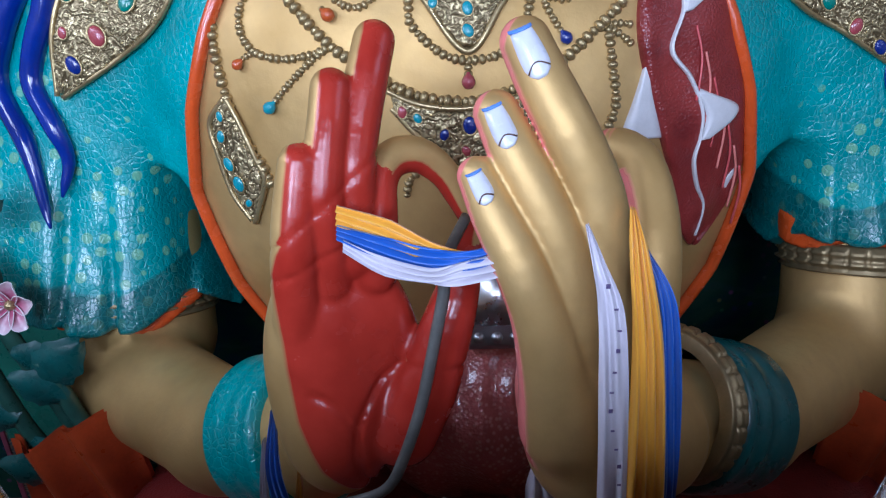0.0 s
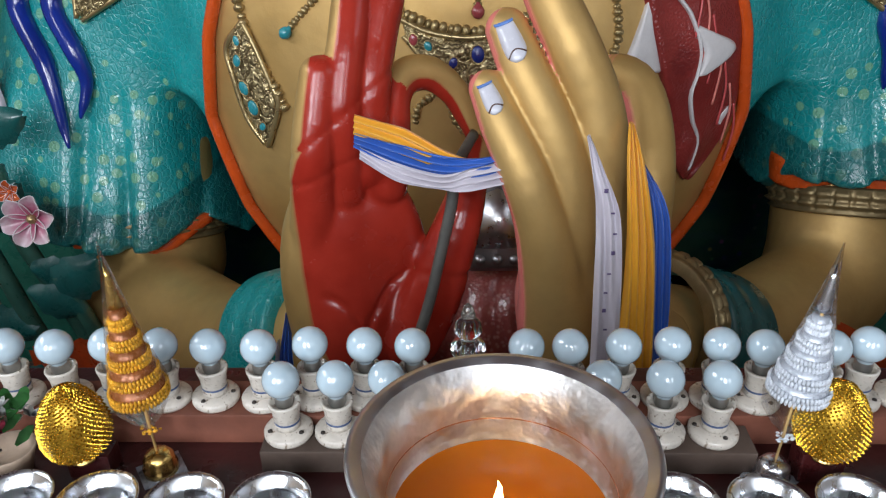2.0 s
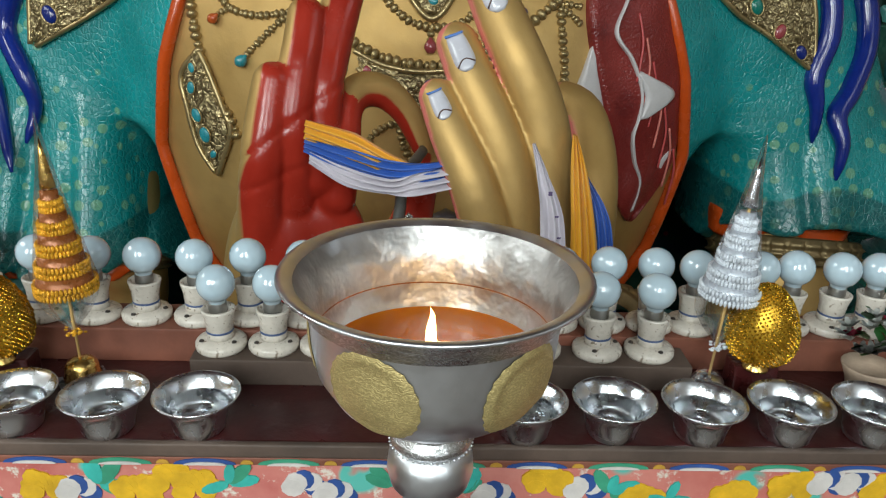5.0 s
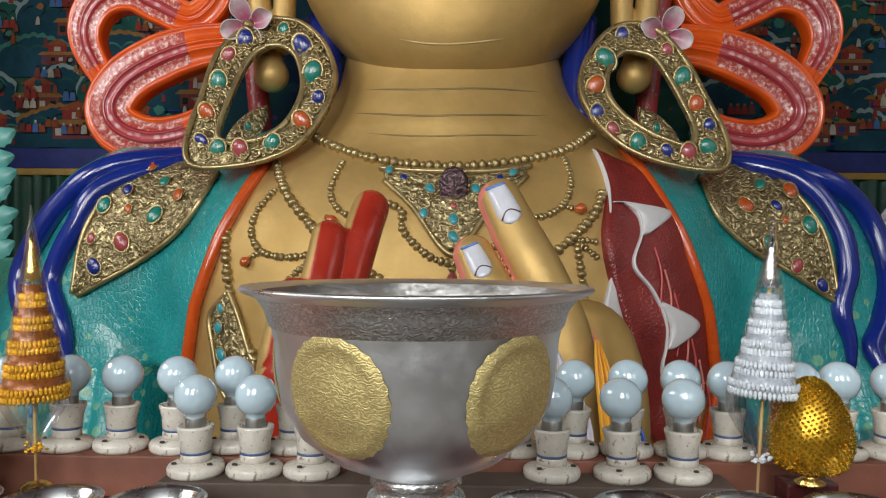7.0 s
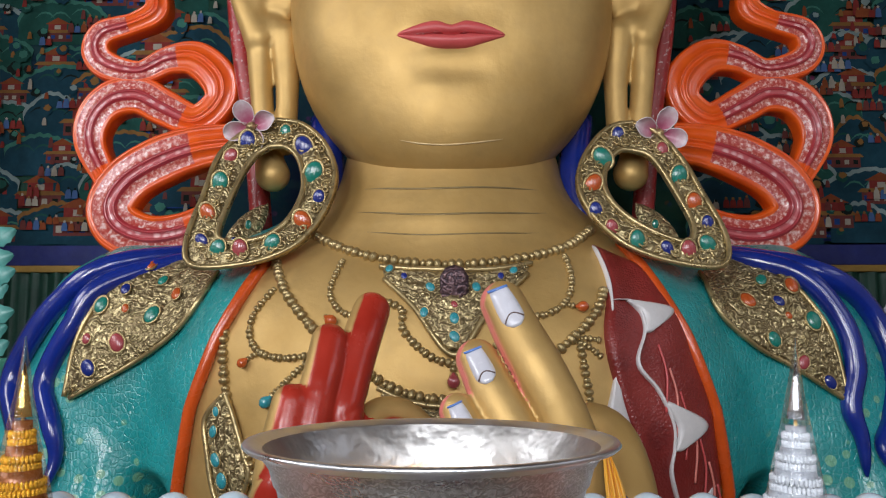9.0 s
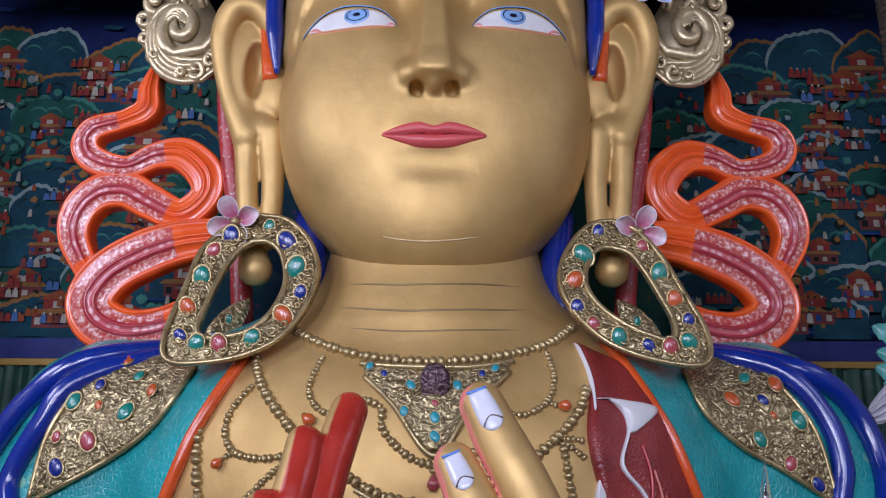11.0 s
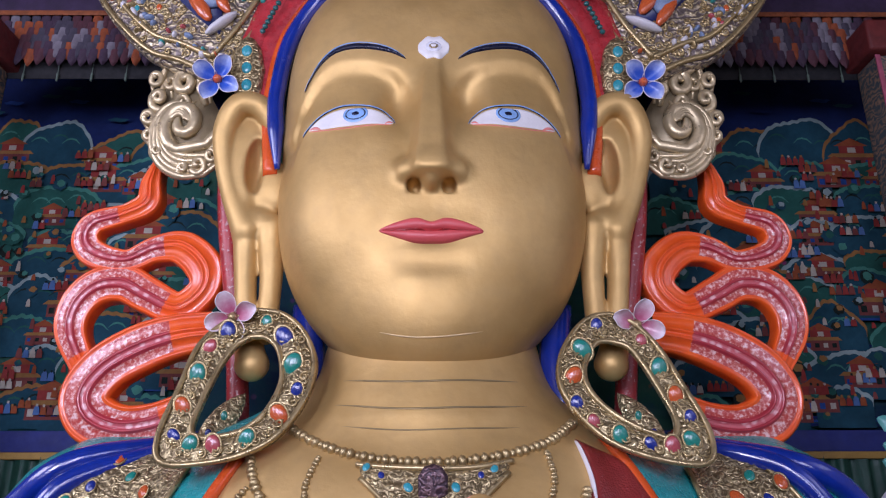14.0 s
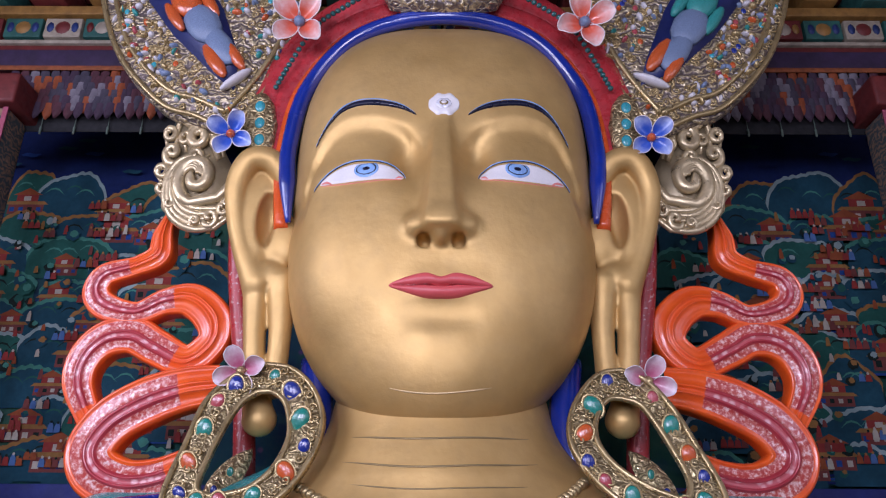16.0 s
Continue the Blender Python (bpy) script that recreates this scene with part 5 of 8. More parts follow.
def flower(place, size, m, turn, label, petals=4, out=(0, -1, -0.15), group="crown flowers"):
    """An open flower: cupped petals with a pale rim round a knob."""
    q = Vector(out).to_track_quat("Z", "Y").to_matrix().to_4x4()
    base = thing("flower", Matrix.Translation(place) @ q @ pose(0, 0, 0, 0, 0, turn), label, "flower", group)
    for k in range(petals):
        clay = Clay()
        u = np.linspace(0, 1, 9)[:, None]
        v = np.linspace(-1, 1, 9)[None, :]
        w = 0.36 * np.sin(np.pi * (0.06 + 0.80 * u ** 1.35)) ** 0.7
        x = u * (1 - 0.10 * v * v)
        y = v * w
        z = 0.05 + 0.42 * u ** 1.5 + 0.75 * (v ** 2) * w
        p = np.stack([np.broadcast_to(x, z.shape), np.broadcast_to(y, z.shape), z], 2) * size
        clay.grid(p, m)
        q_ = p.copy()
        q_[:, :, 2] -= 0.035 * size
        clay.grid(q_[:, ::-1], PETALRIM)
        edge = np.concatenate([p[1:, 0], p[-1, 1:-1], p[:0:-1, -1]])
        cord(clay, edge - np.array([0, 0, 0.015 * size]), 0.018 * size, PETALRIM, 6)
        ob = clay_part("petal", clay, base)
        ob.matrix_basis = pose(0, 0, 0, 0, 0, 360 / petals * k)
    part("centre", lathe([(0, 0), (0.16, 0.0), (0.2, 0.12), (0.16, 0.26), (0.07, 0.34), (0, 0.36)], 12), BEADGOLD if m is PETALPINK else (GREYBLUE if m is PETALRED else CORAL), base).scale = (size, size, size)
    return base


earring(-1, [(-0.973, 2.849), (-1.169, 2.76), (-1.32, 2.566), (-1.369, 2.268), (-1.418, 1.936), (-1.352, 1.768), (-1.086, 1.769), (-0.858, 1.834), (-0.692, 1.956), (-0.568, 2.198), (-0.544, 2.449), (-0.644, 2.671), (-0.801, 2.813)],
        [(-0.99, 2.591), (-1.07, 2.527), (-1.132, 2.392), (-1.183, 2.17), (-1.201, 2.004), (-1.133, 1.957), (-1.025, 1.967), (-0.919, 2.005), (-0.824, 2.102), (-0.769, 2.249), (-0.769, 2.37), (-0.818, 2.515), (-0.902, 2.589)],
        [(-1.14, 2.664, 0.05, LAPIS), (-0.767, 2.619, 0.055, LAPIS), (-0.686, 2.42, 0.055, JADE), (-0.636, 2.238, 0.036, LAPIS), (-0.719, 2.072, 0.05, CORAL), (-0.884, 1.919, 0.045, JADE), (-1.071, 1.881, 0.045, ROSE), (-1.205, 1.881, 0.045, JADE), (-1.31, 1.937, 0.035, LAPIS), (-1.306, 2.129, 0.045, CORAL), (-1.267, 2.349, 0.05, JADE), (-1.233, 2.546, 0.04, ROSE), (-0.904, 2.739, 0.035, JADE)], None)
earring(1, [(1.29, 2.817), (1.438, 2.739), (1.568, 2.535), (1.658, 2.267), (1.746, 1.964), (1.693, 1.768), (1.438, 1.778), (1.16, 1.881), (0.988, 2.052), (0.89, 2.268), (0.912, 2.481), (1.032, 2.683), (1.159, 2.793)],
        [(1.267, 2.559), (1.35, 2.527), (1.408, 2.443), (1.481, 2.249), (1.533, 2.062), (1.494, 1.956), (1.406, 1.976), (1.285, 2.034), (1.163, 2.131), (1.087, 2.249), (1.077, 2.37), (1.125, 2.494), (1.189, 2.558)],
        [(1.181, 2.706, 0.04, LAPIS), (1.06, 2.525, 0.055, JADE), (0.979, 2.329, 0.05, CORAL), (0.976, 2.14, 0.04, LAPIS), (1.061, 2.024, 0.036, ROSE), (1.202, 1.938, 0.045, JADE), (1.369, 1.881, 0.036, LAPIS), (1.493, 1.871, 0.045, ROSE), (1.614, 1.908, 0.045, JADE), (1.64, 2.051, 0.036, LAPIS), (1.585, 2.198, 0.045, CORAL), (1.524, 2.39, 0.05, JADE), (1.451, 2.589, 0.036, ROSE)], None)
flower((-1.10, 4.93, 2.79), 0.165, PETALPINK, 20, "pink and white painted flower on the earring", 4, (0, -1, -0.2), "earring flowers")
flower((1.42, 4.93, 2.74), 0.165, PETALPINK, 70, "pink and white painted flower on the earring", 4, (0, -1, -0.2), "earring flowers")


# blue locks over the shoulders
def lock(pts, r):
    clay = Clay()
    p = spline(pts, 60)
    cord(clay, p - np.array([0, r * 0.5, 0]), r, BLUE, 10, taper=np.interp(np.linspace(0, 1, 60), [0, 0.1, 0.7, 0.95, 1], [0.7, 1, 0.85, 0.4, 0.12]))
    ob = new("hair_lock", clay.mesh("hair_lock"))
    return tagged(ob, "glossy deep blue painted lock hanging over the shoulder", "hair lock", "hair locks")


lock([(-1.45, 5.26, 2.05), (-1.97, 5.0, 1.92), (-2.24, 4.95, 1.70), (-2.40, 4.93, 1.45), (-2.47, 4.90, 1.2), (-2.33, 4.76, 0.93), (-2.27, 4.68, 0.72), (-2.19, 4.54, 0.47)], 0.072)
lock([(-1.45, 5.20, 2.02), (-1.96, 4.93, 1.80), (-2.11, 4.86, 1.55), (-2.22, 4.85, 1.32), (-2.23, 4.82, 1.18), (-2.13, 4.74, 0.98), (-2.09, 4.72, 0.80), (-2.14, 4.65, 0.61)], 0.068)
lock([(1.75, 5.20, 2.03), (2.22, 4.98, 1.88), (2.43, 4.89, 1.61), (2.47, 4.82, 1.34), (2.41, 4.78, 1.10), (2.44, 4.74, 0.92), (2.44, 4.71, 0.72)], 0.068)
lock([(1.75, 5.24, 2.05), (2.37, 5.0, 1.88), (2.69, 5.05, 1.65), (2.77, 4.96, 1.30), (2.66, 4.82, 1.02), (2.57, 4.74, 0.88), (2.60, 4.66, 0.72), (2.58, 4.62, 0.52)], 0.075)


# ---- scarf between the raised fingers ----
def silk(name, c):
    m = Nodes(name, 0.38)
    col = m.mix(m.grey(m.noise(3.0, 5.0), 0.35, 0.7, 0.0, 0.35), c, tuple(v * 0.6 for v in c))
    m.colour(col)
    m.b.inputs["Sheen Weight"].default_value = 0.3
    w = m.node("ShaderNodeTexWave", Scale=90.0, Distortion=1.0)
    m.put(m.coord(), w.inputs["Vector"])
    m.bump(w.outputs["Fac"], 0.06, 0.002)
    m.bump(m.noise(14.0, 3.0), 0.3, 0.01)
    return m.mat


SILKYELLOW, SILKBLUE, SILKWHITE = silk("yellow_silk", (0.75, 0.36, 0.02)), silk("blue_silk", (0.02, 0.10, 0.45)), silk("white_silk", (0.58, 0.54, 0.60))
RUBBER = surface("grey_hose", (0.10, 0.10, 0.09), 0.45, scale=12, vary=0.3)
INK = surface("print_ink", (0.10, 0.07, 0.16), 0.5, scale=20, vary=0.2)


def cloth(name, line, width, m, parent, folds=4, depth=0.012, phase=0.0, across=(1, 0, 0)):
    """A hanging or stretched strip with lengthwise folds and two faces."""
    c = spline(line, 40)
    w = np.interp(np.linspace(0, 1, 40), np.linspace(0, 1, len(width)), width)
    s = np.linspace(-1, 1, 22)
    a = np.array(across, float)
    a /= np.linalg.norm(a)
    t = np.linspace(0, 1, 40)[:, None]
    ridge = depth * np.sin(folds * np.pi * s[None, :] + phase + 1.5 * np.sin(5 * t)) + depth * 0.5 * np.sin(9.0 * s[None, :] + 7 * t)
    p = c[:, None, :] + (w[:, None] * s[None, :])[:, :, None] * a
    p[:, :, 1] += ridge
    clay = Clay()
    clay.grid(p, m)
    q = p.copy()
    q[:, :, 1] += 0.004
    clay.grid(q[:, ::-1], m)
    return clay_part(name, clay, parent)


scarf = thing("prayer_scarf", Matrix(), "yellow, blue and white silk scarves looped between the raised fingers", "scarf")
up = (0.1, 0, 1)
cloth("strip", [(-0.31, 3.0, 1.10), (-0.13, 2.94, 1.06), (0.02, 2.90, 1.0), (0.14, 2.9, 0.97), (0.30, 2.95, 0.97)], [0.035, 0.05, 0.035, 0.02, 0.03], SILKYELLOW, scarf, 3, 0.01, 0, up)
cloth("strip", [(-0.31, 2.98, 1.05), (-0.13, 2.92, 1.01), (0.02, 2.88, 0.985), (0.16, 2.84, 1.0), (0.28, 2.9, 1.03)], [0.025, 0.042, 0.040, 0.032, 0.03], SILKBLUE, scarf, 3, 0.012, 1, up)
cloth("strip", [(-0.29, 2.96, 1.01), (-0.15, 2.90, 0.955), (0.0, 2.86, 0.935), (0.10, 2.83, 0.955), (0.24, 2.82, 0.99)], [0.02, 0.035, 0.028, 0.042, 0.04], SILKWHITE, scarf, 3, 0.012, 2, up)
cloth("strip", [(0.655, 2.93, 1.12), (0.665, 2.84, 1.0), (0.70, 2.78, 0.70), (0.715, 2.75, 0.31), (0.72, 2.75, -0.1), (0.72, 2.78, -0.5)], [0.008, 0.03, 0.05, 0.065, 0.075, 0.08], SILKYELLOW, scarf, 4, 0.014, 0.5)
cloth("strip", [(0.70, 2.93, 0.98), (0.76, 2.84, 0.82), (0.785, 2.79, 0.5), (0.80, 2.76, 0.06), (0.80, 2.78, -0.5)], [0.01, 0.035, 0.04, 0.032, 0.03], SILKBLUE, scarf, 3, 0.012, 1.5)
ws = cloth("strip", [(0.495, 2.83, 1.11), (0.52, 2.75, 1.02), (0.555, 2.70, 0.88), (0.575, 2.68, 0.60), (0.59, 2.68, 0.2), (0.60, 2.70, -0.4)], [0.006, 0.02, 0.04, 0.048, 0.05, 0.055], SILKWHITE, scarf, 2, 0.010, 2.5)
for k in range(14):
    zz, xo = 0.98 - 0.075 * k, 0.016 * math.sin(7.1 * k)
    xc = float(np.interp(zz, [0.2, 0.6, 0.88, 1.02], [0.59, 0.575, 0.555, 0.525])) + xo
    part("print_mark", block((xc - 0.006, 2.652, zz), (xc + 0.007, 2.655, zz + 0.006 + 0.008 * (k % 3 == 0)), 0.001), INK, scarf)
scarf2 = thing("prayer_scarf", Matrix(), "blue, white and yellow silk scarf hanging at the wrist", "scarf")
cloth("strip", [(-0.66, 3.1, 0.25), (-0.67, 3.02, 0.05), (-0.66, 3.0, -0.2), (-0.66, 3.0, -0.6)], [0.01, 0.03, 0.04, 0.04], SILKBLUE, scarf2, 3)
cloth("strip", [(-0.58, 3.05, 0.0), (-0.585, 3.0, -0.2), (-0.59, 3.0, -0.6)], [0.005, 0.02, 0.03], SILKYELLOW, scarf2, 3)
cloth("strip", [(-0.72, 3.1, 0.1), (-0.73, 3.02, -0.15), (-0.73, 3.0, -0.6)], [0.005, 0.02, 0.03], SILKWHITE, scarf2, 3)
tail = thing("prayer_scarf", Matrix(), "white silk scarf end hanging under the palm", "scarf")
cloth("strip", [(0.40, 3.05, 0.06), (0.42, 3.0, -0.1), (0.44, 2.98, -0.4)], [0.03, 0.10, 0.13], SILKWHITE, tail, 4)

hose = Clay()
cord(hose, spline([(0.12, 3.26, 0.97), (0.05, 3.02, 0.92), (0.035, 2.98, 0.80), (0.0, 2.96, 0.64), (-0.06, 2.90, 0.40), (-0.13, 2.87, 0.20), (-0.20, 2.86, 0.06), (-0.32, 2.88, -0.02), (-0.45, 2.9, -0.06)], 60), 0.022, RUBBER, 10, squash=0.8)
tagged(new("hose", hose.mesh("hose")), "grey flexible hose lying across the red palm", "hose")

# brown-red patterned cloth folded at the belly
def folded_paint():
    m = Nodes("brown_red_brocade", 0.28)
    base = m.ramp(m.noise(5.0, 6.0), [(0.3, (0.22, 0.045, 0.04)), (0.7, (0.36, 0.085, 0.075))])
    base = m.mix(m.grey(m.cells(34.0), 0.15, 0.45, 0.5, 0.0), base, (0.50, 0.26, 0.22))
    m.colour(base)
    m.bump(m.cells(60.0), 0.5, 0.006)
    m.b.inputs["Coat Weight"].default_value = 0.5
    return m.mat


def f_folded(p):
    d = ell(p, (0.27, 4.12, -0.52), (0.80, 0.44, 0.54))
    r = norm3((p[0] - 0.42) * 1.2, 0.0, p[2] + 0.22)
    d = d + 0.022 * np.sin(34 * r) * np.clip(1.2 - 2.2 * r, 0, 1)
    d = d + 0.03 * np.sin(11 * p[0] + 7 * p[2]) * np.clip((-0.2 - p[2]) / 0.2, 0, 1)
    return d


folds = Clay()
folds.add(*nets(f_folded, (-0.6, 3.6, -1.15), (1.15, 4.6, 0.1), 0.02), folded_paint())
tagged(new("folded_cloth", folds.mesh("folded_cloth")), "glossy brown-red patterned cloth gathered at the belly", "cloth")

# the niche behind, with its pane
niche = thing("glass_niche", pose(0.25, 3.99, 0.20, -21), "small arched glass niche in a grey metal frame at the belly", "niche")
GREYMETAL = silver("grey_metal", (0.36, 0.36, 0.38), 0.35, 0.3, 0.4)
part("frame", plate([(-0.17, -0.22), (0.17, -0.22), (0.17, 0.10), (0.11, 0.22), (0, 0.27), (-0.11, 0.22), (-0.17, 0.10)], 0.05, 0.02, 0.12), GREYMETAL, niche)
part("pane", plate([(-0.12, -0.10), (0.12, -0.10), (0.12, 0.10), (0.07, 0.18), (0, 0.21), (-0.07, 0.18), (-0.12, 0.10)], 0.012), silver("mirror_pane", (0.88, 0.89, 0.92), 0.30, 0.02, 0.1), niche).location = (0, -0.068, 0)
for k in range(3):
    part("rosette", lathe([(0, 0.02), (0.02, 0.015), (0.03, 0)], 10), GREYMETAL, niche).matrix_basis = pose(-0.09 + 0.09 * k, -0.075, -0.16, 90)

# ---- the altar in front ----
WOODPALE = surface("worn_red_board", (0.22, 0.075, 0.045), 0.6, scale=6, vary=0.4, fine=40)
WOODGREY = surface("grey_brown_board", (0.10, 0.068, 0.052), 0.65, scale=6, vary=0.45, fine=40)
PORCELAIN = surface("stained_porcelain", (0.62, 0.57, 0.50), 0.32, scale=40, vary=0.14, fine=160, coat=0.2, specks=(0.25, 0.2, 0.15))
BULBGLASS = Nodes("opal_bulb", 0.12)
BULBGLASS.colour(BULBGLASS.ramp(BULBGLASS.noise(20.0), [(0.3, (0.42, 0.53, 0.60)), (0.7, (0.48, 0.59, 0.65))]))
BULBGLASS.b.inputs["Coat Weight"].default_value = 1.0
BULBGLASS.b.inputs["Coat Roughness"].default_value = 0.03
BULBGLASS.b.inputs["Subsurface Weight"].default_value = 0.3
BULBGLASS.b.inputs["Subsurface Radius"].default_value = (0.02, 0.02, 0.02)
BULBGLASS = BULBGLASS.mat
CLEARBULB = glassy("clear_bulb_glass", (0.85, 0.88, 0.9), 0.05)
CAP = silver("lamp_cap", (0.45, 0.44, 0.42), 0.35)
DARKHOLE = surface("screw_hole", (0.04, 0.03, 0.025), 0.7)
BLUELINE = surface("blue_glaze_line", (0.06, 0.10, 0.22), 0.35)
STEEL = silver("offering_bowl_metal", (0.76, 0.78, 0.81), 0.24, 0.16, 0.25)
WATER = glassy("water", (0.95, 0.97, 0.97), 0.0, 1.33)
LAMPSILVER = silver("lamp_silver", (0.76, 0.78, 0.81), 0.34, 0.35, 0.3)
LAMPINSIDE = silver("lamp_inside", (0.47, 0.46, 0.45), 0.36, 0.8, 0.6)
CHASEDSILVER = chased("chased_silver", (0.74, 0.75, 0.77), (0.50, 0.50, 0.50), 1.0, 260.0, 0.32, 0.0006)
MEDALLION = chased("brass_medallion", (0.56, 0.45, 0.20), (0.42, 0.33, 0.14), 0.6, 300.0, 0.52, 0.0006)
BUTTER = Nodes("melted_butter", 0.08)
BUTTER.colour(BUTTER.ramp(BUTTER.noise(6.0), [(0.3, (0.42, 0.105, 0.003)), (0.7, (0.56, 0.155, 0.005))]))
BUTTER.b.inputs["Coat Weight"].default_value = 0.8
BUTTER.b.inputs["Subsurface Weight"].default_value = 0.2
BUTTER.b.inputs["Subsurface Radius"].default_value = (0.06, 0.03, 0.01)
BUTTER = BUTTER.mat
FLAME = Nodes("flame", 0.5)
FLAME.colour((1.0, 0.6, 0.2))
FLAME.b.inputs["Emission Color"].default_value = (1.0, 0.62, 0.25, 1)
FLAME.b.inputs["Emission Strength"].default_value = 14.0
FLAME = FLAME.mat

altar = thing("altar_table", Matrix(), "dark red lacquered altar table with a flower-painted front", "altar")
# table, panel and back board run on unseen to both sides, shading the forearms
part("tabletop", block((-4.2, 1.187, 1.038), (4.4, 1.62, 1.064), 0.004), WOODRED, altar)
part("front_edge", block((-4.2, 1.176, 1.044), (4.4, 1.187, 1.0655), 0.003), WOODGREY, altar)


def floral_front():
    """Faded pink panel with painted leaves and petals."""
    m = Nodes("painted_panel", 0.6)
    base = m.ramp(m.noise(9.0, 6.0), [(0.3, (0.36, 0.07, 0.055)), (0.7, (0.52, 0.19, 0.15))])
    col = m.mix(m.grey(m.noise(30.0, 5.0, 0.7), 0.56, 0.64), base, (0.55, 0.50, 0.42))
    leaf = m.grey(m.cells(11.0, "SMOOTH_F1"), 0.24, 0.30, 1.0, 0.0)
    col = m.mix(m.mul(leaf, m.grey(m.noise(9.0, 3.0), 0.47, 0.52)), col, (0.06, 0.36, 0.30))
    m.colour(col)
    m.bump(m.noise(60.0), 0.2, 0.002)
    return m.mat


PANEL = floral_front()
part("front_panel", block((-4.2, 1.192, 0.0), (4.4, 1.23, 1.026), 0.0), PANEL, altar)
part("border_board", block((-4.2, 1.184, 1.026), (4.4, 1.23, 1.038), 0.002), WOODPALE, altar)
COLOURS = [surface("border_blue", (0.03, 0.08, 0.28), 0.5, scale=20, vary=0.3), surface("border_green", (0.05, 0.30, 0.18), 0.5, scale=20, vary=0.3), surface("border_ochre", (0.50, 0.28, 0.04), 0.5, scale=20, vary=0.3), surface("flower_yellow", (0.72, 0.42, 0.02), 0.55, scale=20, vary=0.3), surface("leaf_teal", (0.05, 0.42, 0.36), 0.55, scale=20, vary=0.3), surface("petal_white", (0.62, 0.58, 0.55), 0.55, scale=20, vary=0.2)]


def painted(parent, name, outline, m, y, lift=0.0015):
    ob = part(name, plate(outline, lift), m, parent, smooth=False)
    ob.location = (0, y, 0)
    return ob


def arcshape(cx_, cz_, w, h, n=11):
    return [(cx_ - w * math.cos(math.pi * k / (n - 1)), cz_ + h * math.sin(math.pi * k / (n - 1))) for k in range(n)]


def petal_shape(x, z, r, ang, w=0.35, n=10):
    pts = []
    for k in range(n):
        a = 2 * math.pi * k / n
        u, v = r * 0.5 * (1 + math.cos(a)), r * w * math.sin(a)
        pts.append((x + u * math.cos(ang) - v * math.sin(ang), z + u * math.sin(ang) + v * math.cos(ang)))
    return pts


for k in range(18):
    x = -0.9 + 0.118 * k
    painted(altar, "scallop", arcshape(x, 1.027, 0.044, 0.010), COLOURS[k % 2], 1.184)
    painted(altar, "scallop_core", arcshape(x, 1.027, 0.030, 0.005), COLOURS[5], 1.182)
    painted(altar, "dot", arcshape(x + 0.059, 1.028, 0.009, 0.007), COLOURS[2], 1.184)
rnd = random.Random(5)
for k in range(40):
    x = -0.80 + 0.046 * k + rnd.uniform(-0.01, 0.01)
    z = 0.992 + rnd.uniform(-0.022, 0.012)
    kind = rnd.choice((0, 0, 1, 2, 4))
    lift = 0.0010 + 0.0002 * (k % 5)
    if kind == 0:
        for j in range(7):
            painted(altar, "flower_petal", petal_shape(x, z - 0.012, rnd.uniform(0.028, 0.044), math.radians(-10 + 33 * j), 0.40), COLOURS[3], 1.192, lift + 0.0003 * j)
    elif kind == 1:
        for j in range(5):
            painted(altar, "leaf", petal_shape(x, z - 0.01, rnd.uniform(0.028, 0.056), math.radians(rnd.uniform(-30, 210)), 0.22), COLOURS[4 if j % 3 else 1], 1.192, lift + 0.0003 * j)
    elif kind == 2:
        for j in range(5):
            painted(altar, "flower_petal", petal_shape(x, z - 0.012, 0.034, math.radians(10 + 40 * j), 0.45), COLOURS[(0, 5, 0, 5, 5)[j]], 1.192, lift + 0.0003 * j)

riser = tagged(part("lamp_board", block((-4.2, 1.405, 1.064), (4.4, 1.50, 1.124), 0.003), WOODPALE, None, "", False), "worn reddish board carrying the back row of bulbs", "board")
riser2 = tagged(part("lamp_board", block((-0.25, 1.335, 1.064), (0.545, 1.402, 1.108), 0.003), WOODGREY, None, "", False), "grey-brown board carrying the front row of bulbs", "board")


def bulb_holder():
    """A porcelain batten holder with an opal bulb."""
    b = thing("bulb_holder", Matrix(), "round opal bulb in a stained white porcelain holder", "light bulb", "bulbs on the altar")
    part("base", lathe([(0, 0), (0.0385, 0), (0.0405, 0.004), (0.0405, 0.011), (0.038, 0.0145), (0.028, 0.017), (0.021, 0.019), (0, 0.019)], 28), PORCELAIN, b)
    sk = part("socket", lathe([(0.0, 0.018), (0.0215, 0.018), (0.0215, 0.029), (0.0205, 0.030), (0.0205, 0.033), (0.0215, 0.034), (0.0225, 0.05), (0.0265, 0.066), (0.0265, 0.069), (0.0225, 0.070), (0.0215, 0.063), (0, 0.062)], 24), PORCELAIN, b)
    part("glaze_line", lathe([(0.0206, 0.0296), (0.0216, 0.0300), (0.0216, 0.0332), (0.0206, 0.0336)], 24), BLUELINE, sk)
    for sx in (-1, 1):
        part("screw_hole", lathe([(0, 0.0022), (0.0035, 0.002), (0.0042, 0.0)], 10), DARKHOLE, b).location = (sx * 0.026, -0.016, 0.0172)
    part("cap", lathe([(0.0135, 0.062), (0.0150, 0.070), (0.0142, 0.073), (0.0150, 0.076), (0.0138, 0.082)], 18), CAP, b)
    prof = [(0.0135, 0.079)]
    for k in range(3, 19):
        a = math.pi * k / 18
        prof.append((0.030 * math.sin(a), 0.112 - 0.030 * math.cos(a)))
    part("bulb", lathe([(max(r, 0.0), z) for r, z in prof[:-1]] + [(0, 0.142)], 28), BULBGLASS, b)
    return b


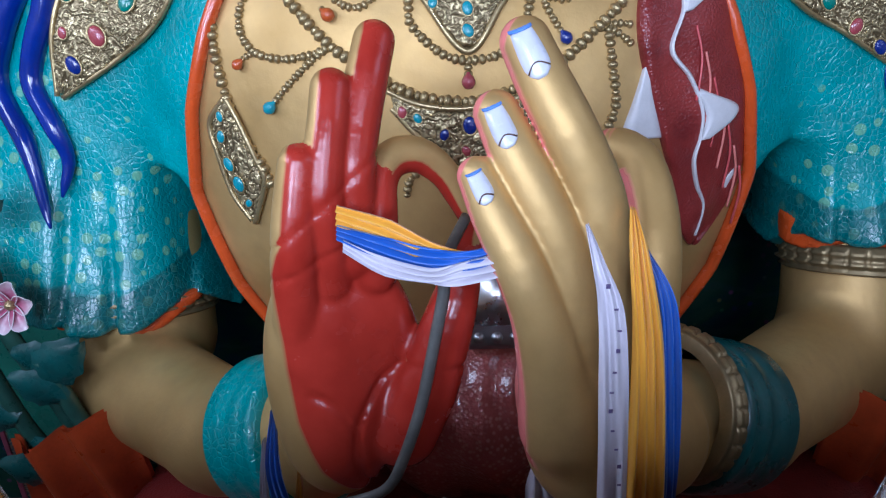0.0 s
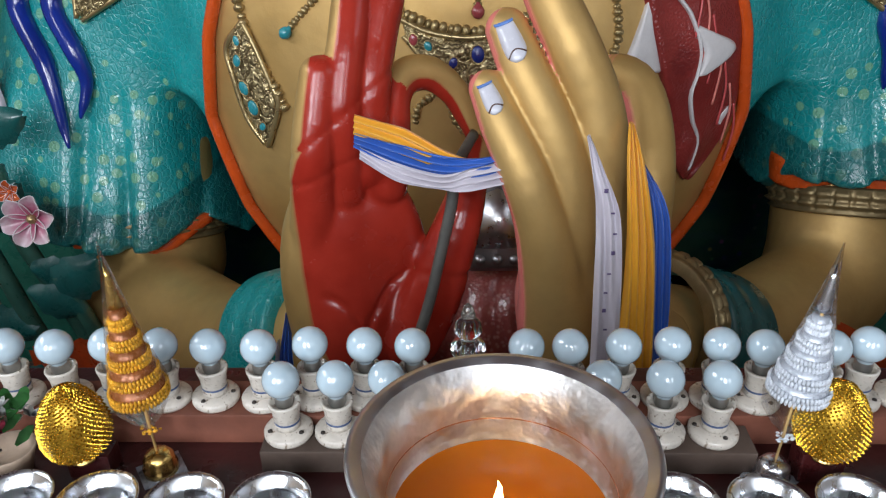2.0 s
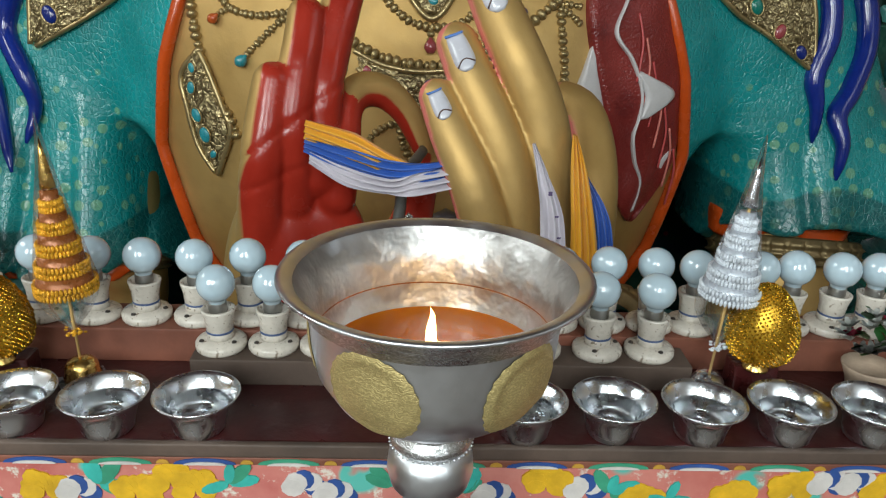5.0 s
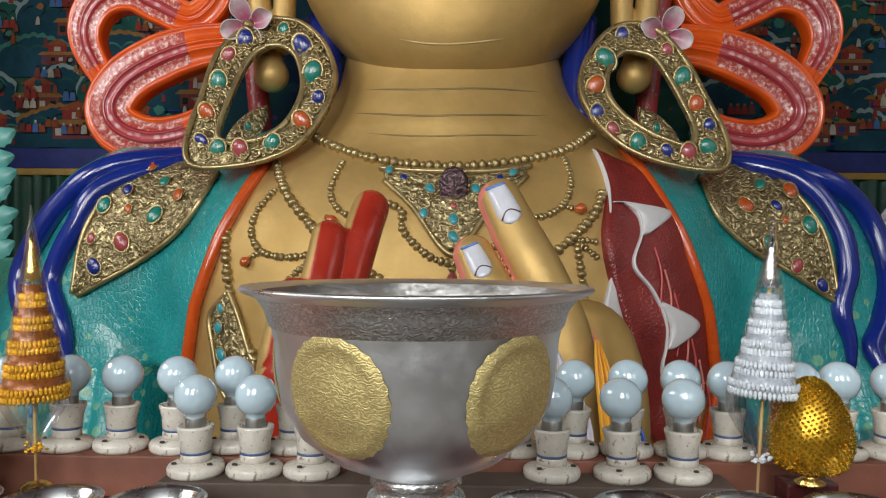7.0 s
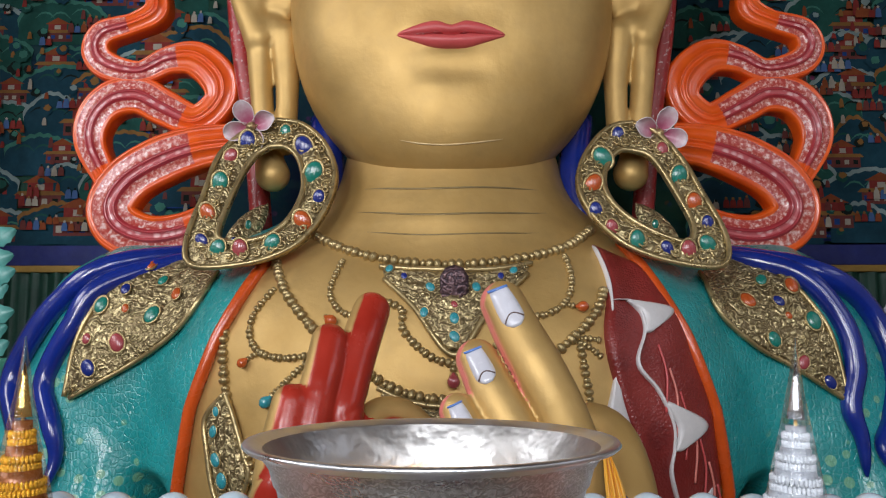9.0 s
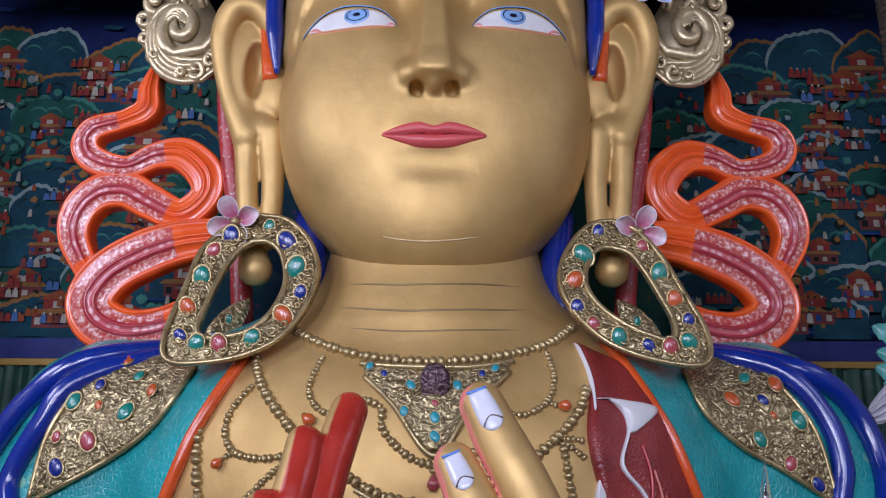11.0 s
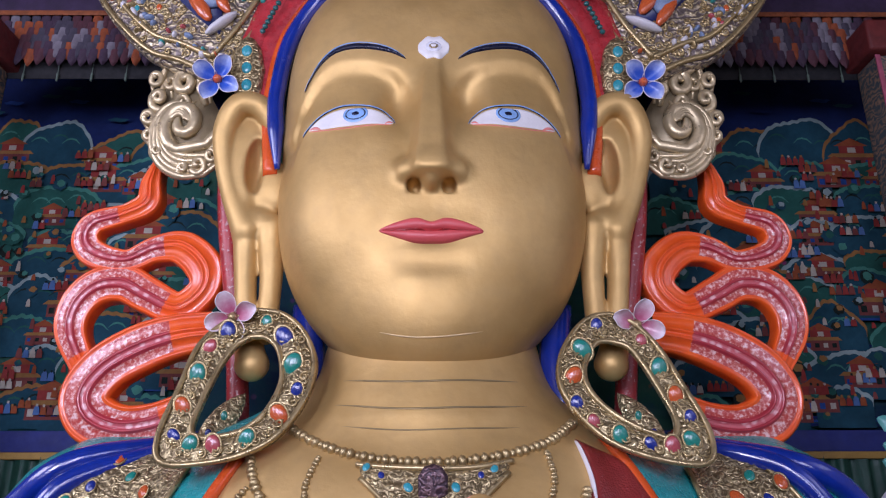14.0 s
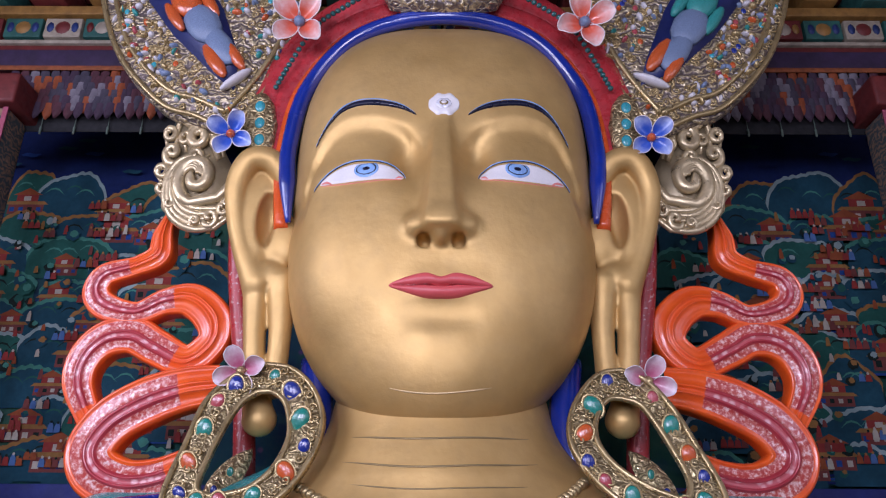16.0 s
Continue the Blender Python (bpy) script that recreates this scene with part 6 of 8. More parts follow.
BACKROW = [-1.03, -0.95, -0.865, -0.778, -0.692, -0.606, -0.520, -0.432, -0.349, -0.262, -0.175, -0.086, -0.004, 0.18, 0.255, 0.338, 0.42, 0.502, 0.572, 0.676, 0.738, 0.815, 0.88, 0.965, 1.05]
FRONTROW = [-0.210, -0.126, -0.044, 0.299, 0.399, 0.485]
first = bulb_holder()
rnd = random.Random(3)
first.matrix_basis = pose(BACKROW[0], 1.447, 1.124, 0, 0, 20)
for x in BACKROW[1:]:
    copy_thing(first, pose(x, 1.447 + rnd.uniform(-0.003, 0.003), 1.124, rnd.uniform(-2, 2), rnd.uniform(-2, 2), rnd.uniform(-40, 40)))
for x in FRONTROW:
    copy_thing(first, pose(x, 1.380, 1.108, rnd.uniform(-2, 2), rnd.uniform(-2, 2), rnd.uniform(-40, 40)))
odd = thing("bulb_holder", pose(0.087, 1.447, 1.124), "clear ribbed bulb in a porcelain holder", "light bulb", "bulbs on the altar")
part("base", lathe([(0, 0), (0.0385, 0), (0.0405, 0.004), (0.0405, 0.011), (0.038, 0.0145), (0.021, 0.019), (0, 0.019)], 28), PORCELAIN, odd)
part("socket", lathe([(0, 0.018), (0.0215, 0.018), (0.0225, 0.05), (0.0265, 0.066), (0.0265, 0.069), (0.0225, 0.070), (0, 0.066)], 24), PORCELAIN, odd)
part("bulb", lathe([(0.012, 0.07), (0.022, 0.09), (0.03, 0.105), (0.028, 0.115), (0.015, 0.122), (0.013, 0.130), (0.023, 0.142), (0.021, 0.158), (0.012, 0.168), (0.012, 0.176), (0.006, 0.190), (0, 0.196)], 24), CLEARBULB, odd)


def offering_bowl():
    b = thing("offering_bowl", Matrix(), "small polished metal offering bowl filled with water", "bowl", "offering bowls")
    outer = [(0, 0.0), (0.033, 0.0), (0.0355, 0.003), (0.037, 0.012), (0.042, 0.032), (0.047, 0.0445), (0.056, 0.0535), (0.0605, 0.0565), (0.061, 0.0585), (0.059, 0.059)]
    inner = [(0.0545, 0.0545), (0.0455, 0.0455), (0.0405, 0.032), (0.035, 0.013), (0.032, 0.006), (0.018, 0.0045), (0.016, 0.0065), (0.0, 0.007)]
    part("body", lathe(outer + inner, 40), STEEL, b)
    part("water", lathe([(0, 0.040), (0.0428, 0.040)], 32), WATER, b)
    return b


bowl = offering_bowl()
for k, x in enumerate([-0.205, -0.333, -0.463, -0.592, -0.722, -0.85, 0.261, 0.390, 0.520, 0.648, 0.774, 0.90, 1.03]):
    m_ = pose(x, 1.218 + rnd.uniform(-0.003, 0.003), 1.0645, 0, 0, rnd.uniform(0, 90))
    if k == 0:
        bowl.matrix_basis = m_
    else:
        copy_thing(bowl, m_)

# the great butter lamp on its stand
lamp = thing("butter_lamp", pose(0.122, 1.035, 0), "large silver butter lamp with brass medallions and a lit wick", "butter lamp")
part("cup", lathe([(0.0, 1.214), (0.045, 1.216), (0.082, 1.232), (0.112, 1.256), (0.129, 1.285), (0.1345, 1.315), (0.1365, 1.345), (0.1395, 1.358)], 72), LAMPSILVER, lamp)
part("chased_band", lathe([(0.1395, 1.358), (0.142, 1.360), (0.146, 1.374), (0.153, 1.384), (0.155, 1.386)], 72), CHASEDSILVER, lamp)
part("rim", lathe([(0.155, 1.386), (0.167, 1.391), (0.170, 1.3935), (0.1685, 1.396), (0.162, 1.396), (0.152, 1.391)], 72), LAMPSILVER, lamp)
part("inside", lathe([(0.152, 1.391), (0.141, 1.374), (0.133, 1.35), (0.130, 1.32), (0.125, 1.288), (0.108, 1.26), (0.08, 1.238), (0, 1.225)], 72), LAMPINSIDE, lamp, "soot-stained copper-tinged inner wall")
part("butter", lathe([(0, 1.290), (0.08, 1.290), (0.118, 1.2905), (0.1255, 1.292)], 48), BUTTER, lamp, "amber melted butter")
part("collar", lathe([(0.030, 1.218), (0.043, 1.217), (0.045, 1.206), (0.040, 1.203), (0.041, 1.198), (0.047, 1.193), (0.049, 1.186), (0.046, 1.181), (0.030, 1.180)], 48), CHASEDSILVER, lamp)
for k in range(44):
    a = 2 * math.pi * k / 44
    if k == 0:
        bead0 = part("bead", lathe([(0, -0.0024), (0.0024, 0), (0, 0.0024)], 6), LAMPSILVER, lamp)
        bead0.location = (0.0485 * math.cos(a), 0.0485 * math.sin(a), 1.181)
    else:
        ob = new("bead", bead0.data)
        ob.parent = lamp
        ob.location = (0.0485 * math.cos(a), 0.0485 * math.sin(a), 1.181)
part("knop", lathe([(0.030, 1.181), (0.042, 1.176), (0.050, 1.160), (0.0515, 1.143), (0.047, 1.125), (0.036, 1.112), (0.028, 1.106)], 48), LAMPSILVER, lamp)
part("foot", lathe([(0.028, 1.106), (0.032, 1.095), (0.026, 1.08), (0.035, 1.05), (0.075, 1.0), (0.10, 0.97), (0.105, 0.95), (0, 0.95)], 48), LAMPSILVER, lamp)
for ang in (-119, -47, 25, 97, 169):
    n, clay = 24, Clay()
    rows = []
    for rr in (0.0, 0.3, 0.6, 0.78, 0.82, 0.9, 1.0):
        ring = []
        for k in range(n * 2):
            a = math.pi * k / n
            sc = rr * (1.0 + (0.015 * math.cos(24 * a) if rr > 0.95 else 0))
            dz, dx = 0.054 * sc * math.sin(a), 0.053 * sc * math.cos(a)
            z = 1.306 + dz
            r = np.interp(z, [1.216, 1.232, 1.256, 1.285, 1.315, 1.345, 1.358], [0.045, 0.082, 0.112, 0.129, 0.1345, 0.1365, 0.1395]) + {0.0: 0.0042, 0.3: 0.0036, 0.6: 0.0028, 0.78: 0.0026, 0.82: 0.0036, 0.9: 0.0030}.get(rr, 0.0008)
            h = math.radians(ang) + dx / r
            ring.append((r * math.cos(h), r * math.sin(h), z))
        rows.append(ring)
    clay.grid(np.array(rows)[::-1], MEDALLION, closed=True)
    clay_part("medallion", clay, lamp, "round brass medallion with raised relief")
part("wick", lathe([(0, 1.285), (0.005, 1.286), (0.0048, 1.300), (0.003, 1.307), (0, 1.309)], 8), DARKHOLE, lamp).location = (0.004, -0.01, 0)
fl = lathe([(0, 1.298), (0.0050, 1.304), (0.0066, 1.314), (0.0054, 1.330), (0.0026, 1.346), (0, 1.356)], 14)
for v in fl.verts:
    v.co.x -= 0.22 * (v.co.z - 1.298) + 0.004 * math.sin((v.co.z - 1.298) * 90)
part("flame", fl, FLAME, lamp).location = (0.004, -0.01, 0)
# amber band painted above the butter for the flame's light on the wall
part("flame_glow_band", lathe([(0.1262, 1.293), (0.1290, 1.306), (0.1300, 1.317), (0.1303, 1.324)], 72), surface("amber_glow", (0.50, 0.17, 0.03), 0.22, 0.55, scale=30, vary=0.5), lamp, "amber flame light painted on the inner wall")
glow = bpy.data.lights.new("flame_light", "POINT")
glow.energy, glow.color, glow.shadow_soft_size = 0.24, (1.0, 0.55, 0.2), 0.012
new("flame_light", glow).location = (0.126, 1.022, 1.355)
stand = tagged(part("lamp_stand", block((-0.1, 0.86, 0.0), (0.35, 1.17, 0.95), 0.01), WOODRED, None, "", False), "dark red wooden stand under the butter lamp", "stand")

# stacked paper offerings in clear wrap
GILTPAPER = surface("gold_tinsel", (0.85, 0.42, 0.03), 0.3, 0.4, scale=60, vary=0.4, fine=400, bump=0.8)
SILVERPAPER = surface("silver_tinsel", (0.70, 0.74, 0.80), 0.35, 0.1, scale=60, vary=0.25, fine=400, bump=0.8)
ORANGEPAPER = surface("orange_foil", (0.24, 0.075, 0.018), 0.28, 0.3, scale=40, vary=0.3)
PALEPAPER = surface("pale_foil", (0.40, 0.43, 0.48), 0.3, 0.25, scale=40, vary=0.3)
WRAP = glassy("clear_wrap", (1, 1, 1), 0.08, 1.45, 0.32)
STICK = surface("bamboo_stick", (0.55, 0.36, 0.14), 0.5)
SPIRE = silver("spire_foil", (0.75, 0.50, 0.16), 0.22)
SPIRE2 = silver("spire_foil_pale", (0.75, 0.76, 0.80), 0.22)


def paper_cone(x, y, z, lean, tip, tinsel, foil, spire, label, lift):
    """A tapering stack of fringed paper tiers on a stick, wrapped in clear film and tied."""
    b = thing("paper_offering", pose(x, y, z, 0, lean), label, "offering", "paper offerings")
    gap = 0.034 - 0.25 * lift
    part("stick", lathe([(0, 0.0), (0.0022, 0.0), (0.0022, 0.30), (0, 0.30)], 8), STICK, b)
    for k in range(5):
        r, zz = 0.042 - 0.0072 * k, 0.116 + lift + gap * k
        part("tier", lathe([(0, zz), (r * 0.94, zz), (r, zz + 0.002), (r * 0.97, zz + 0.012), (r * 0.90, zz + gap * 0.94), (0, zz + gap * 0.94)], 24), foil, b)
        bm = bmesh.new()
        nf = 46 - 6 * k
        for i in range(2 * nf):
            a = 2 * math.pi * i / (2 * nf)
            c = Vector(((r + 0.001) * math.cos(a), (r + 0.001) * math.sin(a), zz + 0.002 + 0.010 * (i % 2)))
            mt = Matrix.Translation(c) @ Matrix.Rotation(a, 4, "Z") @ Matrix.Diagonal((0.0034, 0.0030, 0.0068, 1))
            bmesh.ops.create_icosphere(bm, subdivisions=1, radius=1.0, matrix=mt)
        tagged(part("fringe", bm, tinsel, b), kind="stuff")
    part("spire", lathe([(0, 0.286), (0.011, 0.286), (0.009, 0.30), (0.004, 0.335), (0, tip)], 16), spire, b)
    bm = lathe([(0.003, 0.055), (0.012, 0.07), (0.030, 0.09), (0.044, 0.115), (0.0455, 0.14), (0.034, 0.2), (0.022, 0.26), (0.011, 0.32), (0.003, tip + 0.012), (0.001, tip + 0.03)], 18)
    for v in bm.verts:
        v.co.x *= 1 + 0.06 * math.sin(40 * v.co.z + 3 * math.atan2(v.co.y, v.co.x))
        v.co.y *= 1 + 0.06 * math.cos(33 * v.co.z + 2 * math.atan2(v.co.y, v.co.x))
    w = part("wrap", bm, WRAP, b, "clear crinkled plastic wrap")
    w.visible_shadow = False
    bm = bmesh.new()
    r_ = random.Random(9)
    for i in range(26):
        c = Vector((r_.uniform(-0.014, 0.014), r_.uniform(-0.008, 0.004), 0.058 + r_.uniform(-0.007, 0.007)))
        bmesh.ops.create_icosphere(bm, subdivisions=1, radius=0.0022, matrix=Matrix.Translation(c) @ Matrix.Diagonal((1.6, 1, 1, 1)))
    tagged(part("tie", bm, tinsel, b), kind="stuff")
    part("foot", lathe([(0, -0.03), (0.028, -0.03), (0.0275, -0.024), (0.0285, -0.019), (0.026, -0.015), (0.025, -0.003), (0.019, 0.006), (0.010, 0.010), (0, 0.011)], 24), spire, b)
    part("card", block((-0.035, -0.03, -0.0325), (0.035, 0.03, -0.0300)), PALEPAPER, b).rotation_euler = (0, 0, 0.6)
    return b


paper_cone(-0.418, 1.338, 1.0970, -1.5, 0.362, GILTPAPER, ORANGEPAPER, SPIRE, "orange paper cone in clear wrap with gold tinsel tiers", 0.010)
paper_cone(0.568, 1.325, 1.0970, 3.0, 0.362, SILVERPAPER, PALEPAPER, SPIRE2, "silver paper cone in clear wrap with white tinsel tiers", 0.028)

# beaded gold eggs
GOLDBEAD = surface("gold_glass_beads", (0.72, 0.44, 0.04), 0.12, 0.9, scale=200, vary=0.3, fine=300)
GOLDCORE = surface("gold_egg_core", (0.55, 0.32, 0.03), 0.3, 0.8, scale=60, vary=0.4)


def beaded_egg(x, y, z):
    b = thing("beaded_egg", pose(x, y, z) @ Matrix.Scale(0.9, 4), "egg-shaped ornament covered in gold beads on a small foot", "ornament", "beaded eggs")
    part("foot", lathe([(0, 0), (0.022, 0), (0.022, 0.004), (0.012, 0.010), (0.012, 0.016), (0.020, 0.022), (0, 0.024)], 20), SPIRE, b)
    prof = [(0.0, 0.02), (0.035, 0.022), (0.049, 0.034), (0.056, 0.058), (0.055, 0.082), (0.047, 0.110), (0.034, 0.134), (0.018, 0.152), (0, 0.160)]
    part("core", lathe(prof, 24), GOLDCORE, b)
    r_ = random.Random(4)
    zs, rs = [p_[1] for p_ in prof[1:]], [p_[0] for p_ in prof[1:]]
    verts, faces = [], []
    k = 0
    golden = math.pi * (3 - math.sqrt(5))
    for i in range(1050):
        zz = 0.022 + 0.137 * ((i + 0.5) / 1050)
        r = float(np.interp(zz, zs, rs)) + 0.002
        a = i * golden
        c = np.array((r * math.cos(a), r * math.sin(a), zz))
        s = 0.0026 * r_.uniform(0.8, 1.25)
        o = len(verts)
        up_, ri = np.array((0, 0, 1.0)), np.array((-math.sin(a), math.cos(a), 0))
        ou = np.array((math.cos(a), math.sin(a), 0))
        verts += [tuple(c + s * up_), tuple(c + s * ri), tuple(c - s * up_), tuple(c - s * ri), tuple(c + s * 1.5 * ou)]
        faces += [(o, o + 4, o + 1), (o + 1, o + 4, o + 2), (o + 2, o + 4, o + 3), (o + 3, o + 4, o)]
    me = bpy.data.meshes.new("bead_crust")
    me.from_pydata(verts, [], faces)
    me.materials.append(GOLDBEAD)
    ob = new("bead_crust", me)
    ob.parent = b
    tagged(ob, "tiny faceted gold beads", kind="stuff")
    return b


beaded_egg(0.634, 1.315, 1.121)
beaded_egg(-0.525, 1.315, 1.112)
tagged(part("egg_box", block((0.605, 1.318, 1.064), (0.675, 1.36, 1.121), 0.004), WOODRED, None, "", False), "small dark red block under the beaded egg", "block")
tagged(part("egg_box", block((-0.56, 1.318, 1.064), (-0.49, 1.36, 1.112), 0.004), WOODRED, None, "", False), "small dark red block under the beaded egg", "block")

# artificial flowers in pots
LEAFG = surface("artificial_leaf", (0.04, 0.22, 0.04), 0.45, scale=30, vary=0.4)
PETALW = surface("white_cloth_petal", (0.72, 0.74, 0.70), 0.6, scale=30, vary=0.15)
PETALR = surface("crimson_cloth_petal", (0.42, 0.02, 0.06), 0.6, scale=30, vary=0.3)
POT = surface("clay_pot", (0.40, 0.30, 0.22), 0.6, scale=20, vary=0.3)


def bouquet(x, y, z, seed):
    b = thing("artificial_flowers", pose(x, y, z), "white and crimson cloth flowers with green leaves in a pot", "flowers", "artificial flowers")
    part("pot", lathe([(0, 0), (0.028, 0), (0.035, 0.03), (0.044, 0.05), (0.042, 0.052), (0.03, 0.04), (0, 0.04)], 20), POT, b)
    r_ = random.Random(seed)
    for k in range(26):
        a, el, d = r_.uniform(0, 6.28), r_.uniform(0.2, 1.4), r_.uniform(0.03, 0.075)
        c = Vector((d * math.cos(a) * math.cos(el), d * math.sin(a) * math.cos(el) * 0.7, 0.06 + d * math.sin(el)))
        leafy = k % 3 == 0
        m_ = LEAFG if leafy else (PETALR if k % 5 == 1 else PETALW)
        bm = bmesh.new()
        for j in range(1 if leafy else 6):
            pts = [(0, -0.002, 0), (0.012, -0.007, 0.003), (0.022, -0.004, 0.006), (0.026, 0, 0.005), (0.022, 0.004, 0.006), (0.012, 0.007, 0.003), (0, 0.002, 0)]
            sc = 1.5 if leafy else 0.75
            mt = Matrix.Rotation(j * 1.047, 4, "Z") @ Matrix.Rotation(-0.4, 4, "Y")
            bm.faces.new([bm.verts.new(mt @ (Vector(p_) * sc)) for p_ in pts])
        bmesh.ops.solidify(bm, geom=bm.faces[:], thickness=0.0008)
        ob = part("leaf" if leafy else "blossom", bm, m_, b)
        ob.matrix_basis = Matrix.Translation(c) @ c.to_track_quat("Z", "Y").to_matrix().to_4x4()
    return b


bouquet(-0.66, 1.335, 1.064, 1)
bouquet(0.835, 1.34, 1.064, 2)


# ---- the crown ----
CROWNRED = surface("crown_red_paint", (0.40, 0.03, 0.035), 0.3, scale=10, vary=0.35, coat=0.3)
DEEPBLUE = surface("niche_blue_paint", (0.012, 0.02, 0.10), 0.4, scale=10, vary=0.3)
GREYBLUE = surface("greyblue_paint", (0.16, 0.22, 0.34), 0.4, scale=20, vary=0.35)
SHELLWHITE = surface("shell_white_paint", (0.58, 0.56, 0.58), 0.35, scale=20, vary=0.25)
TEALPAINT = surface("teal_paint", (0.03, 0.26, 0.24), 0.35, scale=20, vary=0.35)
LUMPS = [SHELLWHITE, SHELLWHITE, TEALPAINT, CORAL, GREYBLUE, BEADGOLD, BEADGOLD, ROSE]


def knob(name, parent, place, r, m, out=(0, -1, 0), turn=0):
    bm = bmesh.new()
    bmesh.ops.create_uvsphere(bm, u_segments=10, v_segments=6, radius=1.0)
    ob = part(name, bm, m, parent)
    ob.matrix_basis = Matrix.Translation(place) @ pose(0, 0, 0, 0, turn, 0) @ Matrix.Diagonal((*r, 1))
    return ob


def inside(pt, poly):
    x, y = pt
    hit = False
    for (x0, y0), (x1, y1) in zip(poly, poly[1:] + poly[:1]):
        if (y0 > y) != (y1 > y) and x < (x1 - x0) * (y - y0) / (y1 - y0) + x0:
            hit = not hit
    return hit


def crown_panel(side, seed):
    """A leaf-shaped crown panel with a niche, a beaded border and a crust of small coloured reliefs."""
    knots = [(-1.42, 4.58), (-1.70, 4.72), (-1.98, 4.83), (-2.36, 5.25), (-2.58, 5.75), (-2.66, 6.2), (-2.52, 6.7), (-2.2, 7.05), (-1.7, 7.1), (-1.25, 6.85), (-0.95, 6.3), (-0.90, 5.75), (-1.03, 5.28), (-1.20, 4.92)]
    line = spline(knots + knots[:1], 57)[:-1]
    out = [(side * -(x - CX), z) for x, z in line.tolist()]
    base = thing("leaf_diadem", pose(CX, 5.22, 0), "leaf-shaped gilt filigree diadem with painted reliefs", "diadem", "diadems")
    part("leaf", plate(out, 0.10, 0.03, 0.10), FILIGREE, base)
    cen = np.array(out).mean(0)
    for k, f_ in enumerate((0.965, 0.84)):
        loop = [tuple(cen + (np.array(p) - cen) * f_) for p in out]
        clay = Clay()
        p3 = np.array([(x, -0.125 - 0.02 * k, z) for x, z in loop + loop[:1]])
        cord(clay, spline(p3, 110), 0.022, BEADGOLD, 6)
        clay_part("border", clay, base)
    r_ = random.Random(seed)
    nic = [(-0.05, -0.72), (0.12, -0.45), (0.22, 0.0), (0.24, 0.4), (0.15, 0.7), (0, 0.8), (-0.15, 0.7), (-0.24, 0.4), (-0.22, 0.0), (-0.12, -0.5)]
    ang = math.radians(33) * -side * -1
    axis = (side * 1.92, 5.60)

    def placed(u, v):
        return axis[0] + u * math.cos(ang) + v * math.sin(ang) * 1.0, axis[1] - u * math.sin(ang) + v * math.cos(ang)
    part("niche", plate([placed(*p) for p in nic], 0.03), DEEPBLUE, base).location = (0, -0.12, 0)
    upper = CORAL if side < 0 else TEALPAINT
    for (u, v), r, m_ in (((0, 0.42), (0.09, 0.06, 0.10), upper), ((0, 0.20), (0.12, 0.07, 0.16), upper), ((0.02, -0.06), (0.14, 0.07, 0.20), GREYBLUE), ((0.04, -0.32), (0.10, 0.06, 0.20), GREYBLUE), ((-0.06, -0.42), (0.06, 0.05, 0.18), CORAL), ((0.09, -0.46), (0.05, 0.05, 0.16), CORAL), ((-0.14, 0.12), (0.05, 0.05, 0.16), upper), ((0.15, 0.10), (0.05, 0.05, 0.16), upper)):
        x, z = placed(u, v)
        knob("relief", base, (x, -0.17, z), r, m_, turn=math.degrees(ang))
    x, z = placed(0.0, -0.66)
    ob = knob("lotus_seat", base, (x, -0.17, z), (0.15, 0.05, 0.032), SHELLWHITE, turn=math.degrees(ang) - 8)
    n = 0
    while n < 230:
        x, z = r_.uniform(*sorted((side * 0.98, side * 2.75))), r_.uniform(4.62, 6.2)
        if not inside((x, z), [tuple(cen + (np.array(p) - cen) * 0.90) for p in out]):
            continue
        d = (x - axis[0]) * math.cos(ang) - (z - axis[1]) * math.sin(ang)
        if abs(d) < 0.24 and z > 4.85:
            continue
        m_ = r_.choice(LUMPS)
        if m_ in (ROSE, CORAL, TEALPAINT) and r_.random() < 0.4:
            stone(base, (x, -0.135, z), (0, -1, 0), 0.022, 0.028, r_.choice((LAPIS, ROSE, CORAL, TURQ)))
        else:
            knob("relief", base, (x, -0.135, z), (r_.uniform(0.014, 0.045), 0.035, r_.uniform(0.012, 0.026)), m_, turn=r_.uniform(0, 180))
        n += 1
    curls = Clay()
    for k in range(420):
        x, z = r_.uniform(*sorted((side * 0.98, side * 2.75))), r_.uniform(4.60, 6.4)
        if not inside((x, z), [tuple(cen + (np.array(p) - cen) * 0.94) for p in out]):
            continue
        a = np.linspace(0, 2 * np.pi * 1.2, 13)
        rad = r_.uniform(0.026, 0.044) * (1 - 0.8 * a / a[-1])
        a = a * r_.choice((-1, 1)) + r_.uniform(0, 6.28)
        cord(curls, np.stack([x + rad * np.cos(a), np.full(13, -0.132), z + rad * np.sin(a)], 1), 0.009, BEADGOLD, 5)
    ob = clay_part("scrollwork", curls, base)
    tagged(ob, "tiny raised gilt scrolls", kind="stuff")
    return base


for s in (-1, 1):
    crown_panel(s, 11 + s)

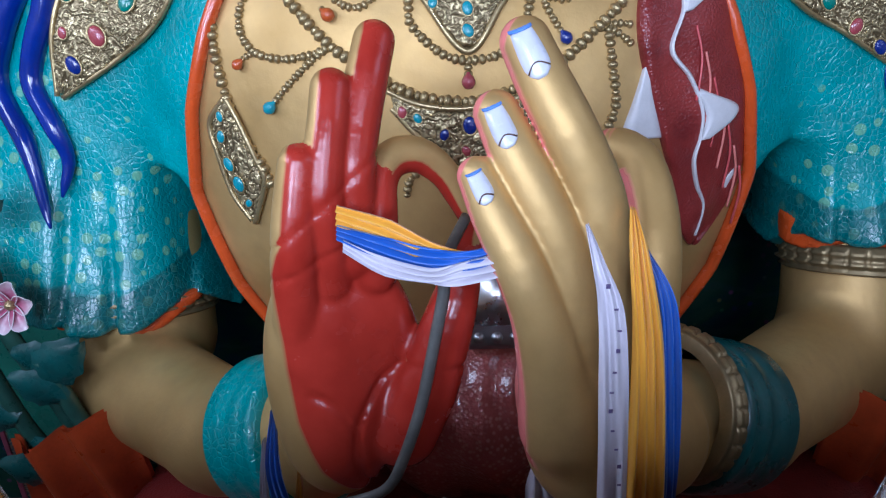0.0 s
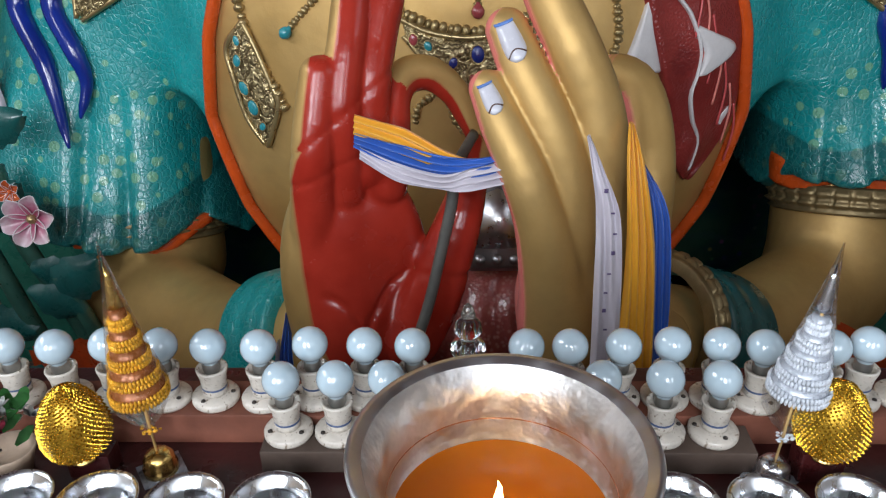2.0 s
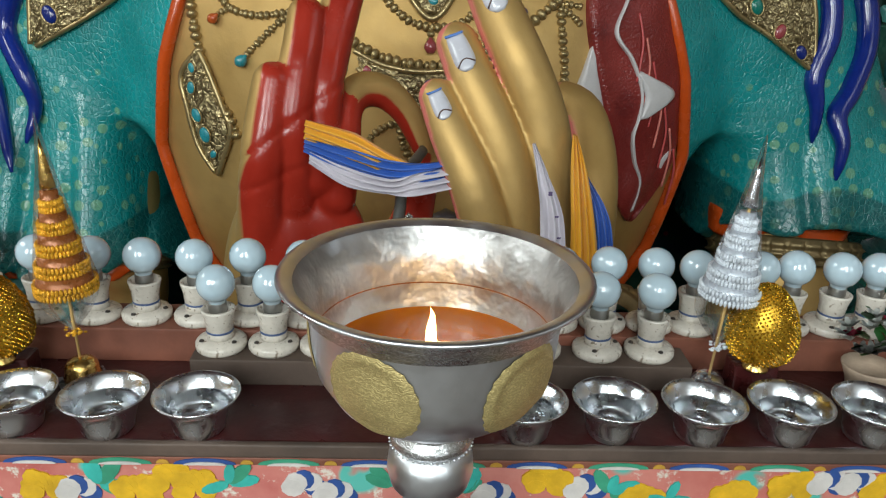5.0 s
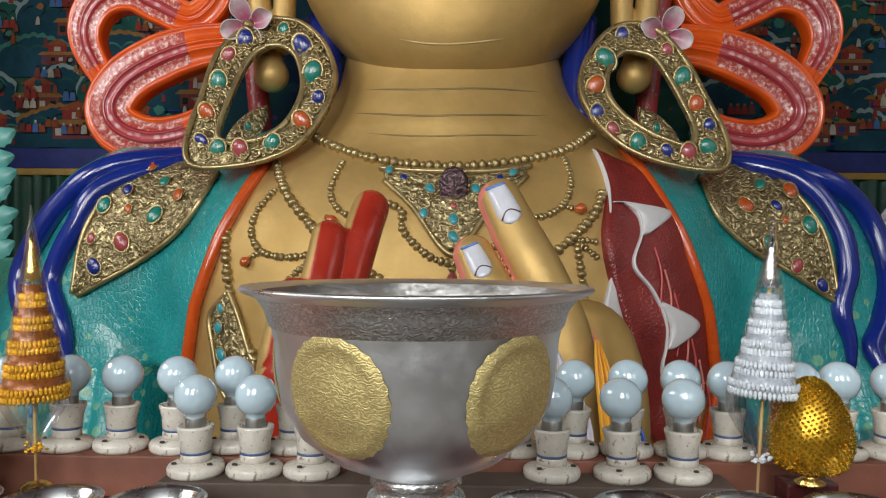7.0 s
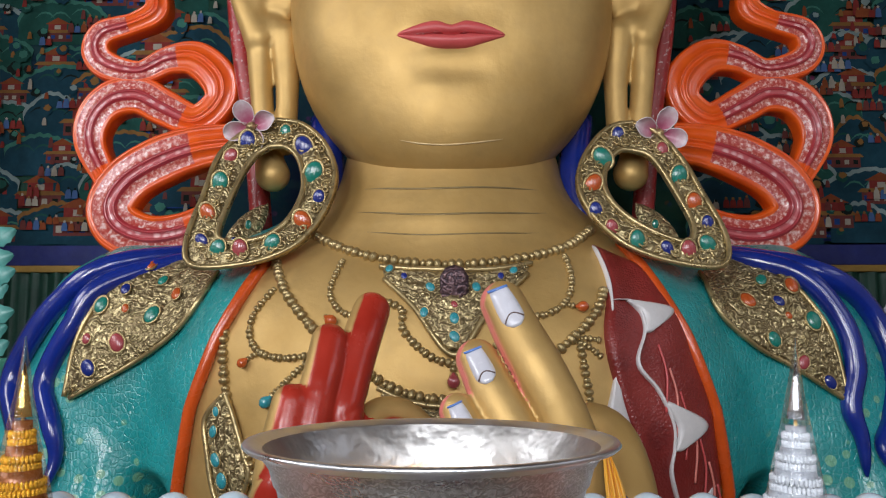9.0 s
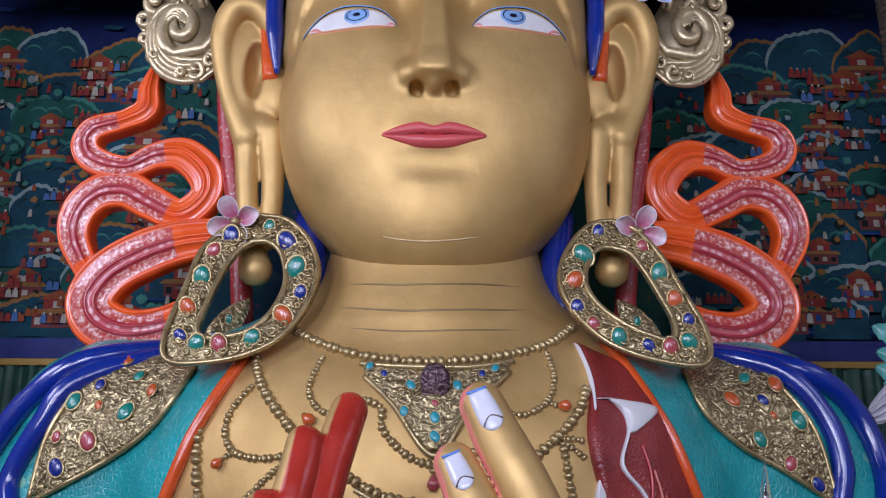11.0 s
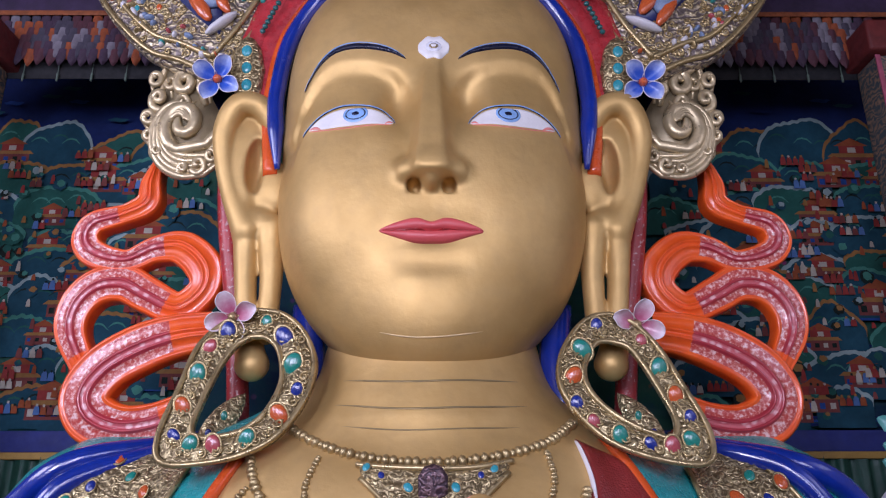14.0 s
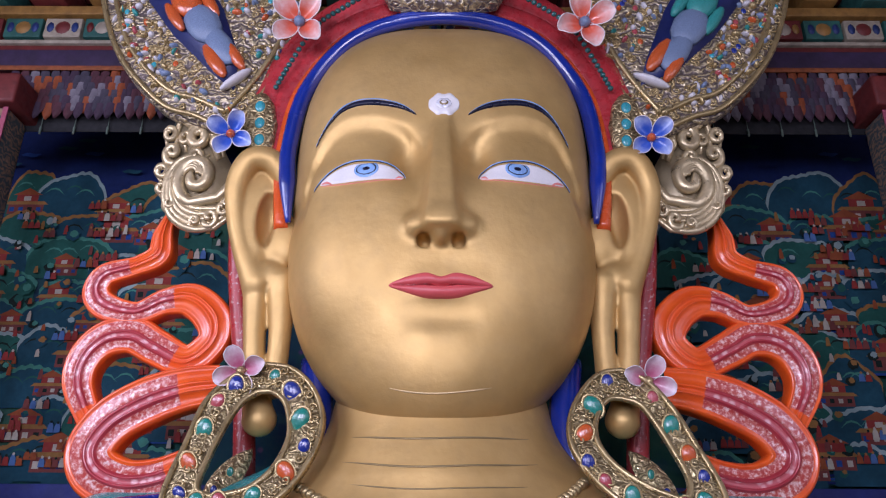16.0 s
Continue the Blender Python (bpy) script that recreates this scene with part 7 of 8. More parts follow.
band_ = thing("crown_band", Matrix(), "red painted crown band with a gilt beaded base", "crown")
clay = Clay()
hp2 = hp * 1.0 + np.stack([(hp[:, 0] - CX) * 0.13, np.full(70, 0.10), (hp[:, 2] - 4.2) * 0.13], 1)
cord(clay, hp2[12:-12], 0.13, CROWNRED, 10, squash=0.5)
clay_part("red_band", clay, band_)
clay = Clay()
hp3 = hp * 1.0 + np.stack([(hp[:, 0] - CX) * 0.22, np.full(70, 0.12), (hp[:, 2] - 4.2) * 0.24], 1)
cord(clay, hp3[16:-16], 0.16, CROWNRED, 10, squash=0.5)
clay_part("red_band", clay, band_)
fr = [(-0.46, 5.62), (-0.40, 5.50), (-0.2, 5.455), (0, 5.44), (0.2, 5.455), (0.40, 5.50), (0.46, 5.62), (0.62, 6.1), (0.55, 6.7), (0, 7.2), (-0.55, 6.7), (-0.62, 6.1)]
fp = part("front_panel", plate(fr, 0.12, 0.03, 0.08), FILIGREE, band_)
fp.location = (CX, 4.84, 0.02)
for k in range(17):
    u = -0.40 + 0.05 * k
    z = float(np.interp(abs(u), [0, 0.2, 0.40, 0.46], [5.455, 5.47, 5.515, 5.60]))
    knob("bead", band_, (CX + u, 4.71, z + 0.05), (0.024, 0.02, 0.024), BEADGOLD)
for s in (-1, 1):
    clay = Clay()
    c = spline([(CX + s * 0.48, 4.78, 5.62), (CX + s * 0.72, 4.86, 5.52), (CX + s * 0.95, 4.96, 5.42), (CX + s * 1.12, 5.02, 5.16), (CX + s * 1.24, 5.08, 4.95)], 26)
    for p in c[::1]:
        knob("bead", band_, tuple(p + np.array([0, -0.07, 0])), (0.022, 0.02, 0.02), TEALDARK)
flower((CX - 1.07, 4.86, 5.42), 0.225, PETALRED, 45, "red and white painted flower on the crown", 4, (0, -1, -0.3))
flower((CX + 1.05, 4.86, 5.42), 0.225, PETALRED, 20, "red and white painted flower on the crown", 4, (0, -1, -0.3))
flower((CX - 1.53, 5.02, 4.55), 0.175, PETALBLUE, 62, "blue and white painted flower above the ear", 4, (0.1, -1, -0.3))
flower((CX + 1.50, 5.02, 4.53), 0.175, PETALBLUE, 40, "blue and white painted flower above the ear", 4, (-0.1, -1, -0.3))
for s in (-1, 1):
    b = thing("temple_plate", pose(CX + s * 1.33, 5.10, 4.64, 0, s * 4), "small oval gilt plate with three turquoise stones", "ornament", "temple plates")
    part("plate", plate([(0.115 * math.cos(2 * math.pi * k / 28) * (1 + 0.05 * math.cos(10 * 2 * math.pi * k / 28)), 0.28 * math.sin(2 * math.pi * k / 28)) for k in range(28)], 0.06, 0.03, 0.2), AGED, b)
    for dz in (-0.14, 0.0, 0.14):
        stone(b, (0, -0.09, dz), (0, -1, 0), 0.038, 0.048, TURQ)

    # pale gilt scrollwork beside the crown
    b = thing("scroll_ornament", pose(CX, 5.30, 0), "pale gilt openwork scroll carving beside the crown", "carving", "scroll carvings")
    def spiral(cx_, cz_, r, turns, start, direction, thick, stem=()):
        t = np.linspace(0, 1, 46)
        a = start + direction * turns * 2 * np.pi * t
        rad = r * (1 - 0.88 * t)
        pts = [(cx_ + rad_ * math.cos(q), cz_ + rad_ * math.sin(q)) for rad_, q in zip(rad, a)]
        pts = list(stem) + pts
        p3 = np.array([(s * (1.50 + (x - 1.50) * 0.78), -0.05 - 0.06 * k / len(pts), z + 0.05) for k, (x, z) in enumerate(pts)])
        clay = Clay()
        cord(clay, p3, thick * 1.3, PALEGILT, 8, taper=np.interp(np.linspace(0, 1, len(p3)), [0, 0.1, 0.75, 1], [0.5, 1, 0.75, 0.5]))
        clay_part("scroll", clay, b)
    # the great curl with its flowing strands
    spiral(1.90, 4.25, 0.20, 1.35, -1.4, 1, 0.046, [(1.50, 4.44), (1.55, 4.24), (1.68, 4.10)])
    for k in range(5):
        spiral(1.90, 4.25, 0.245 + 0.042 * k, 0.62 + 0.03 * k, -1.75, 1, 0.024, [(1.47 - 0.012 * k, 4.40 - 0.045 * k), (1.54 - 0.008 * k, 4.16 - 0.045 * k), (1.68, 4.01 - 0.038 * k)])
    # small curls filling the leaf above and the foot below
    for cx_, cz_, r, a0, g, stem in ((1.92, 4.60, 0.12, 2.5, -1, [(1.72, 4.42), (1.78, 4.54)]), (2.03, 4.76, 0.10, 0.5, 1, [(2.15, 4.54), (2.16, 4.68)]), (1.88, 4.84, 0.09, 3.4, -1, [(1.76, 4.62), (1.76, 4.76)]), (2.06, 4.95, 0.075, 0.0, 1, [(2.14, 4.84)]), (2.16, 4.46, 0.09, 4.0, 1, [(2.08, 4.24), (2.17, 4.34)]), (2.22, 4.62, 0.07, 0.6, 1, [(2.22, 4.48)]), (2.24, 4.30, 0.07, 0.2, 1, [(2.16, 4.14)]), (1.76, 4.56, 0.065, 2.0, 1, [(1.68, 4.44)]), (1.94, 4.44, 0.07, 5.2, -1, [(1.82, 4.46)]), (2.06, 4.60, 0.06, 1.0, -1, [(2.05, 4.48)]), (2.16, 4.86, 0.06, 5.5, 1, [(2.18, 4.74)]), (1.96, 4.98, 0.055, 1.8, 1, [(1.98, 4.88)]), (1.80, 4.92, 0.05, 3.0, -1, [(1.78, 4.84)]), (1.72, 3.93, 0.075, 0.0, -1, [(1.95, 3.93), (1.84, 3.92)]), (1.62, 4.00, 0.06, 1.0, 1, [(1.54, 4.12)]), (1.86, 3.90, 0.06, 4.4, 1, [(2.02, 3.98)]), (2.12, 4.04, 0.06, 5.6, 1, [(2.02, 3.96)]), (2.22, 4.16, 0.055, 0.0, 1, [(2.16, 4.06)])):
        spiral(cx_, cz_, r, 1.35, a0, g, 0.30 * r, stem)
    # backing plate whose darker paint stands for the shade between the scrolls
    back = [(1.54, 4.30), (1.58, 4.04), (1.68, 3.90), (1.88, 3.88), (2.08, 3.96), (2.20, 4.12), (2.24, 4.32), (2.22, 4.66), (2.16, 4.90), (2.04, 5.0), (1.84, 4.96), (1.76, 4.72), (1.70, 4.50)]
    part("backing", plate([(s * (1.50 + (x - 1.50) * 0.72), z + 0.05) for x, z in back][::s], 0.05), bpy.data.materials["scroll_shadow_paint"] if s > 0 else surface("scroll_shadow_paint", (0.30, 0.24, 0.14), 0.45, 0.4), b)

# ---- the far wall, its painting and the hangings ----
PAINTS = {k: surface("mural_" + k, c, 0.8, scale=3, vary=0.4, fine=25) for k, c in dict(hill=(0.016, 0.085, 0.070), hill2=(0.012, 0.055, 0.085), hill3=(0.05, 0.19, 0.15), pale=(0.24, 0.32, 0.32), sky=(0.008, 0.018, 0.085), water=(0.018, 0.055, 0.22), water2=(0.07, 0.14, 0.32), brick=(0.16, 0.045, 0.04), ochre=(0.26, 0.13, 0.04), orange=(0.25, 0.065, 0.025), cream=(0.40, 0.36, 0.30), dark=(0.010, 0.018, 0.016), robe=(0.24, 0.035, 0.03)).items()}
for p_ in PAINTS.values():
    p_.node_tree.nodes["Principled BSDF"].inputs["Specular IOR Level"].default_value = 0.15
    p_.node_tree.nodes["Principled BSDF"].inputs["Coat Weight"].default_value = 0.0
mural_thing = thing("mural_scenes", Matrix(), "faded painted landscape of hills, water and pavilions on the wall", "mural", kind="structure")
depth_step = [0.002]


def paint(name, outline, key):
    """One flat painted shape, each a little in front of the one before."""
    depth_step[0] += 0.00006
    ob = part(name, plate(outline, 0.0001), PAINTS[key], mural_thing, smooth=False)
    ob.location = (0, 7.30 - depth_step[0], 0)


def hill(x, z, w, h, key, seed):
    """A rounded hill with a scalloped pale rim and ribs."""
    r_ = random.Random(seed)
    top = []
    n = 36
    for k in range(n):
        t = k / (n - 1)
        top.append((x - w / 2 + w * t, z + h * math.sin(math.pi * t) ** 0.7 * (1 + 0.16 * math.sin(7 * t + seed)) + 0.016 * abs(math.sin(t * math.pi * 9 * w / 0.8))))
    rim_key = r_.choice(("pale", "ochre", "pale", "hill3"))
    paint("hill_edge", [(x + (a - x) * 1.05, b + 0.030 + 0.012 * abs(math.sin(40 * a))) for a, b in top] + [(x + w / 2, z - 0.05), (x - w / 2, z - 0.05)], rim_key)
    paint("hill", top + [(x + w / 2, z - 0.22), (x - w / 2, z - 0.22)], key)
    for k in range(3):
        u = x + w * (k - 1) * 0.22 + r_.uniform(-0.04, 0.04)
        v = z + h * r_.uniform(0.3, 0.62)
        paint("rib", [(u - 0.10, v - 0.05), (u - 0.04, v + 0.012), (u, v + 0.022), (u + 0.05, v + 0.010), (u + 0.11, v - 0.06), (u + 0.045, v - 0.008), (u, v + 0.003), (u - 0.04, v - 0.006)], r_.choice(("hill3", "hill", "dark")))


def pavilion(x, z, w, seed):
    r_ = random.Random(seed)
    paint("wall", [(x - w / 2, z), (x + w / 2, z), (x + w / 2, z + 0.3 * w), (x - w / 2, z + 0.3 * w)], "brick")
    for k in range(4):
        a = x - w / 2 + w * (k + 0.2) / 4
        paint("opening", [(a, z + 0.03), (a + 0.13 * w, z + 0.03), (a + 0.13 * w, z + 0.22 * w), (a, z + 0.22 * w)], r_.choice(("dark", "water", "cream")))
    paint("roof", [(x - 0.62 * w, z + 0.30 * w), (x + 0.62 * w, z + 0.30 * w), (x + 0.5 * w, z + 0.40 * w), (x - 0.5 * w, z + 0.40 * w)], "ochre")
    paint("wall", [(x - 0.3 * w, z + 0.40 * w), (x + 0.3 * w, z + 0.40 * w), (x + 0.3 * w, z + 0.60 * w), (x - 0.3 * w, z + 0.60 * w)], "robe")
    paint("opening", [(x - 0.1 * w, z + 0.42 * w), (x + 0.1 * w, z + 0.42 * w), (x + 0.1 * w, z + 0.56 * w), (x - 0.1 * w, z + 0.56 * w)], "cream")
    paint("roof", [(x - 0.42 * w, z + 0.60 * w), (x + 0.42 * w, z + 0.60 * w), (x + 0.22 * w, z + 0.70 * w), (x, z + 0.82 * w), (x - 0.22 * w, z + 0.70 * w)], "orange")


def bush(x, z, r, key, seed):
    r_ = random.Random(seed)
    n = 14
    paint("tree", [(x + r * math.cos(2 * math.pi * k / n) * r_.uniform(0.75, 1.15), z + 0.9 * r * math.sin(2 * math.pi * k / n) * r_.uniform(0.75, 1.15)) for k in range(n)], key)


r_ = random.Random(21)
for s in (-1, 1):
    lo_, hi_ = (CX - 5.2, CX - 2.2) if s < 0 else (CX + 2.2, CX + 5.2)
    paint("sky", [(lo_, 5.1), (hi_, 5.1), (hi_, 6.1), (lo_, 6.1)], "sky")
    for k, z in enumerate((5.06, 4.78, 4.46, 4.14, 3.82, 3.50, 3.18, 2.86, 2.54)):
        for j in range(3):
            a = r_.uniform(lo_, hi_ - 0.9)
            for i in range(3):
                zz = z - 0.10 - 0.032 * i + r_.uniform(-0.01, 0.01)
                paint("water", [(a + 0.05 * i, zz), (a + 0.8, zz + 0.006), (a + 0.86, zz - 0.018), (a + 0.03, zz - 0.018)], r_.choice(("water", "water", "sky", "water2")))
        for j in range(5):
            hill(lo_ + 0.3 + j * 0.6 + r_.uniform(-0.2, 0.2), z + r_.uniform(-0.08, 0.08), r_.uniform(0.5, 0.95), r_.uniform(0.10, 0.24) * (1.7 if k == 0 else 1), r_.choice(("hill", "hill2", "hill2")), 100 * k + j + (50 if s > 0 else 0))
        for j in range(3):
            pavilion(lo_ + 0.3 + 0.95 * j + r_.uniform(0, 0.8), z - 0.12 + r_.uniform(-0.06, 0.06), r_.uniform(0.26, 0.44), 10 * k + j)
    for k in range(190):
        x, z = r_.uniform(lo_, hi_), 2.42 + 2.55 * r_.random()
        if k % 3 == 0:
            r = r_.uniform(0.035, 0.085)
            bush(x, z, r, r_.choice(("hill2", "dark", "hill")), k)
            bush(x + 0.01, z + 0.015, r * 0.6, r_.choice(("hill3", "hill", "pale", "ochre")), k + 400)
        else:
            h = r_.uniform(0.05, 0.105)
            paint("stroke", [(x - 0.022, z), (x + 0.022, z), (x + 0.017, z + h * 0.7), (x + 0.008, z + h), (x - 0.008, z + h), (x - 0.017, z + h * 0.7)], r_.choice(("robe", "orange", "robe", "cream", "ochre", "brick")))
    for k in range(70):
        x, z = r_.uniform(lo_, hi_), 2.42 + 2.6 * r_.random()
        for i in range(r_.choice((2, 3, 4))):
            a, h = x + 0.062 * i, r_.uniform(0.085, 0.12)
            paint("garment", [(a - 0.03, z), (a + 0.03, z), (a + 0.024, z + 0.6 * h), (a + 0.012, z + 0.8 * h), (a - 0.012, z + 0.8 * h), (a - 0.024, z + 0.6 * h)], r_.choice(("robe", "robe", "orange", "cream", "brick", "water2")))
            paint("dab", [(a + 0.013 * math.cos(q * 1.047), z + 0.88 * h + 0.014 * math.sin(q * 1.047)) for q in range(6)], r_.choice(("ochre", "cream", "dark")))
    for k in range(18):
        x, z = r_.uniform(lo_, hi_), r_.uniform(5.28, 5.95)
        paint("cloud", [(x + 0.10 * math.cos(q * 0.2618) * (1 + 0.12 * math.sin(5 * q * 0.2618)), z + 0.022 * math.sin(q * 0.2618) * (1 + 0.3 * math.sin(4 * q * 0.2618))) for q in range(24)], r_.choice(("sky", "hill2", "sky", "water")))

BANDBLUE = surface("blue_cloth_band", (0.012, 0.02, 0.14), 0.7, scale=6, vary=0.3)
BANDGOLD = surface("yellow_cloth_band", (0.34, 0.20, 0.04), 0.6, scale=6, vary=0.3)
CURTAIN = surface("green_curtain", (0.008, 0.055, 0.035), 0.6, scale=6, vary=0.4)
skirt = thing("wall_curtain", Matrix(), "pleated green curtain under a blue and yellow band", "curtain")
part("band", block((-5.3, 7.0, 2.12), (5.3, 7.06, 2.30), 0.01), BANDBLUE, skirt)
part("band", block((-5.3, 6.99, 2.06), (5.3, 7.05, 2.12), 0.008), BANDGOLD, skirt)
clay = Clay()
xs_ = np.linspace(-5.3, 5.3, 420)
prof = np.array([(x, 7.03 + 0.035 * math.sin(x * 34) + 0.012 * math.sin(x * 81), 2.08) for x in xs_])
low = prof.copy()
low[:, 2], low[:, 1] = -0.6, 7.03 + (prof[:, 1] - 7.03) * 1.5
clay.grid(np.array([low, prof]), CURTAIN)
clay_part("pleats", clay, skirt)

# valance of pointed cloth tongues under a painted beam
TONGUES = [surface("tongue_" + n_, c, 0.75, scale=12, vary=0.4) for n_, c in (("grey", (0.05, 0.042, 0.065)), ("orange", (0.26, 0.055, 0.012)), ("maroon", (0.075, 0.020, 0.030)), ("white", (0.17, 0.15, 0.18)), ("plum", (0.045, 0.022, 0.045)))]
valance = thing("valance", Matrix(), "cloth valance of overlapping pointed tongues in faded colours", "valance")
meshes = []
for m_ in TONGUES:
    clay = Clay()
    rows = []
    for z, w in ((0.0, 0.040), (-0.100, 0.044), (-0.135, 0.030), (-0.175, 0.002)):
        rows.append([(w * u, -0.018 * (1 - u * u) + 0.05 * z, z) for u in np.linspace(-1, 1, 7)])
    p = np.array(rows)
    clay.grid(p, m_)
    q = p.copy()
    q[:, :, 1] += 0.006
    clay.grid(q[:, ::-1], m_)
    meshes.append(clay.mesh("tongue"))
for row in range(6):
    for k in range(88):
        x = -4.0 + 0.096 * k + 0.048 * (row % 2)
        if 1.65 > abs(x - CX) or abs(x - CX) > 4.1:
            continue
        ob = new("tongue", r_.choice(meshes))
        ob.parent = valance
        ob.matrix_basis = pose(x, 6.30 - 0.012 * (5 - row) + r_.uniform(-0.004, 0.004), 6.02 - 0.082 * (5 - row) + r_.uniform(-0.008, 0.008), r_.uniform(-4, 4), r_.uniform(-4, 4), r_.uniform(-6, 6))
TASSEL = surface("tassel_thread", (0.10, 0.14, 0.11), 0.8)
for k in range(28):
    x = -4.2 + 0.31 * k
    if abs(x - CX) > 1.6:
        part("tassel", lathe([(0, 0), (0.005, 0), (0.005, -0.16), (0.012, -0.17), (0.010, -0.24), (0, -0.24)], 6), TASSEL, valance).location = (x, 6.30, 5.56)
# one black strip for the black pennants and the shade under the valance
part("black_shade_hem", block((-4.3, 6.325, 5.36), (4.55, 6.335, 5.62), 0.003), surface("black_cloth", (0.006, 0.006, 0.008), 0.8, scale=8, vary=0.3), valance)
part("top_band", block((-4.3, 6.27, 6.03), (4.55, 6.33, 6.24), 0.01), surface("plum_cloth", (0.035, 0.018, 0.055), 0.7, scale=8, vary=0.4), valance)
part("lower_piping", block((-4.3, 6.262, 6.00), (4.55, 6.275, 6.05), 0.006), surface("rust_piping", (0.26, 0.07, 0.02), 0.7, scale=20, vary=0.4), valance)
beam = thing("painted_beam", Matrix(), "carved timber beam painted in red, green and ochre blocks", "beam", kind="structure")
BEAMS = [surface("beam_" + n_, c, 0.6, scale=9, vary=0.4) for n_, c in (("red", (0.14, 0.018, 0.016)), ("green", (0.02, 0.10, 0.085)), ("ochre", (0.28, 0.14, 0.03)), ("blue", (0.018, 0.04, 0.16)), ("cream", (0.34, 0.29, 0.22)))]
part("rail", block((-4.6, 6.34, 6.20), (4.8, 6.6, 6.34), 0.01), BEAMS[0], beam)
part("rail", block((-4.6, 6.30, 6.34), (4.8, 6.6, 6.38), 0.01), BEAMS[4], beam)
for k in range(24):
    x = -4.55 + 0.39 * k
    bb = part("block", block((x, 6.28, 6.40), (x + 0.36, 6.55, 6.62), 0.012), BEAMS[(0, 1, 4, 1, 3)[k % 5]], beam)
    part("rosette", lathe([(0, 0.02), (0.05, 0.016), (0.075, 0.0)], 12), BEAMS[(4, 2, 0, 4, 2)[k % 5]], bb).matrix_basis = pose(x + 0.18, 6.28, 6.51, 90)
    for dx in (-0.12, 0.12):
        part("petal_mark", plate([(x + 0.18 + dx + 0.035 * math.cos(q * math.pi / 4), 6.51 + 0.06 * math.sin(q * math.pi / 4)) for q in range(8)], 0.006), BEAMS[(2, 3, 3, 0, 4)[k % 5]], bb).location = (0, 6.28, 0)
part("rail", block((-4.6, 6.24, 6.64), (4.8, 6.6, 6.74), 0.01), BEAMS[2], beam)
for k in range(16):
    part("bracket", block((-4.5 + 0.58 * k, 6.15, 6.76), (-4.5 + 0.58 * k + 0.34, 6.6, 7.05), 0.02), BEAMS[(1, 0, 2)[k % 3]], beam)
part("upper_beam", block((-4.6, 6.3, 7.07), (4.8, 6.6, 7.6), 0.01), BEAMS[0], beam)

PILLARCLOTH = chased("pillar_brocade", (0.26, 0.16, 0.10), (0.05, 0.07, 0.08), 0.0, 20.0, 0.7, 0.006)
PINKEDGE = surface("pink_border", (0.36, 0.08, 0.13), 0.6, scale=9, vary=0.3)
for s in (-1, 1):
    x = CX + s * 4.02
    b = thing("pillar", pose(x, 6.15, 0), "square pillar wrapped in patterned brocade with a pink border", "pillar", "pillars", "structure")
    part("shaft", block((-0.16, -0.16, -4.0), (0.16, 0.16, 5.40), 0.02), PILLARCLOTH, b)
    part("capital", block((-0.24, -0.24, 5.42), (0.24, 0.24, 5.72), 0.03), BEAMS[0], b)
    for e in (-1, 1):
        part("border", block((e * 0.15 - 0.022, -0.178, -4.0), (e * 0.15 + 0.022, -0.163, 5.40), 0.004), PINKEDGE, b)
    for k in range(5):
        part("medallion", lathe([(0, 0.02), (0.06, 0.016), (0.085, 0.0)], 14), BEAMS[(4, 2, 1, 3, 2)[k]], b).matrix_basis = pose(0, -0.162, 5.2 - 0.35 * k, 90)

# ---- carved lotus sprays and painted boards beside the figure ----
LEAFTEAL = surface("leaf_teal_paint", (0.012, 0.09, 0.085), 0.3, scale=8, vary=0.4, coat=0.3)
PALELEAF = surface("pale_teal_paint", (0.12, 0.40, 0.36), 0.35, scale=8, vary=0.3)
STEMG = surface("stem_green_paint", (0.03, 0.10, 0.075), 0.35, scale=8, vary=0.3, coat=0.3)
BOARDG = surface("green_board_paint", (0.03, 0.17, 0.12), 0.3, scale=5, vary=0.4, coat=0.3)


def leaf(parent, place, size, m, turn, tilt=0.0):
    clay = Clay()
    u = np.linspace(0, 1, 9)[:, None]
    v = np.linspace(-1, 1, 7)[None, :]
    w = 0.34 * np.sin(np.pi * (0.06 + 0.92 * u)) ** 0.8 * (1 + 0.10 * np.sin(u * 22))
    p = np.stack([np.broadcast_to(v * w, (9, 7)), np.broadcast_to(-0.16 * u * (1 - u) * 2 - 0.10 * (1 - v * v) + 0 * u, (9, 7)), np.broadcast_to(u + 0 * v, (9, 7))], 2) * size
    clay.grid(p, m)
    q = p.copy()
    q[:, :, 1] += 0.03 * size
    clay.grid(q[:, ::-1], m)
    ob = clay_part("leaf", clay, parent)
    ob.matrix_basis = pose(*place, tilt, turn, 0)
    return ob


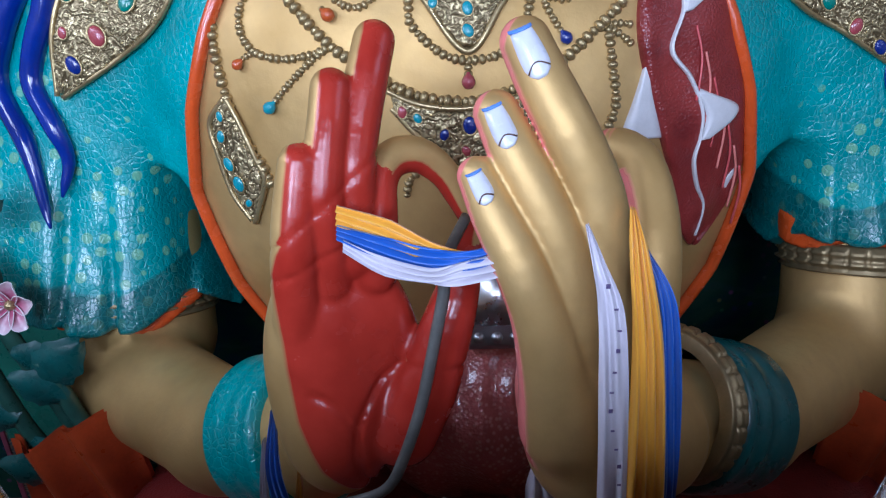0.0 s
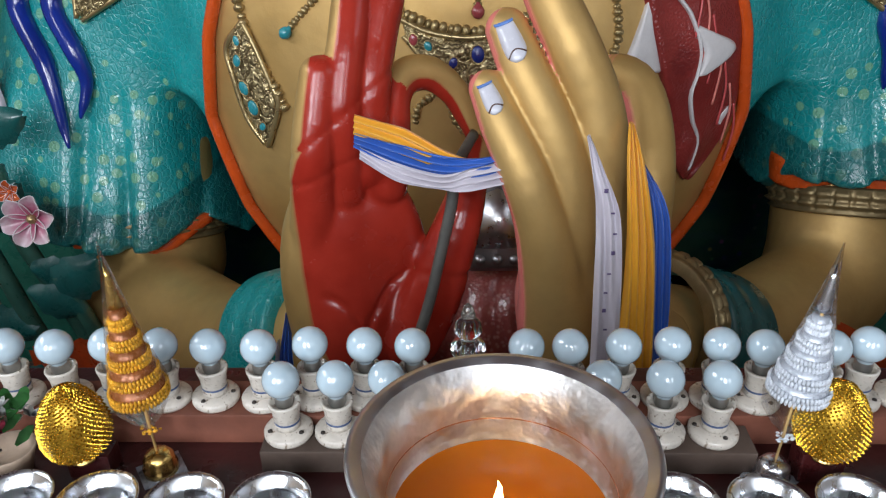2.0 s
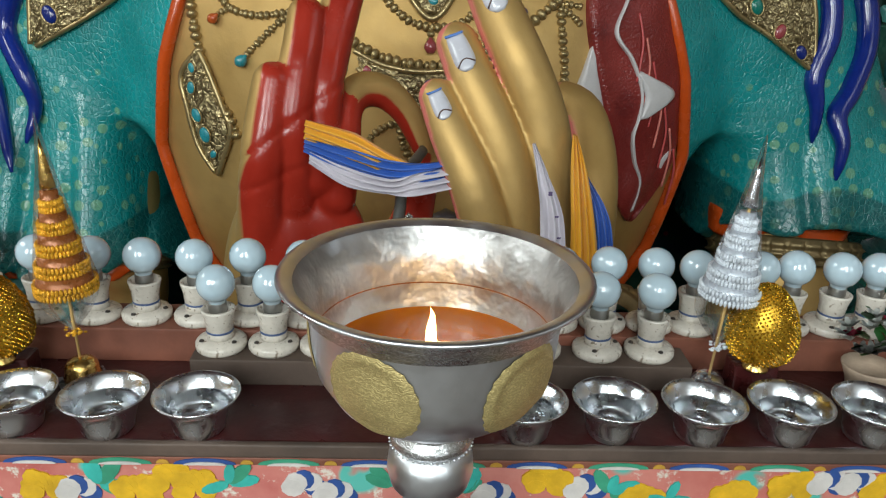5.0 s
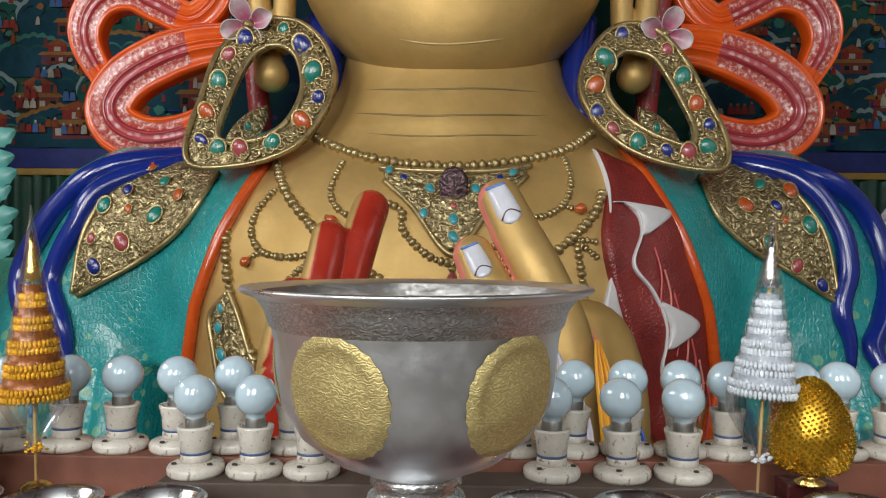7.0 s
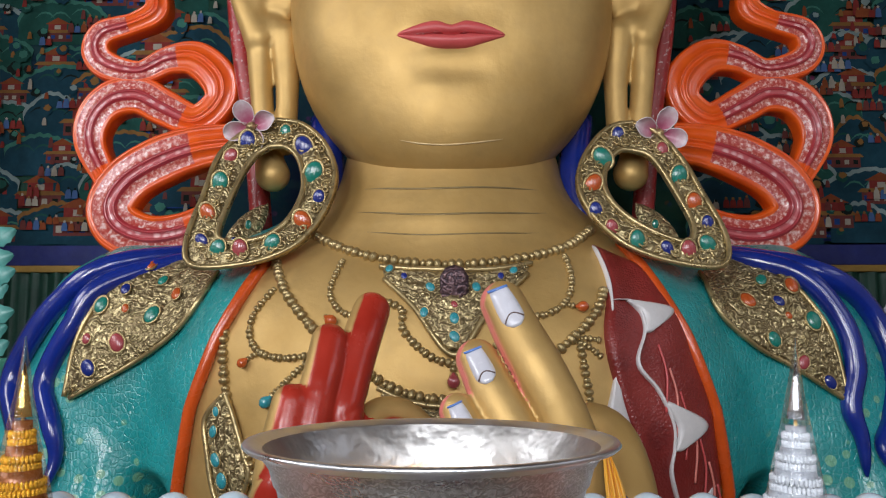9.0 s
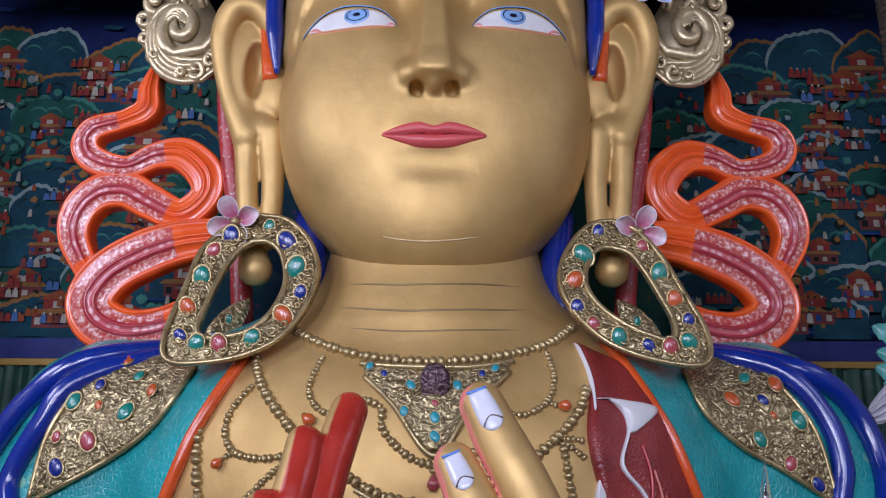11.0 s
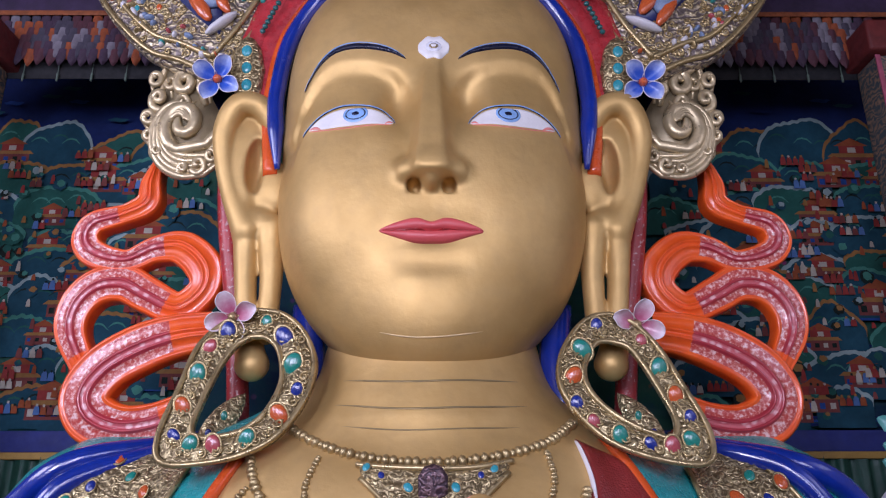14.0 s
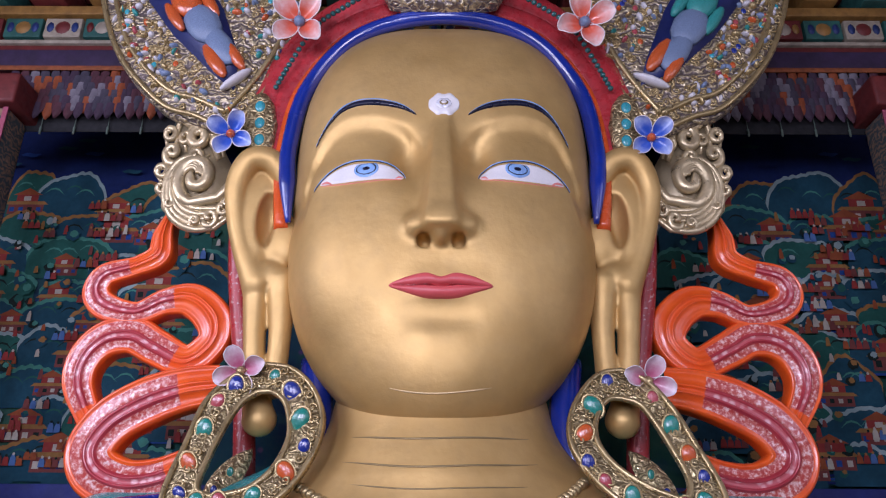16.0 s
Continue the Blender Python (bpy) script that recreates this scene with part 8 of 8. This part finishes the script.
def lotus_spray(side, y):
    b = thing("lotus_spray", Matrix(), "carved lotus stems with dark teal leaves and painted blossoms", "carving", "lotus sprays")
    X = lambda u: CX + side * (u - (0.30 if side < 0 else 0.0))
    rr = random.Random(8)
    for k, pts in enumerate(([(2.55, -1.7), (2.62, -1.0), (2.75, -0.5), (2.92, 0.0), (2.95, 0.45)], [(2.52, -1.7), (2.75, -1.1), (2.95, -0.7), (3.1, -0.1), (3.2, 0.3)], [(2.5, -1.7), (2.5, -1.0), (2.62, -0.55), (2.72, -0.2)])):
        clay = Clay()
        cord(clay, spline([(X(u), y - 0.03 * k, z) for u, z in pts], 30), 0.05, STEMG, 8)
        clay_part("stem", clay, b)
    for u, z, s_, t in ((2.62, -0.45, 0.34, 60), (2.78, -0.35, 0.40, -50), (2.95, -0.6, 0.38, 80), (2.70, -0.75, 0.36, 120), (3.05, 0.1, 0.36, -40), (3.15, 0.5, 0.36, 30), (2.98, 0.65, 0.34, -70), (2.88, -0.15, 0.30, -110), (2.58, -1.05, 0.36, 40), (2.82, -1.0, 0.34, 70), (3.2, -0.3, 0.4, 20), (3.05, 1.0, 0.3, 15), (3.2, 1.2, 0.3, -25)):
        leaf(b, (X(u), y - 0.05 - rr.uniform(0, 0.06), z), s_, LEAFTEAL, side * t, rr.uniform(-20, 5))
    return b


lotus_spray(-1, 4.28)
lotus_spray(1, 5.35)
for x, y, z, s_, m_, t in ((-2.26, 4.10, 0.22, 0.15, PETALPINK, 10), (-2.37, 4.14, 0.36, 0.07, CORAL, 30), (-2.60, 4.14, 0.20, 0.13, PETALRED, 0), (3.18, 5.20, 0.62, 0.17, PETALRED, 20), (3.13, 5.20, 0.10, 0.17, PETALPINK, 0), (3.22, 5.22, 0.92, 0.15, PETALPINK, 50)):
    flower((x, y, z), s_, m_, t, "painted carved blossom on the lotus spray", 6, (0, -1, 0.15), "lotus blossoms")
for s in (-1, 1):
    b = tagged(part("painted_board", block((CX + s * 3.35 - 0.45, 5.55, -1.8), (CX + s * 3.35 + 0.45, 5.62, 1.35), 0.02), BOARDG, None, "", False), "glossy green painted board behind the lotus spray", "board", "painted boards")
    sp = thing("leaf_crest", Matrix(), "pale teal carved leaf crest beside the shoulder", "carving", "leaf crests")
    for k in range(7):
        leaf(sp, (CX + s * (3.22 + 0.03 * (k % 2)), 5.55, 1.35 + 0.13 * k), 0.20, PALELEAF, -s * (55 + 8 * (k % 3)), -10)
    clay = Clay()
    cord(clay, np.array([(CX + s * 3.26, 5.58, z) for z in np.linspace(1.25, 2.3, 10)]), 0.04, PALELEAF, 8)
    clay_part("stem", clay, sp)
    wt = thing("white_scarf", Matrix(), "crumpled white silk scarf draped by the shoulder", "scarf", "white scarves")
    if s < 0:
        cloth("strip", [(-2.72, 4.70, 1.02), (-2.66, 4.66, 0.7), (-2.70, 4.64, 0.40), (-2.73, 4.66, 0.18)], [0.05, 0.07, 0.08, 0.09], SILKWHITE, wt, 4, 0.02)
    else:
        cloth("strip", [(3.02, 5.45, 1.62), (3.12, 5.40, 1.70), (3.25, 5.40, 1.76), (3.4, 5.45, 1.72)], [0.06, 0.13, 0.15, 0.13], SILKWHITE, wt, 4, 0.04, 0, (0.2, 0, 1))

# orange and teal cloth heaped beside the knee
LINING = surface("orange_cloth_paint", (0.50, 0.07, 0.015), 0.35, scale=5, vary=0.3, coat=0.2)
for s in (-1, 1):
    base_ = thing("painted_drapery", Matrix(), "carved orange drapery with a teal border below the elbow", "drapery", "painted drapery")
    for k, (m_, off) in enumerate(((LINING, 0.0), (TEALDARK, 0.16))):
        clay = Clay()
        u = np.linspace(0, 1, 26)[:, None]
        v = np.linspace(0, 1, 22)[None, :]
        x = CX + s * (2.0 + 0.75 * v - 0.05 * u)
        z = -0.62 - off * 1.2 - 0.95 * u + 0.12 * np.sin(4 * v + 1)
        y = 4.05 + off * 0.6 + 0.06 * np.sin(15 * v + 3 * u) + 0.35 * (v - 0.4) ** 2 + 0.1 * u
        p = np.stack([np.broadcast_to(x, y.shape), y, np.broadcast_to(z, y.shape)], 2)
        clay.grid(p if s > 0 else p[:, ::-1], m_)
        q = p + np.array([0, 0.04, 0])
        clay.grid(q[:, ::-1] if s > 0 else q, m_)
        clay_part("fold", clay, base_)
